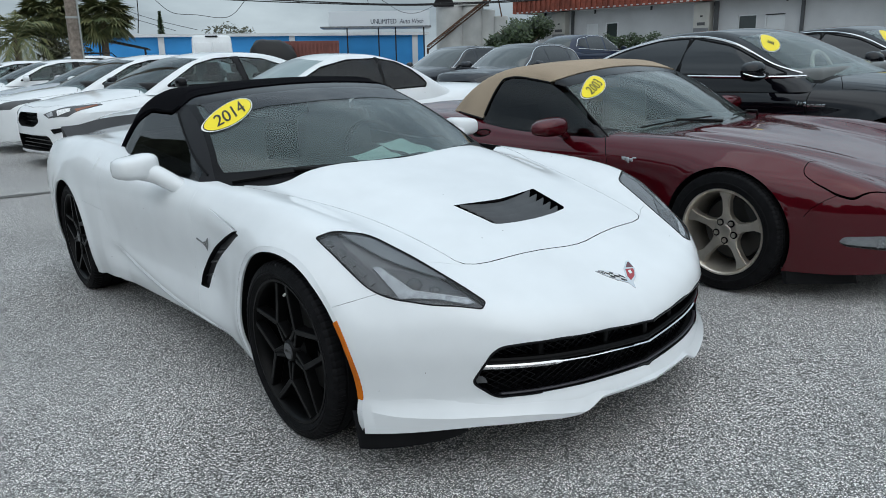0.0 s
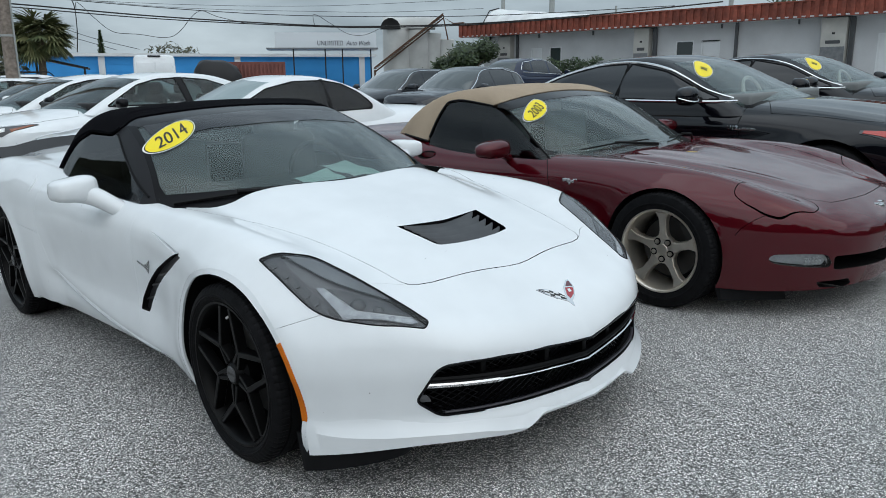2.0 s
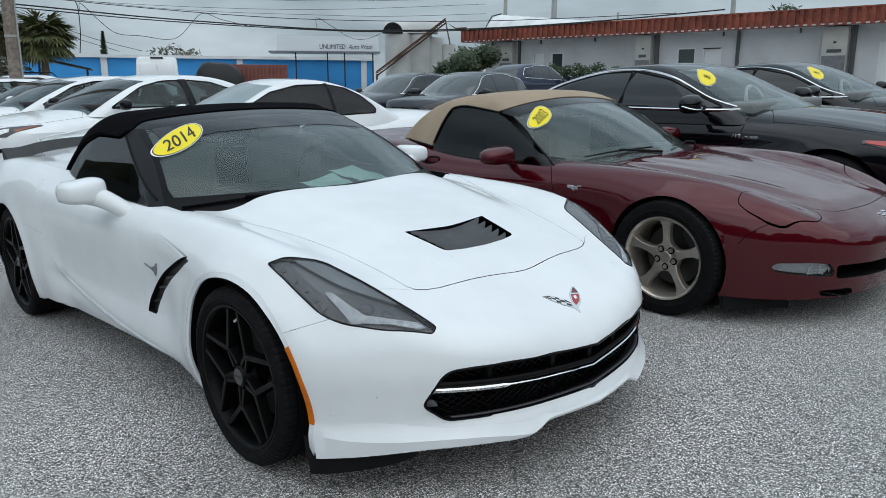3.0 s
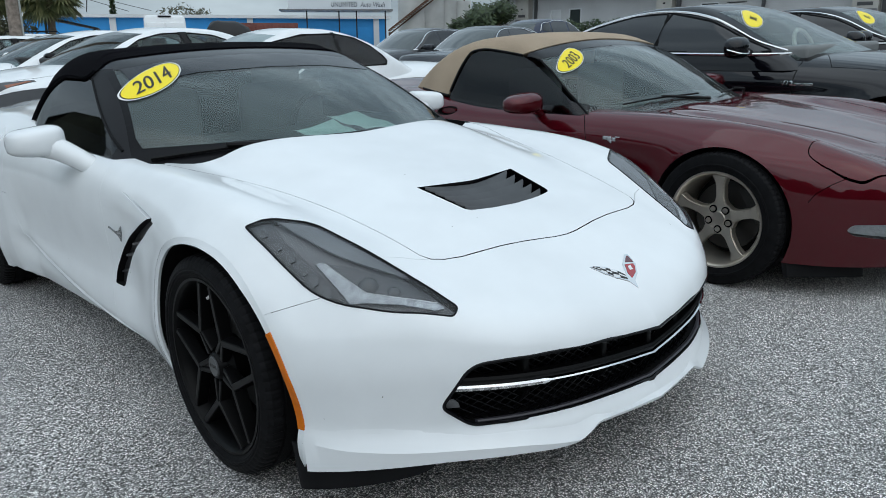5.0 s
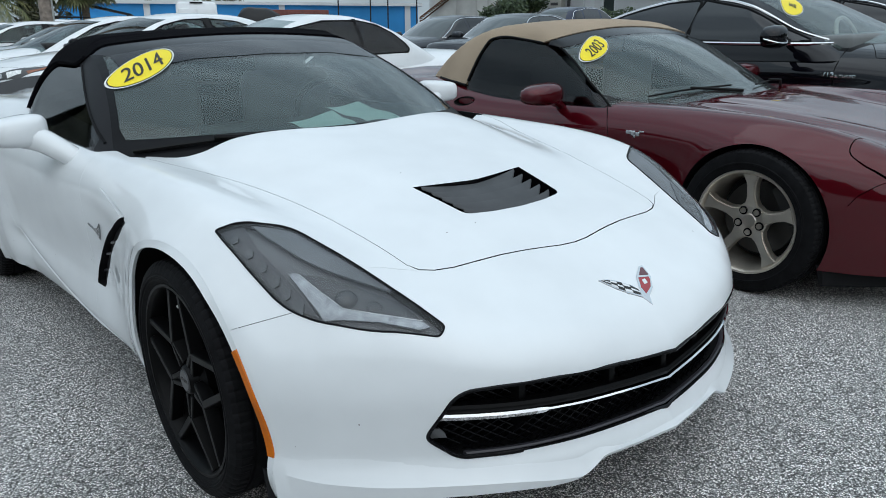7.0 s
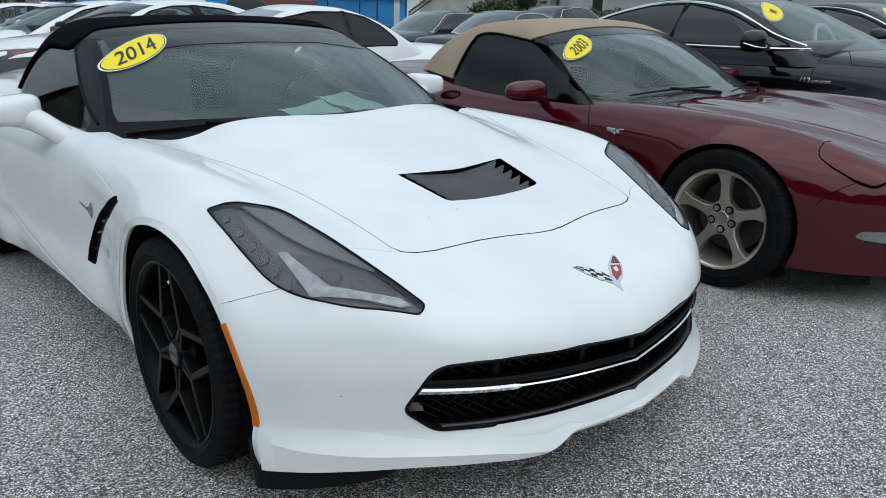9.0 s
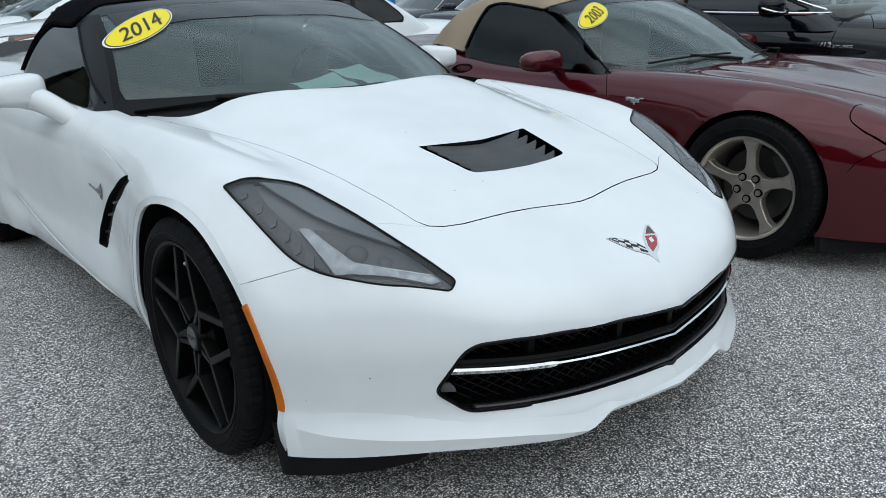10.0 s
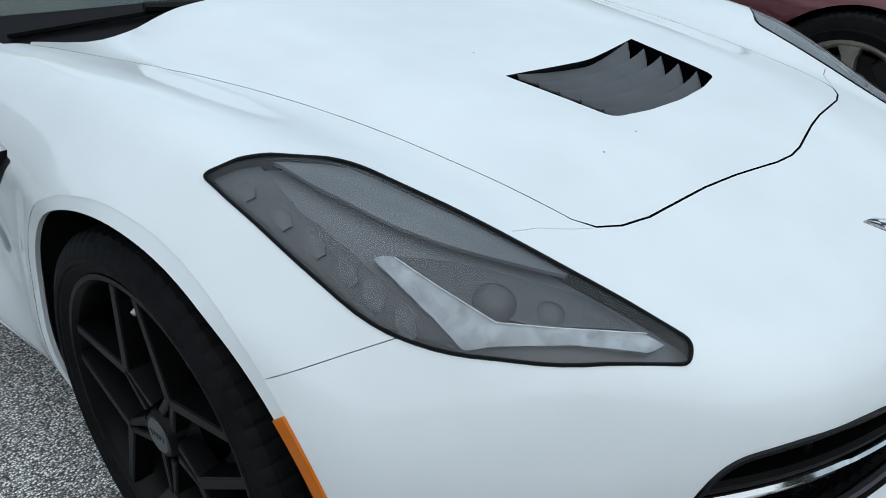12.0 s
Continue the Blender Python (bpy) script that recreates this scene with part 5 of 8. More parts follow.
M_badge = mat("dull_chrome_badge", (0.30, 0.31, 0.32), rough=0.2, metal=0.9)
M_post = mat("satin_black_post", (0.012, 0.012, 0.014), rough=0.5, spec=0.15)
M_louvre = mat("dark_louvre", (0.030, 0.030, 0.033), rough=0.35)
M_sill = mat("dark_sill_plastic", (0.032, 0.030, 0.037), rough=0.35)
M_slat = mat("satin_black_slat", (0.050, 0.052, 0.056), rough=0.4, stain=0.3, stain_scale=8)
M_lamp_mid = mat("lamp_blade", (0.150, 0.156, 0.163), rough=0.3, stain=0.2, stain_scale=7)
M_lamp_cell = mat("lamp_cell", (0.092, 0.095, 0.099), rough=0.12, metal=0.3, grain=0.2, grain_scale=160, bump=0.12, bump_scale=180)
M_lamp_ball = mat("projector_glass", (0.066, 0.069, 0.073), rough=0.25, coat=0.2)
M_maroon_enamel = mat("dark_red_enamel", (0.10, 0.02, 0.03), rough=0.25, coat=0.4)
M_badge_white = mat("badge_enamel", (0.72, 0.74, 0.75), rough=0.2, coat=0.4)
M_shade = thin_glass("shade_band", (0.45, 0.46, 0.48), body=0.35, body_color=(0.03, 0.03, 0.035))
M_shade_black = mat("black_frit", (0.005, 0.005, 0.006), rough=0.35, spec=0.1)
M_spoiler = mat("matt_black_spoiler", (0.022, 0.022, 0.024), rough=0.55, stain=0.3, stain_scale=6)
build_white_sports_car()
sheet_of_paper([(-0.123, 0.552, 0.846), (-0.193, 0.622, 0.872), (0.009, 0.647, 0.894), (0.062, 0.533, 0.840)], "mint-green printed sheet lying on the dashboard")
sheet_of_paper([(0.111, 0.575, 0.852), (-0.002, 0.685, 0.905), (0.169, 0.713, 0.910), (0.316, 0.612, 0.842)], "mint-green printed sheet lying on the dashboard")


# ---- maroon convertible sports car ----
def maroon_body(x, y, z):
    X = np.abs(x)
    z0 = crv(y, [(-1.05, 0.36), (-0.93, 0.43), (-0.82, 0.50), (-0.74, 0.548), (-0.4, 0.645), (0.0, 0.725), (0.4, 0.785), (0.8, 0.80), (2.2, 0.90), (3.0, 0.92), (3.6, 0.88)])
    z2 = crv(y, [(-1.05, 0.32), (-0.9, 0.42), (-0.74, 0.525), (-0.4, 0.635), (0.0, 0.705), (0.4, 0.755), (0.8, 0.78), (2.2, 0.88), (3.6, 0.85)])
    z3 = crv(y, [(-1.05, 0.26), (-0.85, 0.42), (-0.65, 0.555), (-0.45, 0.645), (-0.2, 0.722), (0.0, 0.752), (0.3, 0.768), (0.8, 0.775), (1.6, 0.79), (2.2, 0.845), (2.65, 0.87), (3.0, 0.86), (3.6, 0.80)])
    z4 = z3 - crv(y, [(-1.0, 0.12), (-0.4, 0.075), (0.0, 0.055), (1.0, 0.06), (3.6, 0.07)])
    x1, x2 = 0.28 + 0 * y, 0.50 + 0 * y
    x3 = crv(y, [(-1.0, 0.64), (-0.3, 0.74), (0.3, 0.77), (3.6, 0.78)])
    top = across(X, [0 * X, x1, x2, x3, x3 + 0.09], [z0, z0 - 0.003, z2, z3, z4])
    # two soft ridges run down the hood
    top = top + 0.011 * bell(X - crv(y, [(-0.7, 0.27), (0.5, 0.46)]), 0.065) * step(-0.70, -0.25, y) * step(0.75, 0.35, y)
    w = crv(y, [(-1.0, 0.72), (-0.6, 0.86), (-0.3, 0.90), (0.0, 0.918), (0.5, 0.895), (1.2, 0.895), (1.9, 0.915), (2.6, 0.935), (3.1, 0.91), (3.6, 0.82)])
    w = w + crv(z, [(0.0, -0.11), (0.16, -0.05), (0.3, -0.012), (0.45, 0.0), (0.6, -0.002), (0.75, -0.018), (0.9, -0.07)])
    w = w - 0.045 * bell(y - 0.68, 0.30) * bell(z - 0.42, 0.15)
    for cy in (0.0, 2.655):
        r = np.sqrt((y - cy) ** 2 + (z - 0.316) ** 2)
        w = w + 0.010 * bell(r - 0.345, 0.035)
    plan = crv(X, [(0.0, -0.895), (0.2, -0.885), (0.4, -0.845), (0.58, -0.755), (0.72, -0.62), (0.82, -0.46), (0.89, -0.28), (0.95, -0.05)])
    plan = plan + crv(z, [(0.1, 0.06), (0.2, 0.03), (0.3, 0.005), (0.42, 0.0), (0.5, 0.012), (0.65, 0.08)])
    tail = crv(X, [(0.0, 3.50), (0.5, 3.48), (0.8, 3.35), (0.95, 3.1)]) - crv(z, [(0.2, 0.2), (0.5, 0.0), (0.9, 0.0)])
    f = smax(z - top, X - w, 0.07)
    f = smax(f, plan - y, 0.07)
    f = smax(f, y - tail, 0.08)
    return smax(f, 0.118 * step(0.1, -0.3, y) + 0.15 * step(-0.3, 0.1, y) - z, 0.03)


def maroon_cabin(x, y, z):
    X = np.abs(x)
    k = np.clip((z - 0.8) / 0.3, 0, 1)
    ye = y - (0.46 - 0.22 * k) * X ** 2 * step(1.75, 1.2, y)
    top = crv(ye, [(0.15, 0.66), (0.5, 0.80), (0.8, 0.945), (1.05, 1.06), (1.28, 1.14), (1.5, 1.198), (1.7, 1.212), (1.9, 1.195), (2.1, 1.135), (2.3, 1.03), (2.5, 0.90), (2.65, 0.82)]) - 0.07 * X ** 2
    w = crv(z, [(0.55, 0.86), (0.78, 0.81), (0.9, 0.765), (1.06, 0.690), (1.12, 0.655), (1.2, 0.585)]) + crv(y, [(0.4, 0.0), (1.8, 0.0), (2.2, -0.06), (2.65, -0.25)])
    return smax(smax(z - top, X - w, 0.032), 0.58 - z, 0.01)


def build_maroon_sports_car():
    car = thing("sports_car", "maroon convertible sports car with a closed tan canvas top", "car", TILT @ pose(2.46, -0.17, 0, 0, 0, 0))
    whole = solid(maroon_body, -0.15, 2.9, 0.36, rows=170, cols=110, cap=70)
    bm = whole.copy()
    for y in (0.0, 2.655):
        for s in (-1, 1):
            bm = carve(bm, cyl(y, 0.316, 0.343 if y < 1 else 0.352, 0.5 * s, 1.2 * s, 80))
    bm = carve(bm, vcut(rounded([(-0.66, 0.80), (0.66, 0.80), (0.62, 2.1), (-0.62, 2.1)], 0.1), 0.42, 1.5))
    hood_out = mirrored([(0.0, -0.718), (0.15, -0.712), (0.28, -0.70), (0.38, -0.678), (0.455, -0.60), (0.47, -0.50), (0.55, -0.385), (0.62, -0.1), (0.68, 0.35), (0.70, 0.60), (0.45, 0.56), (0.0, 0.46)])
    bm = carve(bm, vcut(hood_out, 0.40, 1.3))
    hood = carve(whole.copy(), vcut(shrink(hood_out, 0.004), 0.42, 1.3), "INTERSECT")
    lid = rounded([(0.79, -0.35), (0.70, -0.345), (0.575, -0.395), (0.485, -0.52), (0.480, -0.63), (0.52, -0.668), (0.60, -0.682), (0.735, -0.575), (0.772, -0.505), (0.795, -0.41)], 0.03)
    lamp = rounded([(0.785, 0.322), (0.770, 0.348), (0.66, 0.350), (0.592, 0.340), (0.572, 0.300), (0.580, 0.272), (0.66, 0.280), (0.765, 0.300)], 0.012)
    cuts, pods, lids = [], [], {}
    for s in (-1, 1):
        out = [(s * p.x, p.y) for p in lid]
        near = carve(whole.copy(), boxed((min(s * 0.4, s * 0.95), -0.85, 0.1), (max(s * 0.4, s * 0.95), -0.2, 1.0)), "INTERSECT")
        lids[s] = (near, out)
        cuts.append(vcut(shrink(out, -0.0045), 0.36, 1.2))
        way = (s * 0.6, -0.8, 0)
        pods.append(prism([(s * p.x, -0.66 + 1.1 * (p.x - 0.68), p.y) for p in lamp], way, -0.05, 0.4))
        cuts.append(ycut(rounded([(s * 0.555, 0.330), (s * 0.11, 0.318), (s * 0.11, 0.240), (s * 0.545, 0.258)], 0.02), -1.3, -0.66))
        cuts.append(ycut(rounded([(s * 0.60, 0.197), (s * 0.43, 0.196), (s * 0.40, 0.165), (s * 0.45, 0.150), (s * 0.58, 0.165)], 0.012), -1.3, -0.62))
        for line in ([(0.86, 0.79), (0.80, 0.72), (0.765, 0.62), (0.76, 0.45), (0.72, 0.16)], [(2.07, 0.84), (2.045, 0.74), (2.035, 0.60), (1.95, 0.40)]):
            cuts.append(xcut(ribbon(curve_points([(p[0], p[1], 0) for p in line], 5), 0.004), s * 0.78, s * 1.2))
        cuts.append(xcut(ribbon([Vector((-0.395, 0.44)), Vector((-0.42, 0.48)), Vector((-0.47, 0.52)), Vector((-0.53, 0.555))], 0.003), s * 0.72, s * 1.2))
        cuts.append(xcut(oval(1.885, 0.757, 0.082, 0.027, -0.05, 32), s * 0.835, s * 1.2))
    for cut in cuts + pods:
        bm = carve(bm, cut)
    bm = carve(bm, boxed((-1.5, -1.5, -0.5), (1.5, -0.15, 0.152)))
    part("body", bm, [M_maroon, M_black_plastic], car, "deep maroon metallic body", smooth=28)
    part("hood", hood, [M_maroon, M_black_plastic], car, smooth=28)
    for s in (-1, 1):
        near, out = lids[s]
        part("headlight_cover", skin(near, vcut(out, 0.3, 1.2), 0.03), M_maroon, car, "closed pop-up headlight cover", smooth=40)
        fl = new("front_lamp")
        fl.parent = car
        tagged(fl, "clear front turn and fog lamp")
        way = (s * 0.6, -0.8, 0)
        full = [(s * p.x, -0.66 + 1.1 * (p.x - 0.68), p.y) for p in lamp]
        part("lens", skin(near, prism(full, way, -0.2, 0.4), 0.003, 0.001), M_lens_clear, fl, smooth=40)
        part("reflector", skin(near, prism(full, way, -0.2, 0.4), 0.004, -0.035), M_lamp_bright, fl, smooth=40)
        dots = bmesh.new()
        for i in range(5):
            for j in range(3):
                x, z = 0.60 + 0.014 * i, 0.292 + 0.015 * j
                p = root_along(maroon_body, (s * x, -0.3, z), (0, -1, 0), 0.0, 1.0)
                c = bmesh.ops.create_icosphere(dots, subdivisions=1, radius=0.0062)
                bmesh.ops.translate(dots, verts=c["verts"], vec=p + Vector((0, 0.016, 0)))
        part("bulb_cells", dots, M_lamp_bright, fl, smooth=60)
        near.free()
        b2 = bmesh.new()
        for k, (dy, dz, w2, h2) in enumerate(((0.045, 0.002, 0.014, 0.010), (0.018, -0.002, 0.012, 0.013), (-0.010, -0.004, 0.012, 0.010), (-0.030, 0.008, 0.014, 0.004), (0.008, -0.016, 0.007, 0.008))):
            p = root_along(maroon_body, (0, 0.60 + dy, 0.66 + dz), (s, 0, 0), 0.4, 1.2)
            box(b2, (min(p.x - s * 0.03, p.x + s * 0.004), p.y - w2, p.z - h2), (max(p.x - s * 0.03, p.x + s * 0.004), p.y + w2, p.z + h2), 0.002)
        part("fender_badge", b2, M_chrome, car, "small chrome fender badge")
        b2 = xcut(oval(1.885, 0.757, 0.066, 0.017, -0.05, 24), s * 0.82, s * 0.852)
        part("door_handle", b2, M_maroon, car, smooth=40)
        mb = mirror_shape(s, (0.135, 0.085, 0.058), 0.0, 0.0)
        bmesh.ops.translate(mb, verts=mb.verts[:], vec=(s * 0.875, 1.13, 0.835))
        mir = part("door_mirror", mb, M_maroon, car, "maroon door mirror", smooth=60)
        part("foot", tube(bmesh.new(), curve_points([(s * 0.94, 1.115, 0.805), (s * 0.87, 1.13, 0.785), (s * 0.80, 1.15, 0.755)], 4), 0.028, 10), M_maroon, mir, smooth=50)
    # nose badge as plain shapes
    b2 = bmesh.new()
    for x0, x1, y0, y1 in ((-0.055, -0.02, -0.80, -0.775), (-0.03, 0.0, -0.815, -0.79), (0.005, 0.03, -0.81, -0.785), (0.02, 0.055, -0.795, -0.77)):
        p = root_along(maroon_body, ((x0 + x1) / 2, (y0 + y1) / 2, 0.3), (0, 0, 1), 0.0, 0.5)
        box(b2, (x0, y0, p.z - 0.02), (x1, y1, p.z + 0.007), 0.003)
    part("nose_badge", b2, M_chrome, car)
    # dark rubber dam under the chin
    for s in (-1, 1):
        b2 = bmesh.new()
        rows = []
        for i in range(31):
            x = 0.62 + 0.22 * i / 30
            y = float(crv(np.array([abs(x)]), [(0.0, -0.80), (0.4, -0.75), (0.6, -0.62), (0.84, -0.36)])[0])
            rows.append([b2.verts.new(p) for p in ((s * x, y + 0.04, 0.17), (s * x, y + 0.03, 0.085), (s * x, y + 0.046, 0.082), (s * x, y + 0.07, 0.17))])
        for a, b in zip(rows, rows[1:]):
            for j in range(4):
                b2.faces.new((a[j], a[(j + 1) % 4], b[(j + 1) % 4], b[j]))
        b2.faces.new(rows[0])
        b2.faces.new(rows[-1][::-1])
        bmesh.ops.recalc_face_normals(b2, faces=b2.faces[:])
        part("air_dam", b2, M_dam, car, "black rubber air dam", smooth=40)
    cab = solid(maroon_cabin, 0.9, 2.0, 0.72, rows=100, cols=90, cap=46)
    ws = [(-0.752, 0.90), (-0.80, 0.74), (0.80, 0.74), (0.752, 0.90), (0.678, 1.065), (0.3, 1.11), (0.0, 1.12), (-0.3, 1.11), (-0.678, 1.065)]
    part("windshield", skin(cab, ycut(ws, 0.0, 1.40), 0.005), M_glass, car, "dark windshield with a pale reflection of the clouds")
    part("soft_top", skin(cab, xcut([(1.335, 1.3), (1.345, 1.105), (1.40, 1.088), (1.54, 1.108), (1.72, 1.128), (1.835, 1.118), (1.872, 1.088), (1.912, 1.0), (1.95, 0.87), (1.96, 0.845), (2.12, 0.862), (2.34, 0.880), (2.9, 0.89), (2.9, 1.3)], -1.2, 1.2), 0.012, 0.006), M_top_tan, car, "closed tan canvas soft top with stitched seams")
    win = [(0.80, 0.80), (0.95, 0.835), (1.12, 0.945), (1.30, 1.045), (1.40, 1.082), (1.54, 1.102), (1.72, 1.122), (1.83, 1.112), (1.865, 1.085), (1.905, 1.0), (1.942, 0.88), (1.955, 0.76), (0.86, 0.76)]
    for s in (-1, 1):
        part("side_window", skin(cab, xcut(win, 0.3 * s, 1.2 * s), 0.004), M_glass_dark, car, "dark tinted side glass")
        post = [(s * 0.805, 0.6), (s * 0.805, 0.74), (s * 0.757, 0.90), (s * 0.683, 1.07), (s * 0.74, 1.25), (s * 1.0, 1.0), (s * 1.0, 0.6)]
        part("windshield_post", carve(skin(cab, ycut(post, 0.0, 1.40), 0.02), xcut(win, 0.3 * s, 1.2 * s)), M_post, car)
    for s in (-1, 1):
        edge = roots(maroon_cabin, [(s * x, 1.6, z) for x, z in ((0.80, 0.76), (0.776, 0.82), (0.752, 0.90), (0.715, 0.985), (0.678, 1.06))], (0, -1, 0), 0.0, 1.4)
        part("post_seal", tube(bmesh.new(), edge, 0.006, 6), M_rubber, car, smooth=50)
    part("windshield_frame", skin(cab, ycut([(-0.68, 1.06), (-0.3, 1.11), (0.0, 1.12), (0.3, 1.11), (0.68, 1.06), (0.68, 1.3), (-0.68, 1.3)], 1.0, 1.36), 0.02, 0.001), M_gloss_black, car)
    year_sticker(car, cab, maroon_cabin, "2003", -0.537, 1.046, (0.155, 0.054), (0.019, 0.038), 0.3, 1.36, wide=1.5, size=1.45)
    wy = lambda x, z: root_along(maroon_cabin, (x, 1.6, z), (0, -1, 0), 0.0, 1.4)
    for pts in ([(-0.62, 0.800), (-0.40, 0.822), (-0.12, 0.828)], [(0.10, 0.818), (0.35, 0.818), (0.62, 0.80)]):
        line = [wy(x, z) + Vector((0, -0.014, 0.010)) for x, z in pts]
        wp = part("wiper", tube(bmesh.new(), curve_points(line, 6), 0.005, 6), M_black_plastic, car)
        part("wiper_arm", tube(bmesh.new(), [line[1] + Vector((0, -0.01, 0.01)), line[1] + Vector((0.10, -0.03, 0.0)), line[2] + Vector((0.04, -0.05, -0.03))], [0.006, 0.008, 0.009], 8), M_black_plastic, wp)
    for s in (-1, 1):
        for pts, r, m, nm in (([(1.40, 1.087), (1.54, 1.107), (1.72, 1.127), (1.832, 1.117), (1.869, 1.087), (1.909, 1.0), (1.948, 0.87)], 0.007, M_rubber, "top_hem"), ([(1.955, 0.846), (2.12, 0.863), (2.33, 0.880)], 0.008, M_rubber, "top_gasket")):
            line = [q + Vector((s * 0.006, 0, 0)) for q in roots(maroon_cabin, [(0, p.x, p.y) for p in curve_points([(a, b, 0) for a, b in pts], 6)], (s, 0, 0), 0.1, 1.3)]
            part(nm, tube(bmesh.new(), line, r, 6), m, car, smooth=50)
    part("dashboard", box(bmesh.new(), (-0.68, 0.72, 0.55), (0.68, 1.08, 0.80), 0.06), M_interior, car, smooth=50)
    for x in (-0.35, 0.35):
        seat = new("seat")
        seat.parent = car
        part("backrest", box(bmesh.new(), (x - 0.22, 1.52, 0.48), (x + 0.22, 1.64, 1.0), 0.05), M_interior_grey, seat, smooth=60)
        part("cushion", box(bmesh.new(), (x - 0.23, 1.02, 0.43), (x + 0.23, 1.53, 0.55), 0.05), M_interior_grey, seat, smooth=60)
    for x, y, s in ((-0.80, 0.0, -1), (0.80, 0.0, 1), (-0.79, 2.655, -1), (0.79, 2.655, 1)):
        wheel(car, x, y, 0.318, 0.245, 0.222, spokes_five, M_rubber, M_rim_gold, side=s, tread=True)
    part("antenna", tube(bmesh.new(), [Vector((-0.70, 3.185, 0.85)), Vector((-0.70, 3.185, 1.093))], 0.0035, 8), M_black_plastic, car, "short black antenna mast", smooth=50)
    whole.free()
    cab.free()
    return car


# ---- the other cars ----
def rails_body(P):
    """A body from its rails: heights along the car at the centre and across it, width, front and back."""
    arches = [(0.0, P["arch"]), (P["wb"], P["arch"])]

    def f(x, y, z):
        X = np.abs(x)
        z0 = crv(y, P["z0"])
        hw = P["half"]
        x3 = hw * P.get("crest_at", 0.80) + 0 * y
        z3 = crv(y, P["z3"]) if "z3" in P else z0 - P.get("crown", 0.05)
        z2 = crv(y, P["z2"]) if "z2" in P else 0.45 * z0 + 0.55 * z3 + 0.012
        top = across(X, [0 * X, 0.32 * hw + 0 * X, 0.62 * hw + 0 * X, x3, x3 + 0.1 * hw], [z0, z0 - 0.004, z2, z3, z3 - P.get("edge", 0.05)])
        w = crv(y, P["w"]) + crv(z, P["section"])
        for cy, cr in arches:
            r = np.sqrt((y - cy) ** 2 + (z - P["radius"]) ** 2)
            w = w + P.get("lip", 0.012) * bell(r - cr, 0.045)
        if "crease" in P:
            zc = crv(y, P["crease"])
            w = w + 0.012 * bell(z - zc, 0.05) - 0.012 * bell(z - zc + 0.09, 0.06)
        plan = crv(X, P["plan"]) + crv(z, P["face"])
        tail = crv(X, P["tail"]) - crv(z, P["back"])
        g = smax(z - top, X - w, P.get("round", 0.07))
        g = smax(g, plan - y, P.get("round_front", 0.06))
        g = smax(g, y - tail, 0.08)
        return smax(g, P["low"] - z, 0.03)
    return f


def rails_cabin(P):
    def f(x, y, z):
        X = np.abs(x)
        ye = y - P["bow"] * X ** 2 * step(P["roof_y"] + 0.1, P["roof_y"] - 0.6, y) + P.get("bow_back", 0.15) * X ** 2 * step(P["roof_y"] + 0.3, P["roof_y"] + 1.2, y)
        top = crv(ye, P["roof"]) - P.get("roof_crown", 0.07) * X ** 2
        w = crv(z, P["glass_w"]) + crv(y, P["glass_y"])
        g = smax(z - top, X - w, P.get("roof_round", 0.07))
        return smax(g, P["sill"] - z, 0.02)
    return f


def spokes_five(w, rim_r, h, m):
    """Five broad spokes with lug nuts."""
    n = 5
    for i in range(n):
        bm = bmesh.new()
        rr = [0.055, rim_r * 0.45, rim_r * 0.75, rim_r - 0.01]
        ww = [0.036, 0.020, 0.020, 0.038]
        dd = [-h * 0.52, -h * 0.60, -h * 0.70, -h * 0.80]
        fr = [[bm.verts.new((d, r, s * q)) for s in (-1, 1)] + [bm.verts.new((d + 0.035, r, s * q * 1.25)) for s in (1, -1)] for r, q, d in zip(rr, ww, dd)]
        for a, b in zip(fr, fr[1:]):
            for k in range(4):
                bm.faces.new((a[k], a[(k + 1) % 4], b[(k + 1) % 4], b[k]))
        bm.faces.new(fr[0])
        bm.faces.new(fr[-1])
        bmesh.ops.recalc_face_normals(bm, faces=bm.faces[:])
        bmesh.ops.bevel(bm, geom=bm.edges[:], offset=0.005, segments=2, affect="EDGES")
        bmesh.ops.rotate(bm, verts=bm.verts[:], cent=(0, 0, 0), matrix=Matrix.Rotation(2 * math.pi * i / n + 0.35, 3, "X"))
        part("spoke", bm, m, w, smooth=35)
        bm = bmesh.new()
        lathe(bm, [(-h * 0.62, 0.0), (-h * 0.62, 0.012), (-h * 0.50, 0.014)], 10)
        a = 2 * math.pi * (i + 0.5) / n + 0.35
        bmesh.ops.translate(bm, verts=bm.verts[:], vec=(0, 0.052 * math.cos(a), 0.052 * math.sin(a)))
        part("lug_nut", bm, m, w, smooth=30)
        # flat black disc paints in the shaded socket around the nut
        bm = bmesh.new()
        lathe(bm, [(-h * 0.575, 0.0), (-h * 0.575, 0.019), (-h * 0.50, 0.019)], 18)
        bmesh.ops.translate(bm, verts=bm.verts[:], vec=(0, 0.052 * math.cos(a), 0.052 * math.sin(a)))
        part("lug_shade_disc", bm, M_gloss_black, w, smooth=30)
    bm = bmesh.new()
    lathe(bm, [(-h * 0.60, 0.0), (-h * 0.60, 0.03), (-h * 0.56, 0.034), (-h * 0.50, 0.078), (-h * 0.3, 0.082)], 40)
    bmesh.ops.recalc_face_normals(bm, faces=bm.faces[:])
    part("hub", bm, m, w, smooth=35)


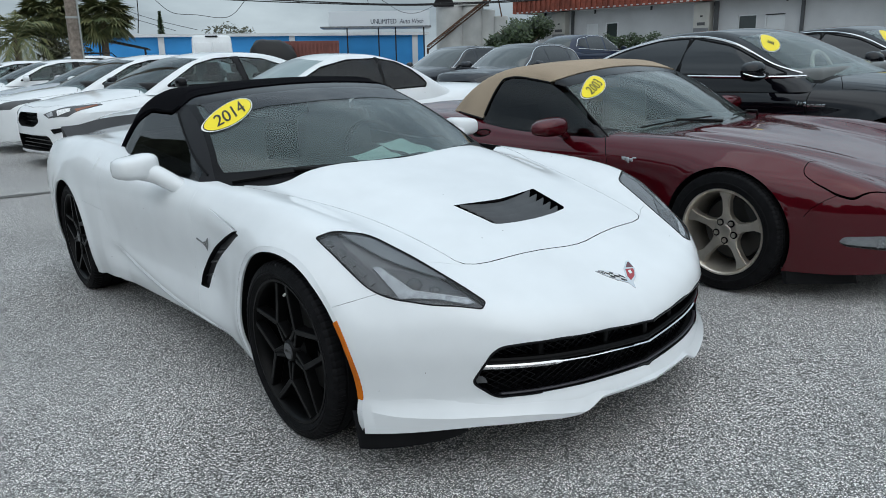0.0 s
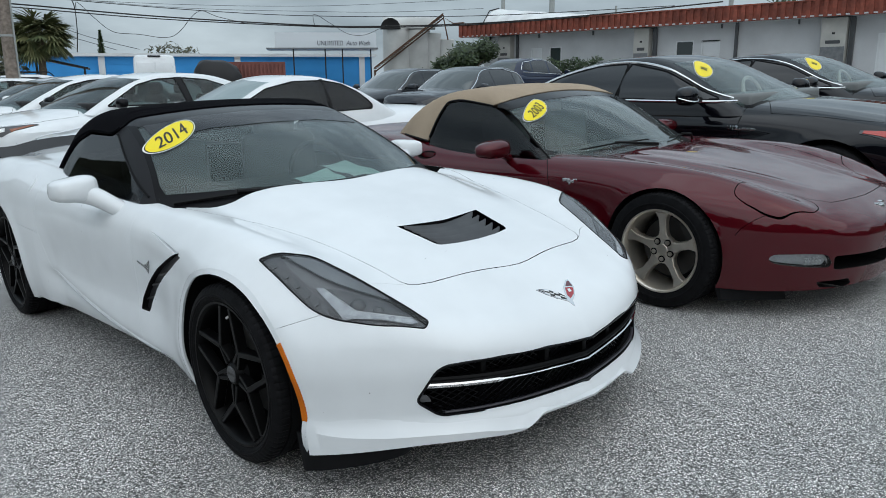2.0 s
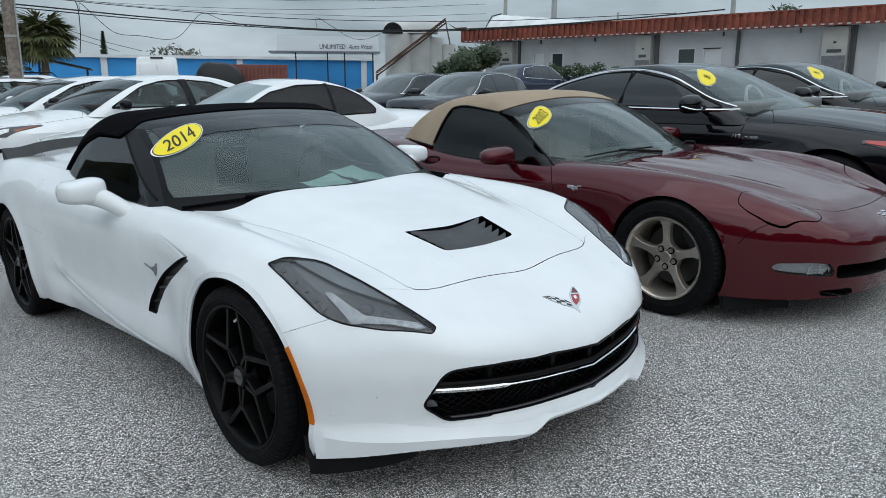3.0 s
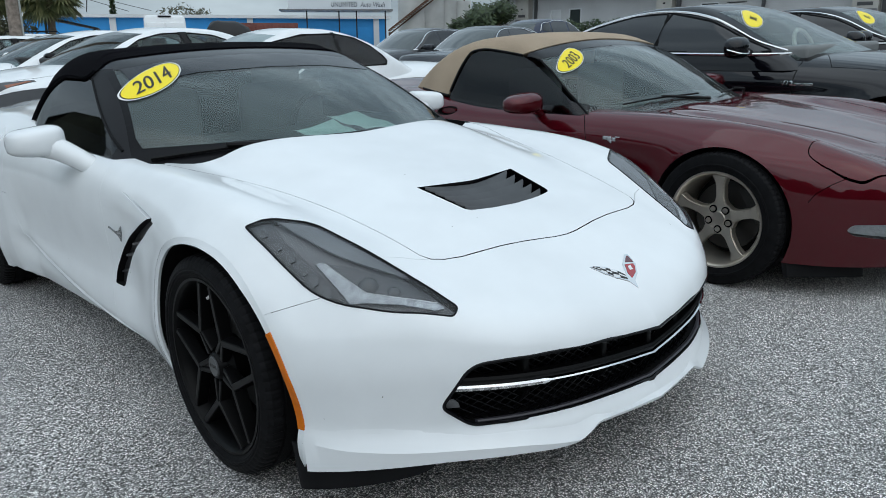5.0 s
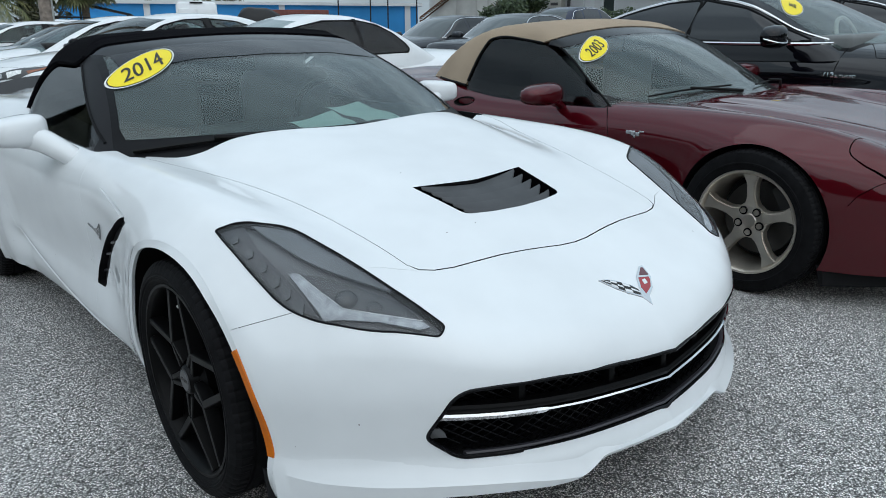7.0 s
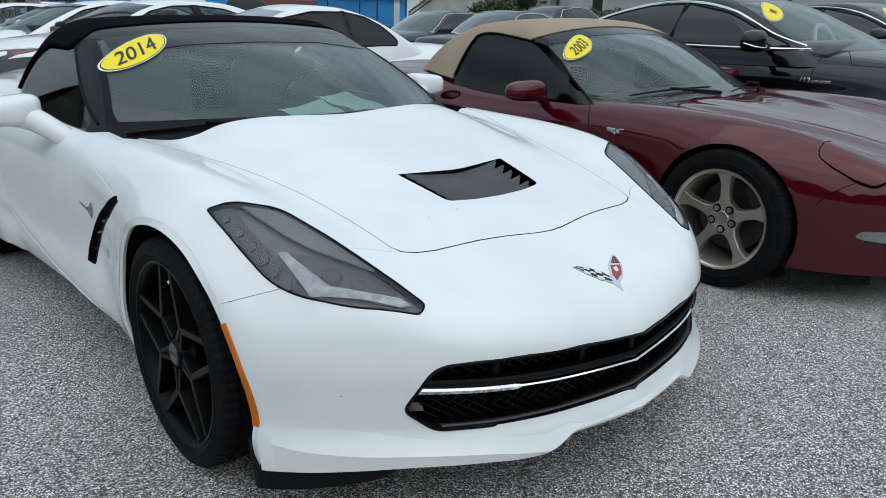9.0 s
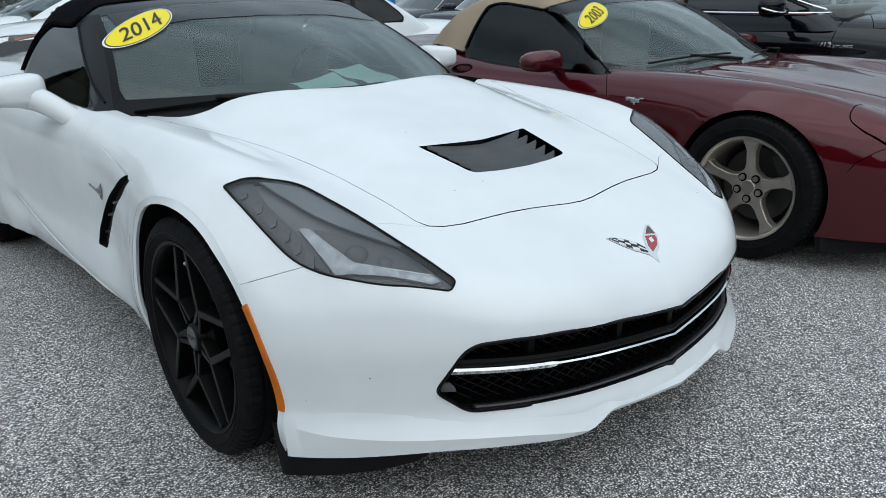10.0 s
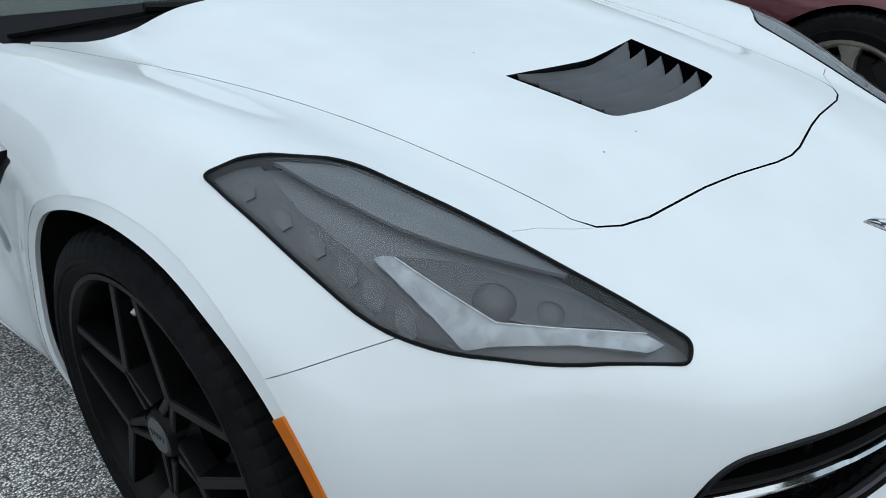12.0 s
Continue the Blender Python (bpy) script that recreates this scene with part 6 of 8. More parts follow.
def spokes_ten(w, rim_r, h, m):
    bm = bmesh.new()
    for i in range(10):
        b2 = box(bmesh.new(), (-h * 0.75, 0.04, -0.014), (-h * 0.45, rim_r - 0.005, 0.014), 0.004)
        bmesh.ops.rotate(b2, verts=b2.verts[:], cent=(0, 0, 0), matrix=Matrix.Rotation(2 * math.pi * i / 10, 3, "X"))
        bm = join(bm, b2)
    lathe(bm, [(-h * 0.78, 0.0), (-h * 0.76, 0.05), (-h * 0.4, 0.07)], 24)
    bmesh.ops.recalc_face_normals(bm, faces=bm.faces[:])
    part("spokes", bm, m, w, smooth=30)


def generic_car(name, label, P, at, paint_mat, rims=spokes_ten, rim_mat=None, glass=None, roof_mat=None, group=""):
    car = thing(name, label, "car", at, group)
    glass = glass or M_window
    whole = solid(rails_body(P), P["spine"][0], P["spine"][1], P["spine"][2], rows=P.get("rows", 90), cols=P.get("cols", 64), cap=P.get("cap", 34), reach=3.2)
    bm = whole.copy()
    cuts = [cyl(y, P["radius"] + 0.005, P["arch"], 0.5 * P["half"] * s, 1.3 * s, 48) for y in (0.0, P["wb"]) for s in (-1, 1)]
    cuts += [ycut(hole, y0, y1) for hole, y0, y1 in P.get("mouths", ())]
    cuts += [xcut(ribbon([Vector(p) for p in line], 0.006), s * (P["half"] * 0.55), s * 1.3) for line in P.get("lines", ()) for s in (-1, 1)]
    bm = carve(bm, join(*cuts))
    hood = P.get("hood")
    if hood:
        out = mirrored(hood)
        piece = carve(whole.copy(), vcut(shrink(out, 0.005), P["low"] + 0.3, 1.6), "INTERSECT")
        bm = carve(bm, vcut(out, P["low"] + 0.28, 1.6))
        part("hood", piece, [paint_mat, M_black_plastic], car)
    part("body", bm, [paint_mat, M_black_plastic], car)
    for hole, y0, y1 in P.get("mouths", ()):
        x0, x1 = min(p[0] for p in hole), max(p[0] for p in hole)
        zz0, zz1 = min(p[1] for p in hole), max(p[1] for p in hole)
        bm = bmesh.new()
        n = max(2, int((zz1 - zz0) / 0.045))
        for k in range(n):
            z = zz0 + (k + 0.5) * (zz1 - zz0) / n
            box(bm, (x0 * 0.97, y1 - 0.10, z - 0.007), (x1 * 0.97, y1 - 0.08, z + 0.007))
        part("grille", bm, M_gloss_black, car)
    cab = solid(rails_cabin(P), P["roof_y"] - 0.5, P["roof_y"] + 0.5, P["sill"] + 0.12, rows=60, cols=64, cap=34)
    ws = P["windshield"]
    if P.get("see_through"):
        shell = skin(cab, boxed((-2, -3, 0), (2, 7, 3)), 0.035)
        shell = carve(shell, ycut(mirrored(ws), P["roof_y"] - 2.0, P["roof_y"]))
        if "rear_window" in P:
            shell = carve(shell, ycut(mirrored(P["rear_window"]), P["roof_y"] + 0.1, P["roof_y"] + 3))
        for s in (-1, 1):
            for win in P["windows"]:
                shell = carve(shell, xcut(rounded(win, P.get("win_round", 0.05)), 0.2 * s, 1.3 * s))
        part("roof", shell, [roof_mat or paint_mat, M_interior], car)
        fit_out(car, P)
    else:
        part("roof", cab.copy(), roof_mat or paint_mat, car)
    part("windshield", skin(cab, ycut(mirrored(ws), P["roof_y"] - 2.0, P["roof_y"]), 0.004, 0.003), glass, car)
    if "rear_window" in P:
        part("rear_window", skin(cab, ycut(mirrored(P["rear_window"]), P["roof_y"] + 0.1, P["roof_y"] + 3), 0.004, 0.003), glass, car)
    for s in (-1, 1):
        edge = P.get("window_trim")
        for win in P["windows"]:
            w = rounded(win, P.get("win_round", 0.05))
            part("side_window", skin(cab, xcut(w, 0.2 * s, 1.3 * s), 0.004, 0.004), P.get("side_glass", glass), car)
            if P.get("see_through"):
                ring = roots(P["cab_f"], [(0, p[0], p[1]) for p in w], (s, 0, 0), 0.1, 1.4)
                part("window_seal", tube(bmesh.new(), ring + [ring[0]], 0.011, 6), M_rubber, car, "black rubber seal round the glass", smooth=50)
        if P.get("pillar"):
            part("pillar_trim", skin(cab, xcut(P["pillar"], 0.2 * s, 1.3 * s), 0.004, 0.004), M_gloss_black, car, "gloss black trim between the door windows")
        if edge:
            for line in edge:
                pts = curve_points([Vector((p[0], p[1], 0)) for p in line], 8)
                path = [q + Vector((s * 0.006, 0, 0)) for q in roots(P["cab_f"], [(0, p.x, p.y) for p in pts], (s, 0, 0), 0.1, 1.4)]
                part("window_trim", tube(bmesh.new(), path, 0.011, 6), M_chrome, car, smooth=40)
        for lamp, way, m in P.get("lamps", ()):
            pts = [(s * p[0], p[1], p[2]) for p in lamp]
            d = (s * way[0], way[1], way[2])
            part("headlight", skin(whole, prism(pts, d, -0.30, 0.30), 0.012, 0.004), m, car)
        for bit, way, m, lift in P.get("lamp_bits", ()):
            pts = [(s * p[0], p[1], p[2]) for p in bit]
            part("lamp_insert", skin(whole, prism(pts, (s * way[0], way[1], way[2]), -0.30, 0.30), 0.006, lift), m, car)
        mx, my, mz = P["mirror"]
        mb = mirror_shape(s, P.get("mirror_size", (0.10, 0.08, 0.07)))
        bmesh.ops.translate(mb, verts=mb.verts[:], vec=(s * mx, my, mz))
        mir = part("door_mirror", mb, P.get("mirror_mat", paint_mat), car, smooth=50)
        if "mirror_trim" in P:
            sz = P["mirror_size"]
            c = Vector((s * (mx + 0.10 + sz[0]), my - 0.02, mz + 0.03))
            arc = [c + Vector((s * sz[0] * 1.02 * math.cos(q), -sz[1] * 1.0 * abs(math.sin(q)) ** 0.8, -0.012 - 0.03 * math.sin(q))) for q in (math.pi * i / 10 for i in range(11))]
            part("trim", tube(bmesh.new(), arc, 0.007, 6), M_chrome, mir, smooth=50)
        part("mirror_foot", tube(bmesh.new(), [(s * (mx - 0.05), my, mz - 0.01), (s * (mx + 0.13), my - 0.01, mz + 0.02)], 0.025, 8), M_black_plastic, mir)
    hw = P["half"]
    for x, y, s in ((-1, 0, -1), (1, 0, 1), (-1, P["wb"], -1), (1, P["wb"], 1)):
        wheel(car, x * (hw - P.get("track_in", 0.12)), y, P["radius"], P.get("tyre_w", 0.22), P["radius"] * P.get("rim_k", 0.72), rims, M_rubber, rim_mat or M_rim_silver, side=s)
    whole.free()
    cab.free()
    return car


def fit_out(car, P):
    """What shows through the windows: a dark floor, dash, wheel, seats with headrests, mirror."""
    y0, z0, trim = P["dash_y"], P["belt"], P.get("trim_mat", M_interior)
    part("cabin_floor", box(bmesh.new(), (-0.72, y0 + 0.1, z0 - 0.14), (0.72, y0 + 2.0, z0 - 0.02), 0.02), M_interior, car)
    part("dashboard", box(bmesh.new(), (-0.70, y0 - 0.05, z0 - 0.10), (0.70, y0 + 0.30, z0 + 0.035), 0.03), P.get("dash_mat", M_interior), car, smooth=50)
    ring = [Vector((0.37 + 0.18 * math.cos(q), y0 + 0.42 + 0.07 * math.sin(q), z0 - 0.02 + 0.17 * math.sin(q))) for q in (2 * math.pi * i / 24 for i in range(25))]
    part("steering_wheel", tube(bmesh.new(), ring, 0.017, 8), trim, car, smooth=50)
    for y in P.get("seats", (1.62, 2.50)):
        for x in (-0.38, 0.38):
            seat = new("seat")
            seat.parent = car
            part("backrest", box(bmesh.new(), (x - 0.24, y - 0.05, z0 - 0.10), (x + 0.24, y + 0.08, z0 + 0.13), 0.05), trim, seat, smooth=60)
            part("headrest", box(bmesh.new(), (x - 0.14, y - 0.02, z0 + 0.13), (x + 0.14, y + 0.08, z0 + 0.30), 0.045), trim, seat, smooth=60)
    part("rear_view_mirror", box(bmesh.new(), (-0.12, y0 + 0.62, z0 + 0.24), (0.12, y0 + 0.66, z0 + 0.31), 0.015), M_black_plastic, car)


M_window = mat("window_glass", (0.035, 0.045, 0.045), rough=0.04, coat=0.6)
M_window_dark = mat("dark_window_glass", (0.008, 0.009, 0.011), rough=0.05, coat=0.4)
SECTION = [(0.0, -0.12), (0.2, -0.05), (0.35, -0.01), (0.55, 0.0), (0.75, -0.015), (0.95, -0.06), (1.15, -0.14)]
SEDAN = dict(wb=2.70, half=0.90, radius=0.32, arch=0.36, low=0.17, spine=(0.0, 2.7, 0.5),
    z0=[(-0.95, 0.66), (-0.8, 0.76), (-0.4, 0.86), (0.2, 0.95), (0.6, 1.0), (2.9, 1.02), (3.3, 1.04), (3.75, 1.02)], crown=0.07, edge=0.05,
    w=[(-1.0, 0.78), (-0.6, 0.87), (0.0, 0.90), (1.4, 0.905), (2.7, 0.90), (3.3, 0.86), (3.8, 0.78)], section=SECTION, crease=[(-0.5, 0.70), (3.6, 0.80)],
    plan=[(0.0, -0.90), (0.3, -0.885), (0.55, -0.82), (0.72, -0.70), (0.84, -0.50), (0.92, -0.20)], face=[(0.15, 0.02), (0.35, 0.0), (0.55, 0.0), (0.75, 0.05), (0.9, 0.15)],
    tail=[(0.0, 3.74), (0.6, 3.70), (0.8, 3.55), (0.92, 3.2)], back=[(0.2, 0.12), (0.6, 0.0), (1.0, 0.06)],
    mouths=[(rounded([(-0.30, 0.70), (0.30, 0.70), (0.36, 0.58), (0.22, 0.52), (-0.22, 0.52), (-0.36, 0.58)], 0.04), -1.3, -0.72), (rounded([(-0.52, 0.42), (0.52, 0.42), (0.6, 0.22), (-0.6, 0.22)], 0.06), -1.3, -0.68)],
    hood=[(0.0, -0.80), (0.4, -0.76), (0.66, -0.60), (0.74, -0.2), (0.76, 0.3), (0.5, 0.42), (0.0, 0.34)],
    lines=[[(0.55, 0.30), (0.52, 0.95)], [(1.90, 0.30), (1.90, 0.98)]], see_through=True, pillar=[(1.86, 0.99), (1.82, 1.372), (1.955, 1.376), (1.985, 0.99)], dash_y=0.50, belt=1.0,
    roof_y=1.75, sill=0.86, bow=0.30, roof=[(-0.2, 0.73), (0.32, 0.99), (0.70, 1.17), (1.10, 1.335), (1.6, 1.435), (2.1, 1.445), (2.6, 1.405), (3.0, 1.295), (3.4, 1.10), (3.8, 0.88)],
    glass_w=[(0.8, 0.86), (1.0, 0.81), (1.2, 0.70), (1.4, 0.56), (1.5, 0.50)], glass_y=[(0.4, 0.0), (2.4, 0.0), (3.0, -0.08), (3.5, -0.25)],
    windshield=[(0.0, 0.90), (0.74, 0.90), (0.56, 1.345), (0.0, 1.375)], rear_window=[(0.0, 1.08), (0.60, 1.06), (0.48, 1.33), (0.0, 1.35)],
    windows=[[(0.66, 0.985), (1.20, 1.265), (1.55, 1.345), (1.84, 1.36), (1.88, 1.0)], [(1.97, 1.0), (1.94, 1.365), (2.35, 1.335), (2.75, 1.22), (2.90, 1.06)]],
    lamps=[([(0.46, -0.85, 0.69), (0.62, -0.80, 0.755), (0.79, -0.28, 0.815), (0.81, -0.25, 0.795), (0.75, -0.66, 0.66), (0.55, -0.82, 0.64)], (0.55, -0.75, 0.35), M_lamp_dark)],
    mirror=(0.84, 0.78, 1.0))
SEDAN["cab_f"] = rails_cabin(SEDAN)

LUXURY = dict(SEDAN, pillar=None, wb=2.945, half=0.95, radius=0.345, arch=0.385, low=0.16, spine=(0.0, 2.9, 0.52), rows=130, cols=90, cap=50,
    z0=[(-0.95, 0.66), (-0.75, 0.78), (-0.4, 0.86), (0.1, 0.945), (0.6, 1.0), (3.0, 1.02), (3.6, 1.03), (4.1, 0.98)], crown=0.055, edge=0.06,
    w=[(-1.0, 0.80), (-0.6, 0.91), (0.0, 0.95), (1.4, 0.935), (2.9, 0.95), (3.5, 0.90), (4.1, 0.80)], crease=[(-0.3, 0.86), (0.5, 0.84), (1.6, 0.78), (3.6, 0.72)],
    tail=[(0.0, 4.06), (0.6, 4.02), (0.8, 3.9), (0.95, 3.5)], back=[(0.2, 0.12), (0.6, 0.0), (1.0, 0.1)],
    hood=[(0.0, -0.78), (0.4, -0.72), (0.66, -0.50), (0.76, -0.1), (0.80, 0.45), (0.5, 0.60), (0.0, 0.52)],
    lines=[[(0.64, 0.30), (0.66, 0.98)], [(2.02, 0.30), (2.04, 1.02)]],
    roof_y=1.75, sill=0.88, bow=0.28, roof=[(0.0, 0.74), (0.55, 1.0), (0.9, 1.16), (1.25, 1.315), (1.7, 1.405), (2.1, 1.395), (2.6, 1.30), (3.1, 1.15), (3.6, 0.98), (4.0, 0.80)],
    glass_w=[(0.8, 0.90), (1.0, 0.845), (1.2, 0.735), (1.38, 0.58), (1.5, 0.50)],
    windshield=[(0.0, 0.90), (0.78, 0.90), (0.57, 1.325), (0.0, 1.355)],
    windows=[[(0.86, 1.02), (1.10, 1.12), (1.40, 1.255), (1.75, 1.325), (1.80, 1.335), (1.82, 1.04)], [(1.84, 1.04), (1.82, 1.335), (2.15, 1.325), (2.55, 1.235), (2.85, 1.10)]],
    side_glass=M_window_dark,
    lamps=[([(0.50, -0.86, 0.68), (0.66, -0.80, 0.76), (0.88, -0.25, 0.815), (0.89, -0.23, 0.785), (0.82, -0.60, 0.66), (0.6, -0.83, 0.62)], (0.6, -0.7, 0.35), M_lamp_dark)],
    # the lighter grey dash stands in for sky reflected in the windshield
    mirror=(0.88, 1.02, 1.03), mirror_size=(0.115, 0.085, 0.075), mirror_trim=True, tyre_w=0.245, dash_y=0.70, belt=1.02, trim_mat=M_cream, dash_mat=M_interior_grey, seats=(1.80,),
    lamp_bits=[([(0.82, -0.40, 0.79), (0.875, -0.27, 0.808), (0.885, -0.25, 0.785), (0.84, -0.44, 0.73)], (0.6, -0.7, 0.35), M_tail_red, 0.008), ([(0.60, -0.78, 0.735), (0.78, -0.52, 0.775), (0.79, -0.55, 0.755), (0.62, -0.80, 0.70)], (0.6, -0.7, 0.35), M_chrome, 0.008), ([(0.60, -0.80, 0.66), (0.70, -0.68, 0.68), (0.69, -0.70, 0.655), (0.62, -0.80, 0.64)], (0.6, -0.7, 0.35), M_lamp_white, 0.008)])
LUXURY["cab_f"] = rails_cabin(LUXURY)
LUXURY["window_trim"] = [[(0.72, 0.995), (1.00, 1.095), (1.38, 1.27), (1.75, 1.345), (2.15, 1.338), (2.58, 1.245), (2.92, 1.09)], [(0.70, 1.0), (1.3, 1.012), (1.9, 1.03)]]
black_coupe = generic_car("coupe", "glossy black luxury coupe with chrome window trim", LUXURY, TILT @ pose(4.65, -0.20, 0), M_black_paint, rims=spokes_ten, glass=M_glass)
cab = solid(rails_cabin(LUXURY), 1.25, 2.25, 1.0, rows=60, cols=64, cap=34)
year_sticker(black_coupe, cab, LUXURY["cab_f"], "2015", -0.445, 1.262, (0.165, 0.064), (-0.012, 0.034), 0.3, 1.6, wide=0.95, size=0.95)
cab.free()
# chrome lettering on the fender
for word, size, y0, z0 in (("V12", 0.042, 0.690, 0.808), ("BITURBO", 0.024, 0.575, 0.799)):
    flat = text_mesh(word, size)
    wide = 1.35
    body_f = rails_body(LUXURY)
    on = roots(body_f, [(0, y0 - v.co.x * wide, z0 + v.co.y) for v in flat.verts], (-1, 0, 0), 0.4, 1.3)
    for v, p in zip(flat.verts, on):
        v.co = p + Vector((-0.009, 0, 0))
    bmesh.ops.solidify(flat, geom=flat.faces[:], thickness=0.003)
    part("fender_lettering", flat, M_chrome, black_coupe, "small chrome lettering reading " + word)
black_coupe_b = copy_thing(black_coupe, TILT @ pose(7.45, -0.05, 0))
tagged(black_coupe_b, "black luxury coupe parked beside another black coupe", "car")

COUPE = dict(SEDAN, pillar=[(2.052, 0.99), (2.040, 1.350), (2.085, 1.350), (2.098, 0.99)], win_round=0.014, roof=[(0.0, 0.72), (0.5, 0.97), (0.9, 1.15), (1.3, 1.325), (1.7, 1.405), (2.1, 1.39), (2.5, 1.28), (2.85, 1.11), (3.1, 0.98), (3.8, 0.8)],
    tail=[(0.0, 3.92), (0.6, 3.88), (0.8, 3.72), (0.92, 3.3)], dash_y=0.68, seats=(1.75, 2.35), lines=[[(0.72, 0.30), (0.70, 0.95)], [(2.06, 0.30), (2.06, 0.98)]],
    hood=[(0.0, -0.80), (0.4, -0.76), (0.66, -0.60), (0.74, -0.2), (0.76, 0.5), (0.5, 0.62), (0.0, 0.56)], mirror=(0.84, 0.95, 1.0),
    windshield=[(0.0, 0.88), (0.74, 0.88), (0.56, 1.32), (0.0, 1.35)], glass_w=[(0.8, 0.86), (1.0, 0.80), (1.2, 0.69), (1.38, 0.55), (1.46, 0.48)],
    windows=[[(0.84, 0.985), (1.36, 1.25), (1.70, 1.325), (2.055, 1.335), (2.068, 1.0)], [(2.084, 1.0), (2.071, 1.335), (2.3, 1.295), (2.46, 1.21), (2.58, 1.11), (2.62, 1.06), (2.60, 1.02)]], side_glass=M_glass_dark)
COUPE["cab_f"] = rails_cabin(COUPE)
SUV = dict(SEDAN, pillar=None, see_through=False, half=0.93, radius=0.36, arch=0.41, low=0.22, spine=(0.0, 2.7, 0.6),
    z0=[(-0.95, 0.82), (-0.8, 0.95), (-0.4, 1.04), (0.2, 1.10), (0.6, 1.14), (2.9, 1.16), (3.6, 1.16)],
    tail=[(0.0, 3.60), (0.6, 3.56), (0.8, 3.45), (0.92, 3.2)],
    section=[(0.0, -0.12), (0.2, -0.05), (0.4, -0.01), (0.65, 0.0), (0.9, -0.015), (1.1, -0.05), (1.3, -0.14)], crease=[(-0.5, 0.85), (3.6, 0.92)],
    face=[(0.15, 0.02), (0.35, 0.0), (0.7, 0.0), (0.9, 0.05), (1.1, 0.15)],
    mouths=[(rounded([(-0.42, 0.82), (0.42, 0.82), (0.46, 0.62), (-0.46, 0.62)], 0.05), -1.3, -0.72), (rounded([(-0.52, 0.48), (0.52, 0.48), (0.6, 0.28), (-0.6, 0.28)], 0.06), -1.3, -0.68)],
    lines=[[(0.62, 0.35), (0.60, 1.1)], [(1.62, 0.35), (1.62, 1.12)]],
    roof_y=1.9, sill=1.0, bow=0.28, roof=[(0.0, 0.86), (0.5, 1.12), (0.9, 1.36), (1.25, 1.54), (1.6, 1.635), (2.2, 1.65), (2.9, 1.60), (3.3, 1.45), (3.55, 1.2), (3.8, 0.9)],
    glass_w=[(0.9, 0.89), (1.1, 0.85), (1.4, 0.72), (1.6, 0.60), (1.7, 0.54)], glass_y=[(0.4, 0.0), (2.4, 0.0), (3.2, -0.06), (3.6, -0.2)],
    windshield=[(0.0, 1.04), (0.77, 1.04), (0.60, 1.55), (0.0, 1.58)], rear_window=[(0.0, 1.2), (0.6, 1.2), (0.5, 1.5), (0.0, 1.52)],
    windows=[[(0.80, 1.12), (1.32, 1.46), (1.62, 1.54), (1.66, 1.14)], [(1.74, 1.14), (1.71, 1.55), (2.35, 1.56), (2.62, 1.50), (2.66, 1.16)], [(2.72, 1.18), (2.70, 1.50), (3.0, 1.46), (3.18, 1.26)]],
    lamps=[([(0.50, -0.84, 0.86), (0.66, -0.78, 0.92), (0.82, -0.36, 0.96), (0.84, -0.34, 0.92), (0.76, -0.62, 0.82), (0.58, -0.80, 0.80)], (0.55, -0.75, 0.35), M_lamp_dark)],
    mirror=(0.86, 0.92, 1.14), side_glass=M_window_dark)
SUV["cab_f"] = rails_cabin(SUV)
SUV["window_trim"] = [[(0.72, 1.10), (1.0, 1.28), (1.32, 1.49), (1.66, 1.575), (2.35, 1.59), (2.68, 1.53), (3.05, 1.48), (3.25, 1.24)], [(0.70, 1.10), (1.6, 1.115), (3.2, 1.17)]]


def parked(x, y, turn):
    return pose(x, y, lot(x, y), 0, 0, turn)


COMPACT = dict(SEDAN, mirror_mat=M_gloss_black, lamp_bits=[([(0.74, -0.55, 0.735), (0.785, -0.33, 0.80), (0.80, -0.30, 0.79), (0.765, -0.53, 0.70)], (0.55, -0.75, 0.35), M_lamp_amber_dark, 0.008),
    ([(0.52, -0.84, 0.70), (0.60, -0.81, 0.735), (0.62, -0.80, 0.68), (0.55, -0.83, 0.655)], (0.55, -0.75, 0.35), M_lamp_white, 0.008),
    ([(0.65, -0.77, 0.745), (0.73, -0.62, 0.765), (0.745, -0.62, 0.72), (0.67, -0.76, 0.675)], (0.55, -0.75, 0.35), M_lamp_bright, 0.008),
    ([(0.56, -0.82, 0.50), (0.80, -0.55, 0.535), (0.80, -0.55, 0.50), (0.60, -0.80, 0.445)], (0.55, -0.75, 0.1), M_gloss_black, 0.004)])
generic_car("sedan", "white compact sedan with a black mesh grille", COMPACT, parked(0.92, 8.93, -82), M_white, glass=M_glass_clear)
white_b = generic_car("sedan", "white sedan parked nose out beside other white cars", dict(SEDAN, mouths=[(rounded([(-0.40, 0.66), (0.40, 0.66), (0.50, 0.34), (-0.50, 0.34)], 0.06), -1.3, -0.70)]), parked(0.80, 11.35, -88), M_white, glass=M_glass_clear, group="row of white sedans")
silver = generic_car("sedan", "silver sedan parked in the row of white cars", SEDAN, parked(1.35, 14.6, -86), M_silver, glass=M_glass_clear)
for x, y in ((0.8, 17.4), (0.4, 20.2), (1.2, 23.1)):
    tagged(copy_thing(white_b, parked(x, y, -90)), "white sedan in the far part of the row", "car", "row of white sedans")
coupe = generic_car("hardtop_coupe", "white two-door hardtop with dark side glass", COUPE, parked(0.98, 5.87, -97), M_white, glass=M_glass_clear)
suv = generic_car("suv", "dark grey crossover with chrome window trim", SUV, parked(9.94, 11.01, -80), M_grey_paint)
tagged(copy_thing(suv, parked(10.0, 13.7, -85)), "dark grey crossover behind another one", "car")
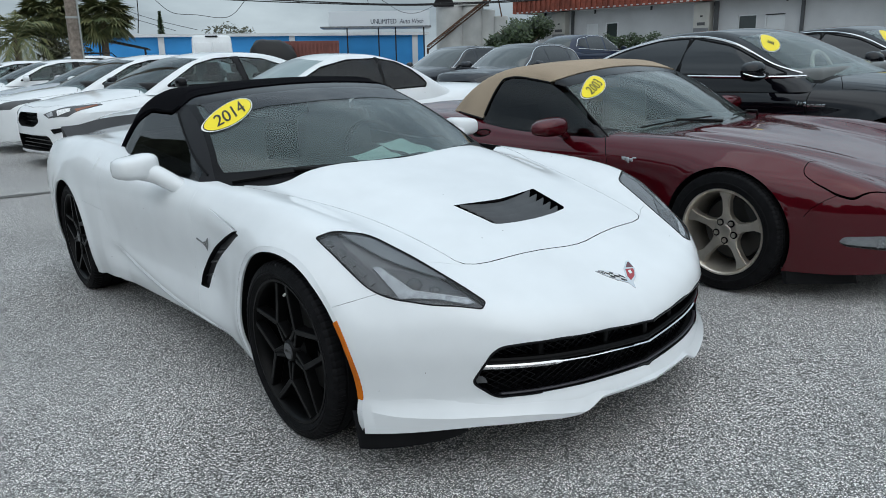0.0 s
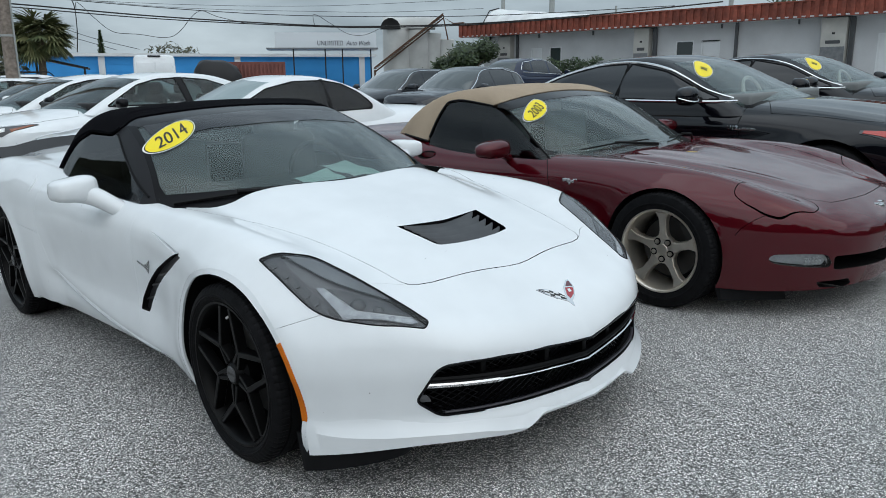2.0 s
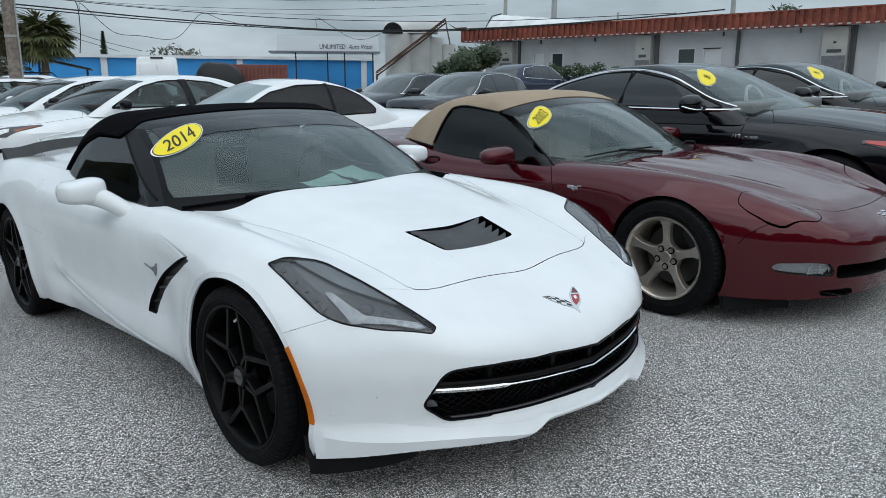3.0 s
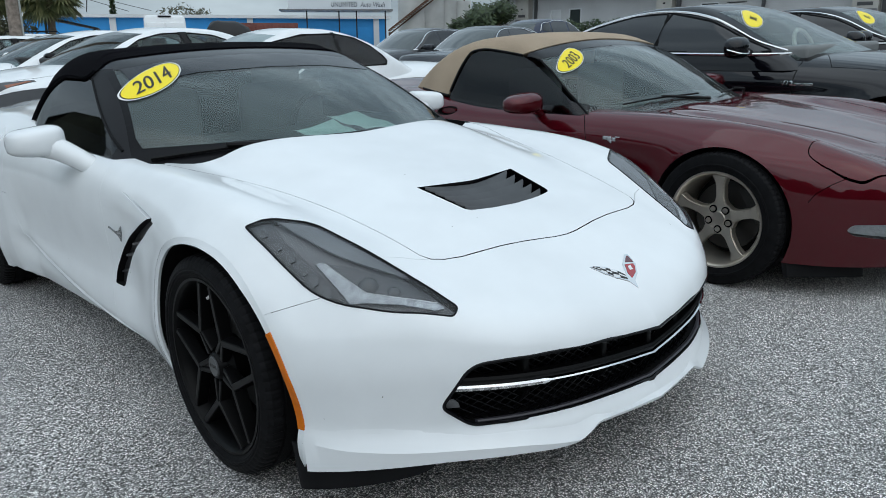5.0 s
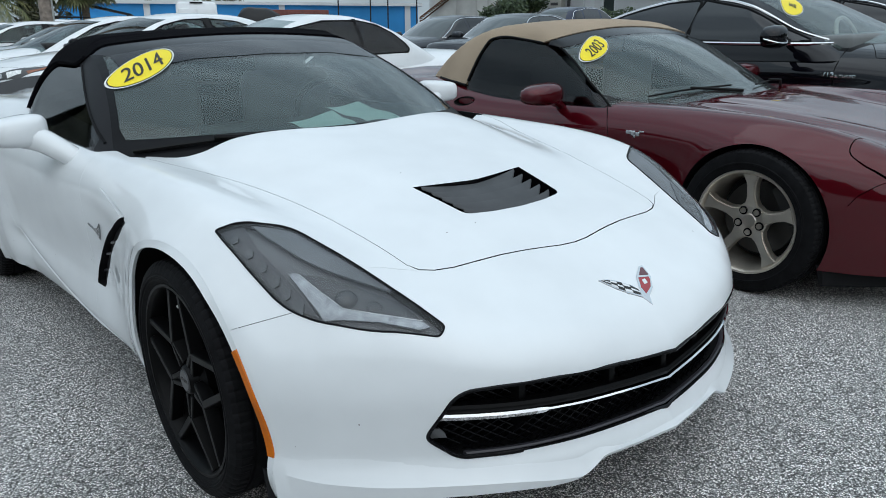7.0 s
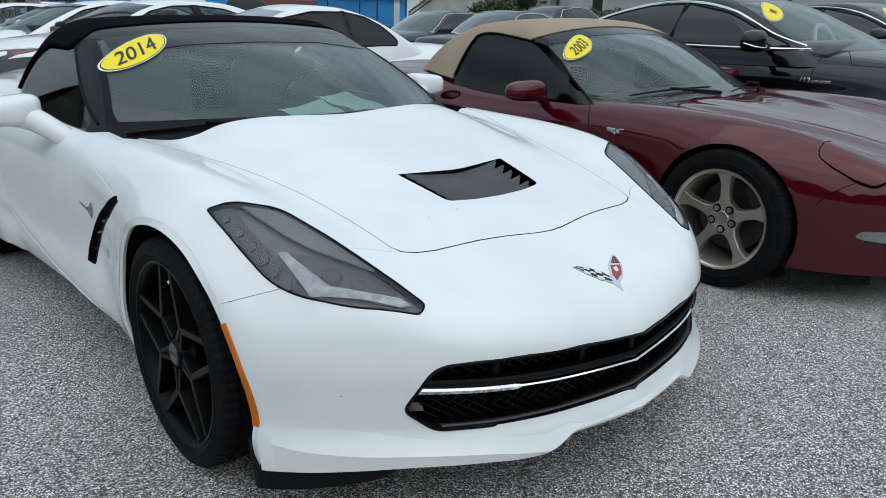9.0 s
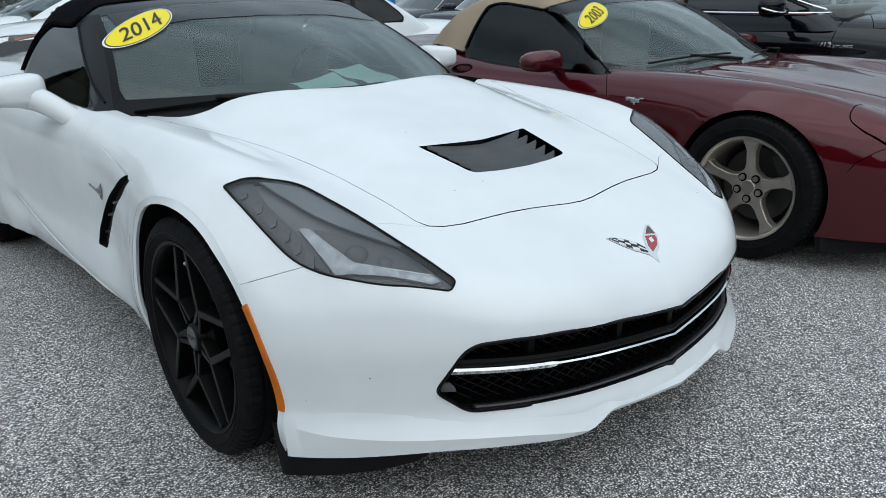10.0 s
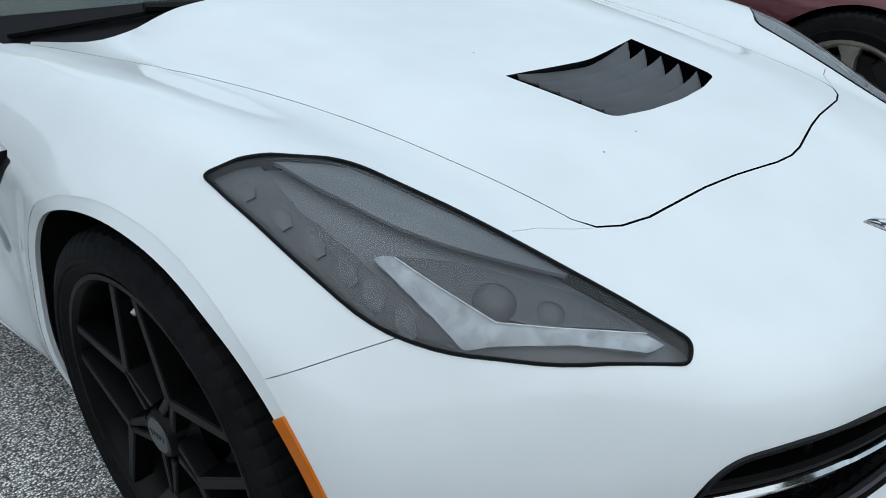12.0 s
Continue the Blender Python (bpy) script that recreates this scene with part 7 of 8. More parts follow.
generic_car("suv", "dark blue SUV parked near the white building", SUV, parked(21.0, 15.9, 95), M_blue_paint)
white_suv = generic_car("suv", "white boxy SUV with a black roof rack", SUV, parked(3.4, 26.6, -88), M_white)
for s in (-1, 1):
    part("roof_rail", tube(bmesh.new(), [(s * 0.52, 1.45, 1.60), (s * 0.53, 1.55, 1.72), (s * 0.53, 2.8, 1.72), (s * 0.52, 2.95, 1.58)], 0.02, 8), M_black_plastic, white_suv)
for y in (1.7, 2.15, 2.6):
    part("rack_bar", tube(bmesh.new(), [(-0.53, y, 1.725), (0.53, y, 1.725)], 0.018, 8), M_black_plastic, white_suv)
build_maroon_sports_car()


# ---- buildings and far things ----
M_stucco = mat("white_stucco", (0.50, 0.51, 0.52), rough=0.9, stain=0.10, stain_scale=0.8, grain=0.04, grain_scale=30)
M_red_roof = mat("rusty_red_metal", (0.20, 0.050, 0.030), rough=0.7, stain=0.35, stain_scale=1.3, grain=0.2, grain_scale=8)
M_blue_wall = mat("blue_wall_paint", (0.035, 0.27, 0.62), rough=0.7, stain=0.08, stain_scale=0.6)
M_white_wall = mat("white_wall_paint", (0.62, 0.64, 0.65), rough=0.8, stain=0.08, stain_scale=0.7)
M_tarp = mat("white_tarp", (0.68, 0.70, 0.70), rough=0.6, stain=0.15, stain_scale=1.2, bump=0.6, bump_scale=6)
M_concrete = mat("weathered_concrete", (0.46, 0.47, 0.46), rough=0.9, stain=0.2, stain_scale=0.7)
M_rust = mat("rust", (0.10, 0.055, 0.035), rough=0.9, grain=0.3, grain_scale=12)
M_container = mat("container_red", (0.15, 0.050, 0.040), rough=0.7, stain=0.25, stain_scale=1.5)
M_wood = mat("grey_weathered_wood", (0.20, 0.165, 0.138), rough=0.9, grain=0.35, grain_scale=14, stain=0.2, stain_scale=2, bump=0.6, bump_scale=60)
M_pole_grey = mat("grey_pole", (0.33, 0.35, 0.34), rough=0.8, stain=0.1, stain_scale=1)
M_cable = mat("black_cable", (0.012, 0.012, 0.013), rough=0.6)
M_cable_grey = mat("thin_grey_wire", (0.10, 0.11, 0.12), rough=0.6)
M_bark = mat("palm_bark", (0.12, 0.095, 0.07), rough=0.95, grain=0.3, grain_scale=15)
M_ac = mat("tan_sheet_metal", (0.42, 0.41, 0.38), rough=0.6, stain=0.12, stain_scale=2)
M_dark_door = mat("dark_green_door", (0.012, 0.022, 0.02), rough=0.4)


def leaf_mat(name, a, b):
    m = bpy.data.materials.new(name)
    m.use_nodes = True
    nt = m.node_tree
    bs = nt.nodes["Principled BSDF"]
    geo, ramp = nt.nodes.new("ShaderNodeNewGeometry"), nt.nodes.new("ShaderNodeValToRGB")
    ramp.color_ramp.elements[0].color, ramp.color_ramp.elements[1].color = (*a, 1), (*b, 1)
    nt.links.new(geo.outputs["Random Per Island"], ramp.inputs["Fac"])
    nt.links.new(ramp.outputs["Color"], bs.inputs["Base Color"])
    bs.inputs["Roughness"].default_value = 0.6
    return m


M_leaf = leaf_mat("green_leaves", (0.018, 0.035, 0.014), (0.055, 0.085, 0.03))
M_leaf_dull = leaf_mat("dull_leaves", (0.035, 0.04, 0.022), (0.085, 0.085, 0.045))
M_palm = leaf_mat("palm_fronds", (0.06, 0.085, 0.035), (0.20, 0.20, 0.085))
M_hedge = leaf_mat("hedge_leaves", (0.014, 0.032, 0.012), (0.045, 0.075, 0.025))

WALL_A = Vector((30.6, 28.8, 0))
WALL_D = Vector((0.096, -0.9954, 0))
WALL_N = Vector((0.9954, 0.096, 0))


def on_wall(y, out=0.0, z=0.0):
    """A place on the white building's long wall."""
    return WALL_A + WALL_D * (1.975 * (13.55 - y)) - WALL_N * out + Vector((0, 0, z))


def wall_box(y0, y1, z0, z1, out0, out1):
    p = [on_wall(y0, out0), on_wall(y1, out0), on_wall(y1, out1), on_wall(y0, out1)]
    return prism([(q.x, q.y, 0) for q in p], (0, 0, 1), z0, z1)


def white_building():
    b = thing("building", "long white stucco building with a red ribbed metal fascia", "building", pose(0, 0, 0))
    a, e = on_wall(13.55), on_wall(-6.0)
    bm = prism([a, e, e + WALL_N * 10, a + WALL_N * 10], (0, 0, 1), 0.2, 3.95)
    # door and window openings
    holes = [(11.85, 11.50, 1.04, 3.08), (11.25, 10.86, 1.04, 3.10), (7.60, 7.15, 2.0, 3.12), (6.96, 6.51, 1.04, 3.10), (3.22, 2.80, 1.04, 3.10)]
    bm = carve(bm, join(*(wall_box(y0, y1, z0, z1, 0.3, -0.14) for y0, y1, z0, z1 in holes)))
    part("wall", bm, [M_stucco, M_white_wall], b, "plain white stucco wall")
    for k, (y0, y1, z0, z1) in enumerate(holes):
        if k == 2:
            w = part("window", wall_box(y0 - 0.02, y1 + 0.02, z0, z1, -0.06, -0.10), M_window, b, "dark window in a white frame")
            for f0, f1, g0, g1 in ((y0, y0 - 0.025, z0, z1), (y1 + 0.025, y1, z0, z1), (y0, y1, z1 - 0.05, z1)):
                part("window_frame", wall_box(f0, f1, g0, g1, -0.02, -0.06), M_white_wall, w)
            continue
        d = part("door", wall_box(y0 - 0.03, y1 + 0.03, z0, z1 - 0.05, -0.05, -0.09), M_dark_door if k == 1 else M_white_wall, b, "closed dark door" if k == 1 else "closed white door")
        part("door_handle", wall_box(y1 + 0.10, y1 + 0.07, 2.0, 2.2, -0.01, -0.05), M_cable, d)
        for f0, f1 in ((y0, y0 - 0.03), (y1 + 0.03, y1)):
            part("door_frame", wall_box(f0, f1, z0, z1, 0.01, -0.09), M_white_wall, d)
        part("door_frame", wall_box(y0, y1, z1 - 0.05, z1, 0.01, -0.09), M_cable if k == 3 else M_white_wall, d)
    # overhanging fascia of ribbed sheet, with its soffit
    y0, y1 = 14.05, -6.0
    part("soffit", wall_box(y0, y1, 3.82, 3.88, 0.95, -0.2), M_stucco, b)
    part("roof", wall_box(y0, y1, 4.44, 4.50, 1.0, -10.0), M_red_roof, b, "flat roof edge of rusty red metal")
    part("fascia_board", wall_box(y0, y1, 3.79, 4.46, 0.922, 0.86), M_red_roof, b)
    n = 0
    y = y0
    while y > -2.0:
        part("fascia_rib", wall_box(y, y - 0.085, 3.80, 4.45, 0.985, 0.925), M_red_roof, b)
        y -= 0.17
        n += 1
    part("fascia_end", prism([on_wall(14.05, 0.98), on_wall(14.10, 0.98), on_wall(14.10, -10.0), on_wall(14.05, -10.0)], (0, 0, 1), 3.82, 4.46), M_red_roof, b)
    for y, w in ((12.30, 0.03), (8.12, 0.045), (6.12, 0.03), (3.70, 0.045)):
        part("downpipe", wall_box(y + w, y - w, 0.9, 3.82, 0.16, 0.02), M_lamp_dark, b)
    for y0, y1 in ((12.88, 12.44), (8.62, 8.22), (4.27, 3.78)):
        ac = part("air_conditioner", wall_box(y0, y1, 1.9, 3.76, 0.42, 0.0), M_ac, b, "tan wall-mounted air conditioner")
        part("vent_grille", wall_box(y0 - 0.10, y1 + 0.10, 2.72, 2.86, 0.435, 0.41), M_lamp_dark, ac)
        part("lower_panel", wall_box(y0 - 0.01, y1 + 0.01, 1.95, 2.60, 0.43, 0.41), M_lamp_mid, ac)
        part("label_plate", wall_box((y0 + y1) / 2 + 0.03, (y0 + y1) / 2 - 0.03, 3.1, 3.18, 0.43, 0.41), M_cable, ac)
    for k in range(6):
        part("bracket", wall_box(13.3 - 1.7 * k, 13.27 - 1.7 * k, 3.6, 3.8, 0.10, 0.0), M_lamp_dark, b)
    # long white tarp vault on the roof
    t = thing("tarp_vault", "long white tarp-covered vault on the roof", "shelter", pose(0, 0, 0))
    bm = bmesh.new()
    rows = []
    for i in range(25):
        yy = 13.5 - 3.5 * i / 24
        sag = 0.02 * math.sin(i * 1.9)
        rows.append([bm.verts.new(on_wall(yy, 0.2 - 3.0 * u, 4.49 + 0.95 * (1 - 0.80 * i / 24) * math.sin(math.pi * min(1, u * 1.02)) ** 0.7 + sag * math.sin(math.pi * u))) for u in [k / 12 for k in range(13)]])
    for p, q in zip(rows, rows[1:]):
        for k in range(12):
            bm.faces.new((p[k], p[k + 1], q[k + 1], q[k]))
    bm.faces.new(rows[0])
    bm.faces.new(rows[-1][::-1])
    bmesh.ops.recalc_face_normals(bm, faces=bm.faces[:])
    part("cover", bm, M_tarp, t, smooth=40)
    part("cord", tube(bmesh.new(), [on_wall(13.52, 0.22, 4.5), on_wall(13.50, -0.4, 5.3), on_wall(13.5, -1.3, 5.5)], 0.035, 6), M_cable, t)


white_building()


def leaves(bm, centre, size, n, leaf, rng, hollow=0.45):
    """Many small leaf blades through an uneven ellipsoid."""
    c = Vector(centre)
    lumps = [(Vector((rng.uniform(-1, 1), rng.uniform(-1, 1), rng.uniform(-0.8, 1))).normalized() * rng.uniform(0.4, 0.8), rng.uniform(0.35, 0.55)) for _ in range(14)]
    for _ in range(n):
        d, r = rng.choice(lumps)
        v = Vector((rng.gauss(0, 1), rng.gauss(0, 1), rng.gauss(0, 1))).normalized()
        p = d + v * r * rng.uniform(hollow, 1)
        q = c + Vector((p.x * size[0], p.y * size[1], p.z * size[2]))
        u = Vector((rng.uniform(-1, 1), rng.uniform(-1, 1), rng.uniform(-1, 1))).normalized()
        w = u.orthogonal().normalized()
        s = leaf * rng.uniform(0.6, 1.3)
        bm.faces.new([bm.verts.new(q + o) for o in (u * s, w * s * 0.4, -u * s, -w * s * 0.4)])


def broad_tree(x, y, z0, height, spread, leaf, n, label, m, seed, base=0.35):
    rng = random.Random(seed)
    t = thing("tree", label, "tree", pose(x, y, z0))
    pts = [(0, 0, -0.2), (0.05, 0.02, height * 0.3), (0.0, 0.1, height * 0.6)]
    part("trunk", tube(bmesh.new(), pts, [spread * 0.09, spread * 0.07, spread * 0.04], 10), M_bark, t, smooth=60)
    bm = bmesh.new()
    for k in range(5):
        a = 2 * math.pi * k / 5 + rng.random()
        tube(bm, [(0, 0, height * 0.35), (math.cos(a) * spread * 0.4, math.sin(a) * spread * 0.4, height * 0.6), (math.cos(a) * spread * 0.7, math.sin(a) * spread * 0.7, height * 0.78)], [spread * 0.05, spread * 0.03, spread * 0.012], 6)
    part("limbs", bm, M_bark, t, smooth=60)
    bm = bmesh.new()
    leaves(bm, (0, 0, height * (1 + base) / 2), (spread, spread, height * (1 - base) / 2 * 1.05), n, leaf, rng)
    part("crown", bm, m, t)
    return t


def palm(x, y, z0, height, reach, fronds, seed, label, droop=0.9, fan=False):
    rng = random.Random(seed)
    t = thing("palm_tree", label, "tree", pose(x, y, z0))
    bm = bmesh.new()
    prof = [(0.16 + 0.03 * (k % 2) - 0.03 * k / 12, height * k / 12) for k in range(13)]
    lathe(bm, [(z, r) for r, z in prof], 12, "z")
    part("trunk", bm, M_bark, t, smooth=60)
    bm = bmesh.new()
    for k in range(fronds):
        a = 2 * math.pi * (k * 0.382) + rng.uniform(-0.2, 0.2)
        up = rng.uniform(-0.5, 1.25)
        L = reach * rng.uniform(0.75, 1.1)
        way = Vector((math.cos(a), math.sin(a), 0))
        n = 12
        spine = []
        p, e = Vector((0, 0, height)), up
        for i in range(n + 1):
            spine.append(p.copy())
            p += (way * math.cos(e) + Vector((0, 0, math.sin(e)))) * L / n
            e -= droop * 1.9 / n * (0.4 + 1.2 * i / n)
        tube(bm, spine, [0.03 * (1 - 0.8 * i / n) for i in range(n + 1)], 4)
        side = way.cross(Vector((0, 0, 1)))
        if fan:
            c, tip = spine[n // 2], spine[-1]
            ax = (spine[n // 2 + 1] - spine[n // 2]).normalized()
            for j in range(15):
                b = (j - 7) / 7 * 1.5
                d = (ax * math.cos(b) + side * math.sin(b) + Vector((0, 0, -0.25 * abs(b)))).normalized()
                ll = L * 0.55 * rng.uniform(0.8, 1.1)
                w = d.cross(Vector((0, 0, 1))).normalized() * 0.035 * reach
                m1 = c + d * ll * 0.55
                bm.faces.new([bm.verts.new(q) for q in (c, m1 + w, c + d * ll + Vector((0, 0, -0.12 * ll)), m1 - w)])
        else:
            for i in range(2, n):
                for s in (-1, 1):
                    for h in (0, 0.5):
                        c = spine[i].lerp(spine[i + 1], h)
                        d = (side * s * 0.75 + (spine[i + 1] - spine[i]).normalized() * 0.6 + Vector((0, 0, rng.uniform(-0.75, -0.2)))).normalized()
                        ll = reach * 0.30 * (1 - 0.55 * abs(i / n - 0.45)) * rng.uniform(0.8, 1.1)
                        w = (spine[i + 1] - spine[i]).normalized() * 0.018 * reach
                        bm.faces.new([bm.verts.new(q) for q in (c - w, c + w, c + d * ll)])
    part("fronds", bm, M_palm, t)
    return t


def conifer(x, y, height, spread, label, seed):
    rng = random.Random(seed)
    t = thing("tree", label, "tree", pose(x, y, 0))
    part("trunk", tube(bmesh.new(), [(0, 0, -0.2), (0, 0, height * 0.95)], [0.12, 0.02], 8), M_bark, t, smooth=60)
    bm = bmesh.new()
    for k in range(1500):
        h = rng.random() ** 0.8
        tier = 0.65 + 0.35 * abs(math.sin(h * 30))
        a, r = rng.uniform(0, 2 * math.pi), spread * (1 - h) * tier * rng.uniform(0.2, 1) + 0.02
        q = Vector((math.cos(a) * r, math.sin(a) * r, height * (0.35 + 0.65 * h)))
        d = Vector((math.cos(a), math.sin(a), rng.uniform(-0.3, 0.4))).normalized()
        w = d.orthogonal().normalized()
        bm.faces.new([bm.verts.new(q + o) for o in (d * 0.12, w * 0.035, -d * 0.12, -w * 0.035)])
    part("crown", bm, M_leaf, t)


palm(8.5, 34.9, 0.0, 3.35, 1.6, 90, 3, "fan palm with shaggy grey-green fronds by the street", fan=True)
palm(5.0, 35.4, 0.0, 2.5, 2.3, 26, 5, "young palm with long drooping feathery fronds")
palm(6.6, 36.2, 0.0, 3.5, 1.6, 80, 8, "fan palm with shaggy grey-green fronds by the street", fan=True)
broad_tree(6.9, 35.6, 0.0, 2.9, 1.5, 0.12, 1700, "dark leafy shrub under the palms", M_leaf_dull, 11, base=0.1)
broad_tree(27.9, 27.6, 0.3, 3.2, 1.9, 0.13, 9000, "broad leafy tree beside the white building", M_leaf, 21, base=0.15)
conifer(21.2, 63.4, 5.7, 0.62, "narrow dark pine behind the blue building", 31)
broad_tree(30.9, 70.8, 0.0, 5.6, 2.6, 0.22, 900, "tree top showing above the blue building", M_leaf_dull, 32, base=0.4)
broad_tree(53.0, 21.9, 1.0, 6.1, 3.4, 0.25, 1600, "tree top showing above the red fascia", M_leaf, 33, base=0.4)
broad_tree(55.6, 14.6, 1.0, 6.0, 2.6, 0.25, 900, "tree top showing above the red fascia", M_leaf, 34, base=0.4)

# hedges along the white building
rng = random.Random(5)
for y0, y1, z, out in ((14.6, 12.2, 1.95, 3.0), (10.75, 9.2, 2.35, 1.5), (9.2, 8.7, 2.2, 1.5)):
    bm = bmesh.new()
    a, b = on_wall(y0, out), on_wall(y1, out)
    for k in range(int((b - a).length * 1100)):
        p = a.lerp(b, rng.random()) + WALL_N * rng.uniform(-0.4, 0.4)
        p.z = rng.uniform(0.6, z + 0.12 * math.sin(p.y * 5) + rng.uniform(-0.1, 0.08))
        u = Vector((rng.uniform(-1, 1), rng.uniform(-1, 1), rng.uniform(-1, 1))).normalized()
        w = u.orthogonal()
        s = 0.09 * rng.uniform(0.6, 1.3)
        bm.faces.new([bm.verts.new(p + o) for o in (u * s, w * s * 0.5, -u * s, -w * s * 0.5)])
    mesh_object("hedge", bm, M_hedge, None, "clipped green hedge before the white wall", None, "hedge", "stuff")


def blue_building():
    b = thing("wash_building", "long low bright blue building with white pilasters and roof edge", "building", pose(0, 0, 0))
    a, e = Vector((12.6, 56.55, 0)), Vector((35.0, 45.0, 0))
    d = (e - a).normalized()
    n = Vector((-d.y, d.x, 0))
    seg = lambda s0, s1, o0, o1, z0, z1: prism([a + d * s0 - n * o0, a + d * s1 - n * o0, a + d * s1 - n * o1, a + d * s0 - n * o1], (0, 0, 1), z0, z1)
    L = (e - a).length
    part("wall", seg(0, L, 0, -7, 0, 3.25), M_blue_wall, b, "bright blue painted wall")
    part("roof", seg(-0.3, L + 0.3, 0.35, -7.2, 3.25, 3.46), M_white_wall, b, "white roof edge")
    for p in (5.6, 14.9, 24.2):
        part("pilaster", seg(p, p + 0.42, 0.12, 0.0, 0, 3.25), M_white_wall, b)
    for k in range(5):
        part("shutter_rail", seg(0.2, L - 0.2, 0.02, 0.0, 0.5 + 0.55 * k, 0.53 + 0.55 * k), M_blue_wall, b)
    # canopy with the sign above it
    c = thing("wash_sign", "pale roadside sign with dark lettering on a thin canopy", "sign", pose(0, 0, 0))
    p, q = Vector((25.9, 45.2, 0)), Vector((32.3, 40.8, 0))
    dd = (q - p).normalized()
    nn = Vector((-dd.y, dd.x, 0))
    part("canopy", prism([p - nn * 0.2, q - nn * 0.2, q + nn * 2.6, p + nn * 2.6], (0, 0, 1), 3.62, 3.72), M_lamp_mid, c)
    part("panel", prism([p + dd * 0.6, q - dd * 0.1, q - dd * 0.1 + nn * 0.12, p + dd * 0.6 + nn * 0.12], (0, 0, 1), 3.72, 4.75), M_sign_face, c, "pale sign face")
    for s in (1.8, 4.0, 5.2, 7.2):
        part("post", prism([p + dd * s, p + dd * (s + 0.09), p + dd * (s + 0.09) + nn * 0.09, p + dd * s + nn * 0.09], (0, 0, 1), 0.0, 3.62), M_cable, c)
    for word, at, size, lean in (("UNLIMITED", 4.42, 0.46, 0.0), ("Auto Wash", 6.40, 0.46, 0.2)):
        bm = text_mesh(word, size)
        o = p + dd * at - nn * 0.03
        for v in bm.verts:
            u, z = v.co.x * 0.78 + lean * v.co.y, v.co.y
            v.co = o + dd * u + Vector((0, 0, 4.02 + z))
        part("lettering", bm, M_sign_ink, c)


M_sign_face = mat("pale_sign_face", (0.62, 0.66, 0.69), rough=0.6)
M_sign_ink = mat("dark_blue_letters", (0.02, 0.03, 0.06), rough=0.6)
blue_building()


def wash_tower():
    t = thing("tower", "tall white silo block with a rusty conveyor stair", "tower", pose(0, 0, 0))
    a, e = Vector((29.4, 36.7, 0)), Vector((33.0, 33.5, 0))
    d = (e - a).normalized()
    n = Vector((-d.y, d.x, 0))
    for k, (s, r, h) in enumerate(((0.95, 0.95, 4.7), (2.3, 0.8, 4.6), (3.3, 0.55, 4.4), (4.2, 0.5, 4.0))):
        bm = bmesh.new()
        c = a + d * s + n * 1.0
        lathe(bm, [(0.0, r), (h, r), (h + 0.05, r * 0.9), (h + 0.06, 0.0)], 28, "z")
        bmesh.ops.translate(bm, verts=bm.verts[:], vec=c)
        part("silo", bm, M_concrete, t, smooth=40)
    bm = bmesh.new()
    rows = []
    for s in (0.0, 3.4):
        rows.append([bm.verts.new(a + d * (0.05 + s) + n * (0.9 - 0.72 * math.cos(math.pi * i / 12)) + Vector((0, 0, 4.7 + 0.75 * math.sin(math.pi * i / 12)))) for i in range(13)])
    for i in range(12):
        bm.faces.new((rows[0][i], rows[0][i + 1], rows[1][i + 1], rows[1][i]))
    bm.faces.new(rows[1])
    part("vault", bm, M_concrete, t, smooth=40)
    # black sheet across the open end paints in the shade inside the vault
    bm = bmesh.new()
    c = a + d * 0.55 - n * 0.02
    vs = [bm.verts.new(c + d * (0.66 * math.cos(math.pi * i / 12)) + Vector((0, 0, 4.62 + 0.72 * math.sin(math.pi * i / 12)))) for i in range(13)]
    bm.faces.new(vs)
    bmesh.ops.solidify(bm, geom=bm.faces[:], thickness=0.05)
    part("vault_mouth_shade", bm, M_cable, t, "black sheet standing in for the shade inside the vault")
    lo, hi = Vector((28.85, 36.9, 2.0)), Vector((32.2, 33.9, 5.35))
    for o in (-0.06, 0.22):
        part("rail", tube(bmesh.new(), [lo + Vector((0, 0, o)), hi + Vector((0, 0, o))], 0.05, 6), M_rust, t)
    for k in range(34):
        p = lo.lerp(hi, (k + 0.5) / 34)
        part("tread", prism([p + d * 0.09 - n * 0.35, p - d * 0.09 - n * 0.35, p - d * 0.09 + n * 0.3, p + d * 0.09 + n * 0.3], (0, 0, 1), 0.10, 0.16), M_rust, t)
    part("leg", tube(bmesh.new(), [(28.9, 36.9, 0), (28.9, 36.9, 2.1)], 0.07, 6), M_rust, t)
    part("gantry", tube(bmesh.new(), [hi + Vector((0.2, -0.2, -1.4)), hi, hi + Vector((0.5, -0.4, -0.4)), hi + Vector((1.0, -0.9, -0.35))], 0.05, 6), M_rust, t)


wash_tower()


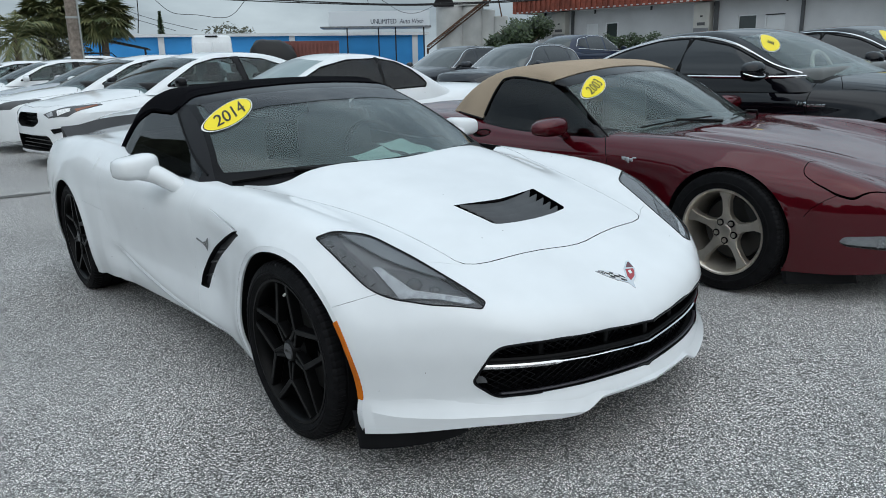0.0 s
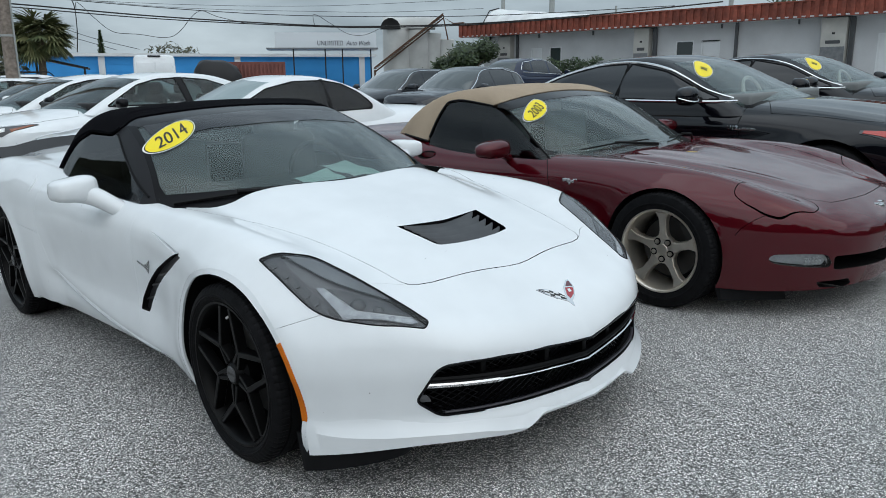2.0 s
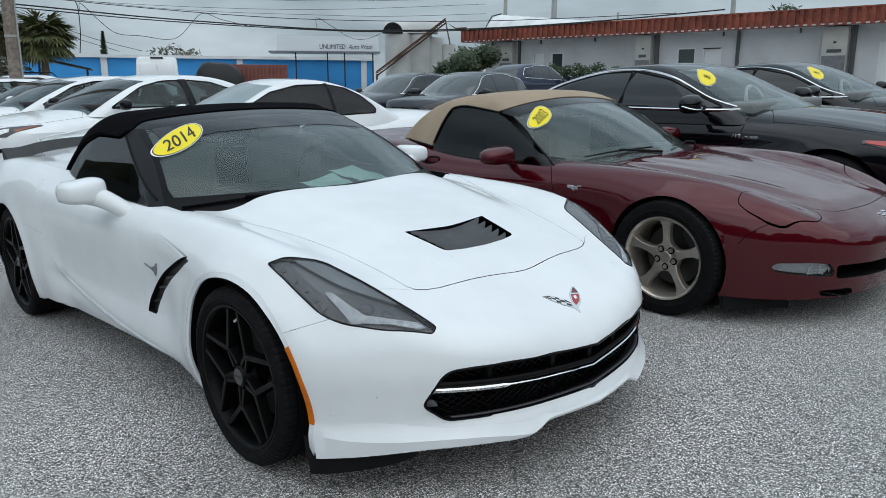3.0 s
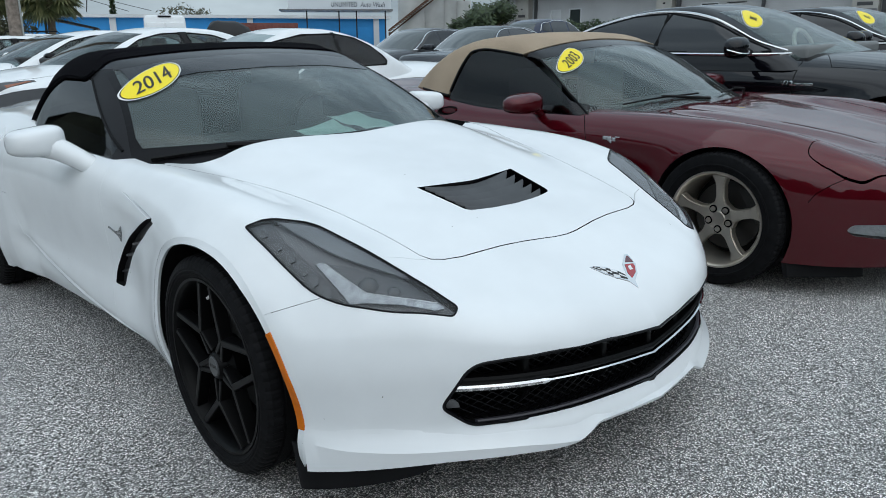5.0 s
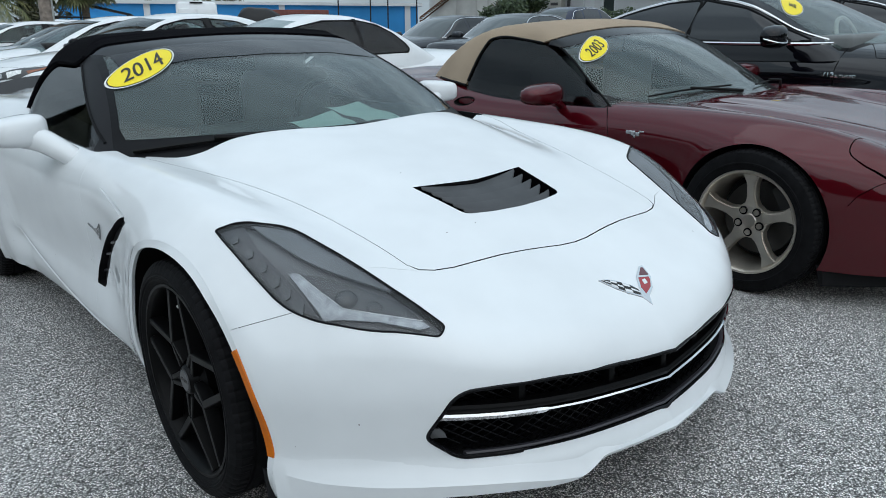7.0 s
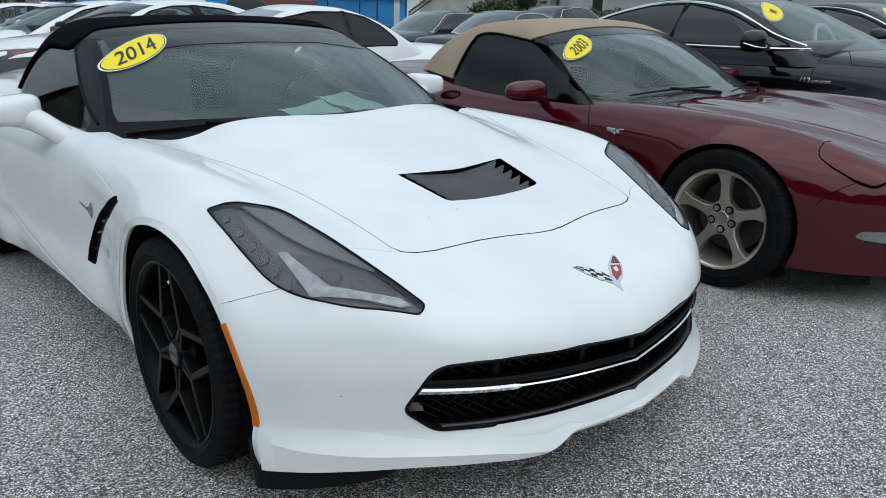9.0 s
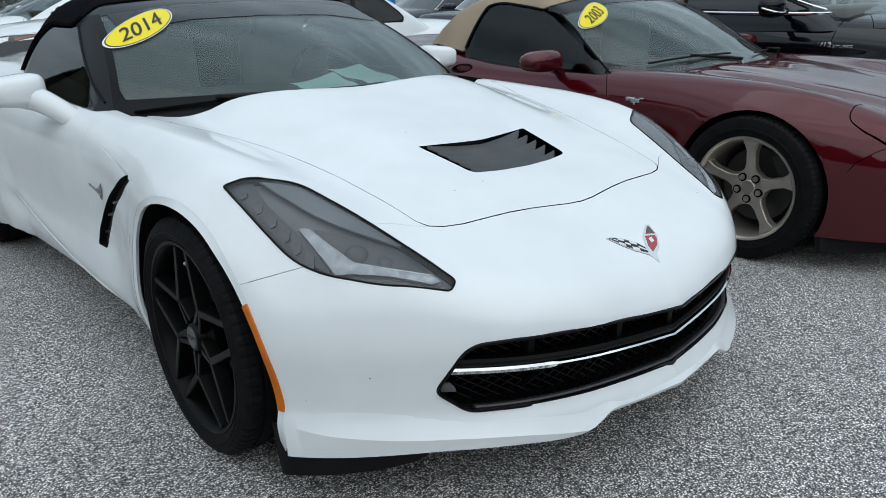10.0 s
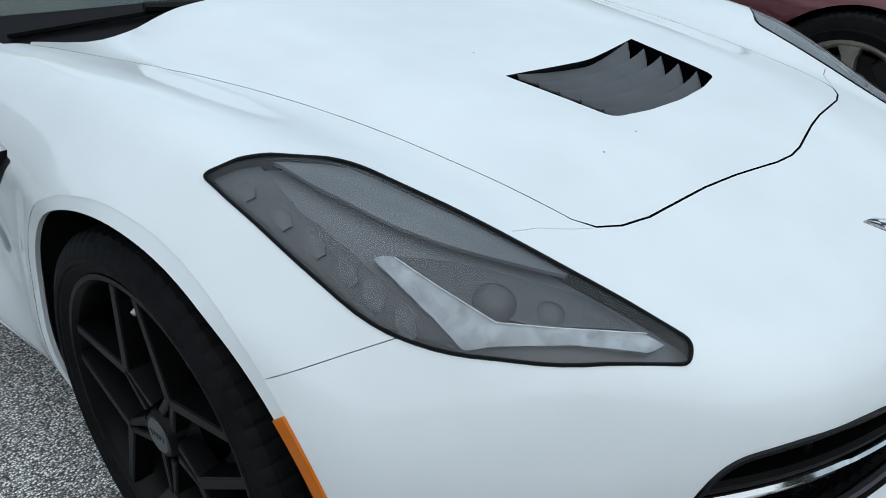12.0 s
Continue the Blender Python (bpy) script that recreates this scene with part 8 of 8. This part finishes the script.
def cargo_van():
    v = thing("van", "white high-roof cargo van seen from behind", "van", pose(12.7, 32.8, 0.0, 0, 0, -22))
    bm = box(bmesh.new(), (-1.0, 0.0, 0.45), (1.0, 5.4, 2.62), 0.16)
    for q in bm.verts:
        if q.co.z > 1.4:
            q.co.x *= 1 - 0.10 * (q.co.z - 1.4)
            q.co.y += 0.10 * (q.co.z - 1.4) * (1 if q.co.y < 1 else -1)
    part("body", bm, M_white, v, smooth=40)
    for s in (-1, 1):
        d = part("rear_door", box(bmesh.new(), (min(s * 0.015, s * 0.86), -0.02, 0.62), (max(s * 0.015, s * 0.86), 0.03, 1.62), 0.015), M_white, v)
        part("rear_panel", box(bmesh.new(), (min(s * 0.03, s * 0.78), 0.03, 1.68), (max(s * 0.03, s * 0.78), 0.09, 2.30), 0.03), M_white, d)
        part("tail_lamp", boxed((min(s * 0.88, s * 0.97), -0.02, 1.0), (max(s * 0.88, s * 0.97), 0.05, 1.5), 0.01), M_red_lens, v)
        for y in (0.9, 4.5):
            w = bmesh.new()
            lathe(w, [(s * 0.75, 0.0), (s * 0.75, 0.34), (s * 0.98, 0.34), (s * 0.98, 0.0)], 24)
            bmesh.ops.translate(w, verts=w.verts[:], vec=(0, y, 0.34))
            part("wheel", w, M_rubber, v, smooth=40)
    part("brake_light", boxed((-0.28, 0.08, 2.53), (0.28, 0.2, 2.60), 0.01), M_gloss_black, v)
    return v


cargo_van()
cn = thing("shipping_container", "rust-red ribbed shipping container", "container", pose(18.5, 34.5, 0.0, 0, 0, -29))
bm = boxed((-1.9, 0, 0.05), (1.9, 2.4, 2.42), 0.03)
part("body", bm, M_container, cn)
for k in range(19):
    part("rib", boxed((-1.85 + 0.2 * k, -0.045, 0.2), (-1.74 + 0.2 * k, 0.0, 2.3), 0.01), M_container, cn)
ld = thing("covered_load", "black tarp tied over a tall load", "load", pose(16.8, 34.6, 0.0, 0, 0, -29))
bm = bmesh.new()
bmesh.ops.create_icosphere(bm, subdivisions=4, radius=1)
for v in bm.verts:
    k = 1 + 0.06 * noise.noise(v.co * 3.0)
    v.co = Vector((math.copysign(abs(v.co.x) ** 0.7, v.co.x) * 1.25 * k, math.copysign(abs(v.co.y) ** 0.7, v.co.y) * 0.9, max(0.0, 1.25 + math.copysign(abs(v.co.z) ** 0.8, v.co.z) * 1.22 * k - 0.22 * v.co.x)))
part("cover", bm, M_cable, ld, smooth=60)
part("strap", tube(bmesh.new(), [(-0.2, -0.95, 0.4), (-0.2, -0.8, 1.9), (-0.2, 0.0, 2.45), (-0.2, 0.8, 1.9)], 0.03, 6), M_lamp_mid, ld)

cp = thing("carport", "dark lean-to roof against the blue building", "shelter", pose(0, 0, 0))
part("roof", prism([(8.6, 36.4, 2.62), (10.7, 35.7, 2.1), (10.7, 35.7, 2.02), (8.6, 36.4, 2.5)], (0.35, 0.94, 0), 0.0, 3.0), M_cable, cp)
for x, y, h in ((8.7, 36.5, 2.5), (10.6, 35.85, 2.05), (9.7, 39.0, 2.2)):
    part("post", tube(bmesh.new(), [(x, y, 0), (x, y, h)], 0.05, 6), M_cable, cp)


# unseen tree belt added behind the camera: closes the lot and darkens reflections
bm = bmesh.new()
rng = random.Random(77)
last = None
for i in range(161):
    a = radians(97 + 262 * i / 160)
    r = 17 + 1.5 * math.sin(i * 0.37) + rng.uniform(-0.5, 0.5)
    x, y = -1.5 + r * math.cos(a), -1.5 + r * math.sin(a)
    top = 3.7 + 0.8 * math.sin(i * 0.23) + 0.6 * math.sin(i * 0.71) + rng.uniform(-0.4, 0.4)
    g = lot(x, y) - 0.1
    k = 1 + 1.6 / r
    row = [bm.verts.new((x, y, g)), bm.verts.new((x + rng.uniform(-0.3, 0.3), y, 0.6 * top)), bm.verts.new((x, y, top)), bm.verts.new((-1.5 + (x + 1.5) * k, -1.5 + (y + 1.5) * k, top * 0.9)), bm.verts.new((-1.5 + (x + 1.5) * k, -1.5 + (y + 1.5) * k, g))]
    if last:
        for j in range(5):
            bm.faces.new((last[j], row[j], row[(j + 1) % 5], last[(j + 1) % 5]))
    last = row
bmesh.ops.recalc_face_normals(bm, faces=bm.faces[:])
mesh_object("backdrop", bm, mat("unseen_tree_belt", (0.055, 0.062, 0.045), rough=0.9, grain=0.5, grain_scale=3, stain=0.4, stain_scale=0.4), None, "unseen dark belt of trees added to darken reflections", 60, "trees", "structure")

# ---- poles and wires ----
pl = thing("utility_pole", "weathered grey wooden utility pole", "pole", pose(2.84, 17.2, 0.0))
bm = bmesh.new()
lathe(bm, [(-0.2, 0.140), (2.0, 0.134), (5.0, 0.126), (9.0, 0.112), (12.0, 0.10), (12.02, 0.0)], 22, "z")
part("shaft", bm, M_wood, pl, smooth=60)
for z in (2.35, 3.6):
    bm = bmesh.new()
    lathe(bm, [(z, 0.130), (z, 0.144), (z + 0.05, 0.144), (z + 0.05, 0.130)], 22, "z")
    part("band", bm, M_pole_grey, pl)
part("conduit", tube(bmesh.new(), [(0.12, -0.09, 0), (0.115, -0.085, 8)], 0.022, 6), M_pole_grey, pl)
part("cross_arm", boxed((-1.2, -0.05, 10.6), (1.2, 0.05, 10.75), 0.01), M_wood, pl)
for x, y, r, h, lab in ((10.6, 56.5, 0.38, 9.5, "thick pale concrete pole"), (49.9, 44.8, 0.2, 11.0, "far grey utility pole"), (52.7, 41.5, 0.28, 11.0, "far grey utility pole"), (56.0, 37.0, 0.12, 7.7, "far grey utility pole"), (51.8, 24.4, 0.2, 9.5, "far grey utility pole")):
    p = thing("utility_pole", lab, "pole", pose(x, y, 0.0))
    bm = bmesh.new()
    lathe(bm, [(-0.2, r), (h, r * 0.8), (h + 0.01, 0)], 14, "z")
    part("shaft", bm, M_pole_grey, p, smooth=60)
    part("cross_arm", boxed((-0.9, -0.06, h - 1.2), (0.9, 0.06, h - 1.05)), M_pole_grey, p)


MAIN_CABLE = [(2.84, 37.9, 5.1), (8.13, 36.47, 4.86), (13.95, 34.45, 4.48), (20.57, 30.79, 4.14), (23.56, 28.53, 4.12), (26.96, 25.35, 4.24), (30.6, 20.93, 4.55), (34.0, 16.0, 5.0)]


def clipped_to_cable(pts):
    """A slack wire's points, with both ends led to the nearest places on the main cable."""
    line = curve_points(MAIN_CABLE, 24)
    ends = [min(line, key=lambda q: (q - Vector(p)).length) for p in (pts[0], pts[-1])]
    return [ends[0], *pts, ends[1]]


def wire(pts, r, label, m=None):
    mesh_object("overhead_wire", tube(bmesh.new(), curve_points(pts, 6), r, 5), m or M_cable, None, label, 60, "wire")


wire(MAIN_CABLE, 0.034, "thick black overhead cable")
wire([(2.84, 37.9, 4.98), (8.11, 36.47, 4.72), (13.94, 34.45, 4.37), (20.57, 30.79, 4.09), (23.55, 28.53, 4.06), (26.96, 25.35, 4.18), (30.6, 20.9, 4.5)], 0.026, "black overhead cable across the lot")
wire([(4.0, 37.5, 5.6), (9.46, 36.09, 5.18), (15.51, 33.73, 4.81), (20.59, 30.78, 4.61), (26.96, 25.35, 4.6), (33.0, 18.0, 4.9)], 0.018, "black overhead cable across the lot")
wire(clipped_to_cable([(10.24, 34.8, 4.94), (10.94, 34.56, 4.18), (11.57, 34.33, 3.67), (12.58, 33.94, 3.58), (13.6, 33.51, 3.45), (14.19, 33.24, 3.69), (15.06, 32.83, 4.67), (15.86, 32.44, 4.44), (17.01, 31.82, 4.15)]), 0.014, "slack wire hanging in a loop")
wire(clipped_to_cable([(19.79, 30.1, 4.61), (20.47, 29.64, 4.16), (21.13, 29.16, 3.68), (21.81, 28.65, 3.63), (22.59, 28.03, 4.05)]), 0.012, "slack wire hanging in a loop")
wire([(9.9, 34.9, 5.3), (10.11, 34.84, 4.76), (10.12, 34.84, 3.66), (10.03, 34.87, 2.75)], 0.022, "frayed end of a dangling cable")
for pts in ([(15.0, 56.0, 7.4), (26.27, 50.68, 7.6), (33.31, 46.27, 7.67), (41.43, 39.16, 7.92)], [(10.6, 56.5, 7.2), (22.0, 52.76, 6.98), (31.91, 47.26, 7.02), (41.43, 39.15, 7.51)], [(10.6, 56.5, 7.6), (22.0, 53.0, 6.8), (31.9, 47.27, 6.61), (36.35, 43.9, 6.59), (41.44, 39.15, 6.8)]):
    wire(pts, 0.016, "thin grey overhead wire", M_cable_grey)
for pts in ([(15.0, 65.8, 7.3), (18.43, 64.72, 5.95), (20.91, 63.91, 5.04), (24.09, 62.72, 4.2)], [(16.0, 65.4, 6.3), (18.38, 64.73, 5.42), (22.45, 63.36, 4.13)]):
    wire(pts, 0.025, "thin overhead wire sloping to a roof", M_cable_grey)
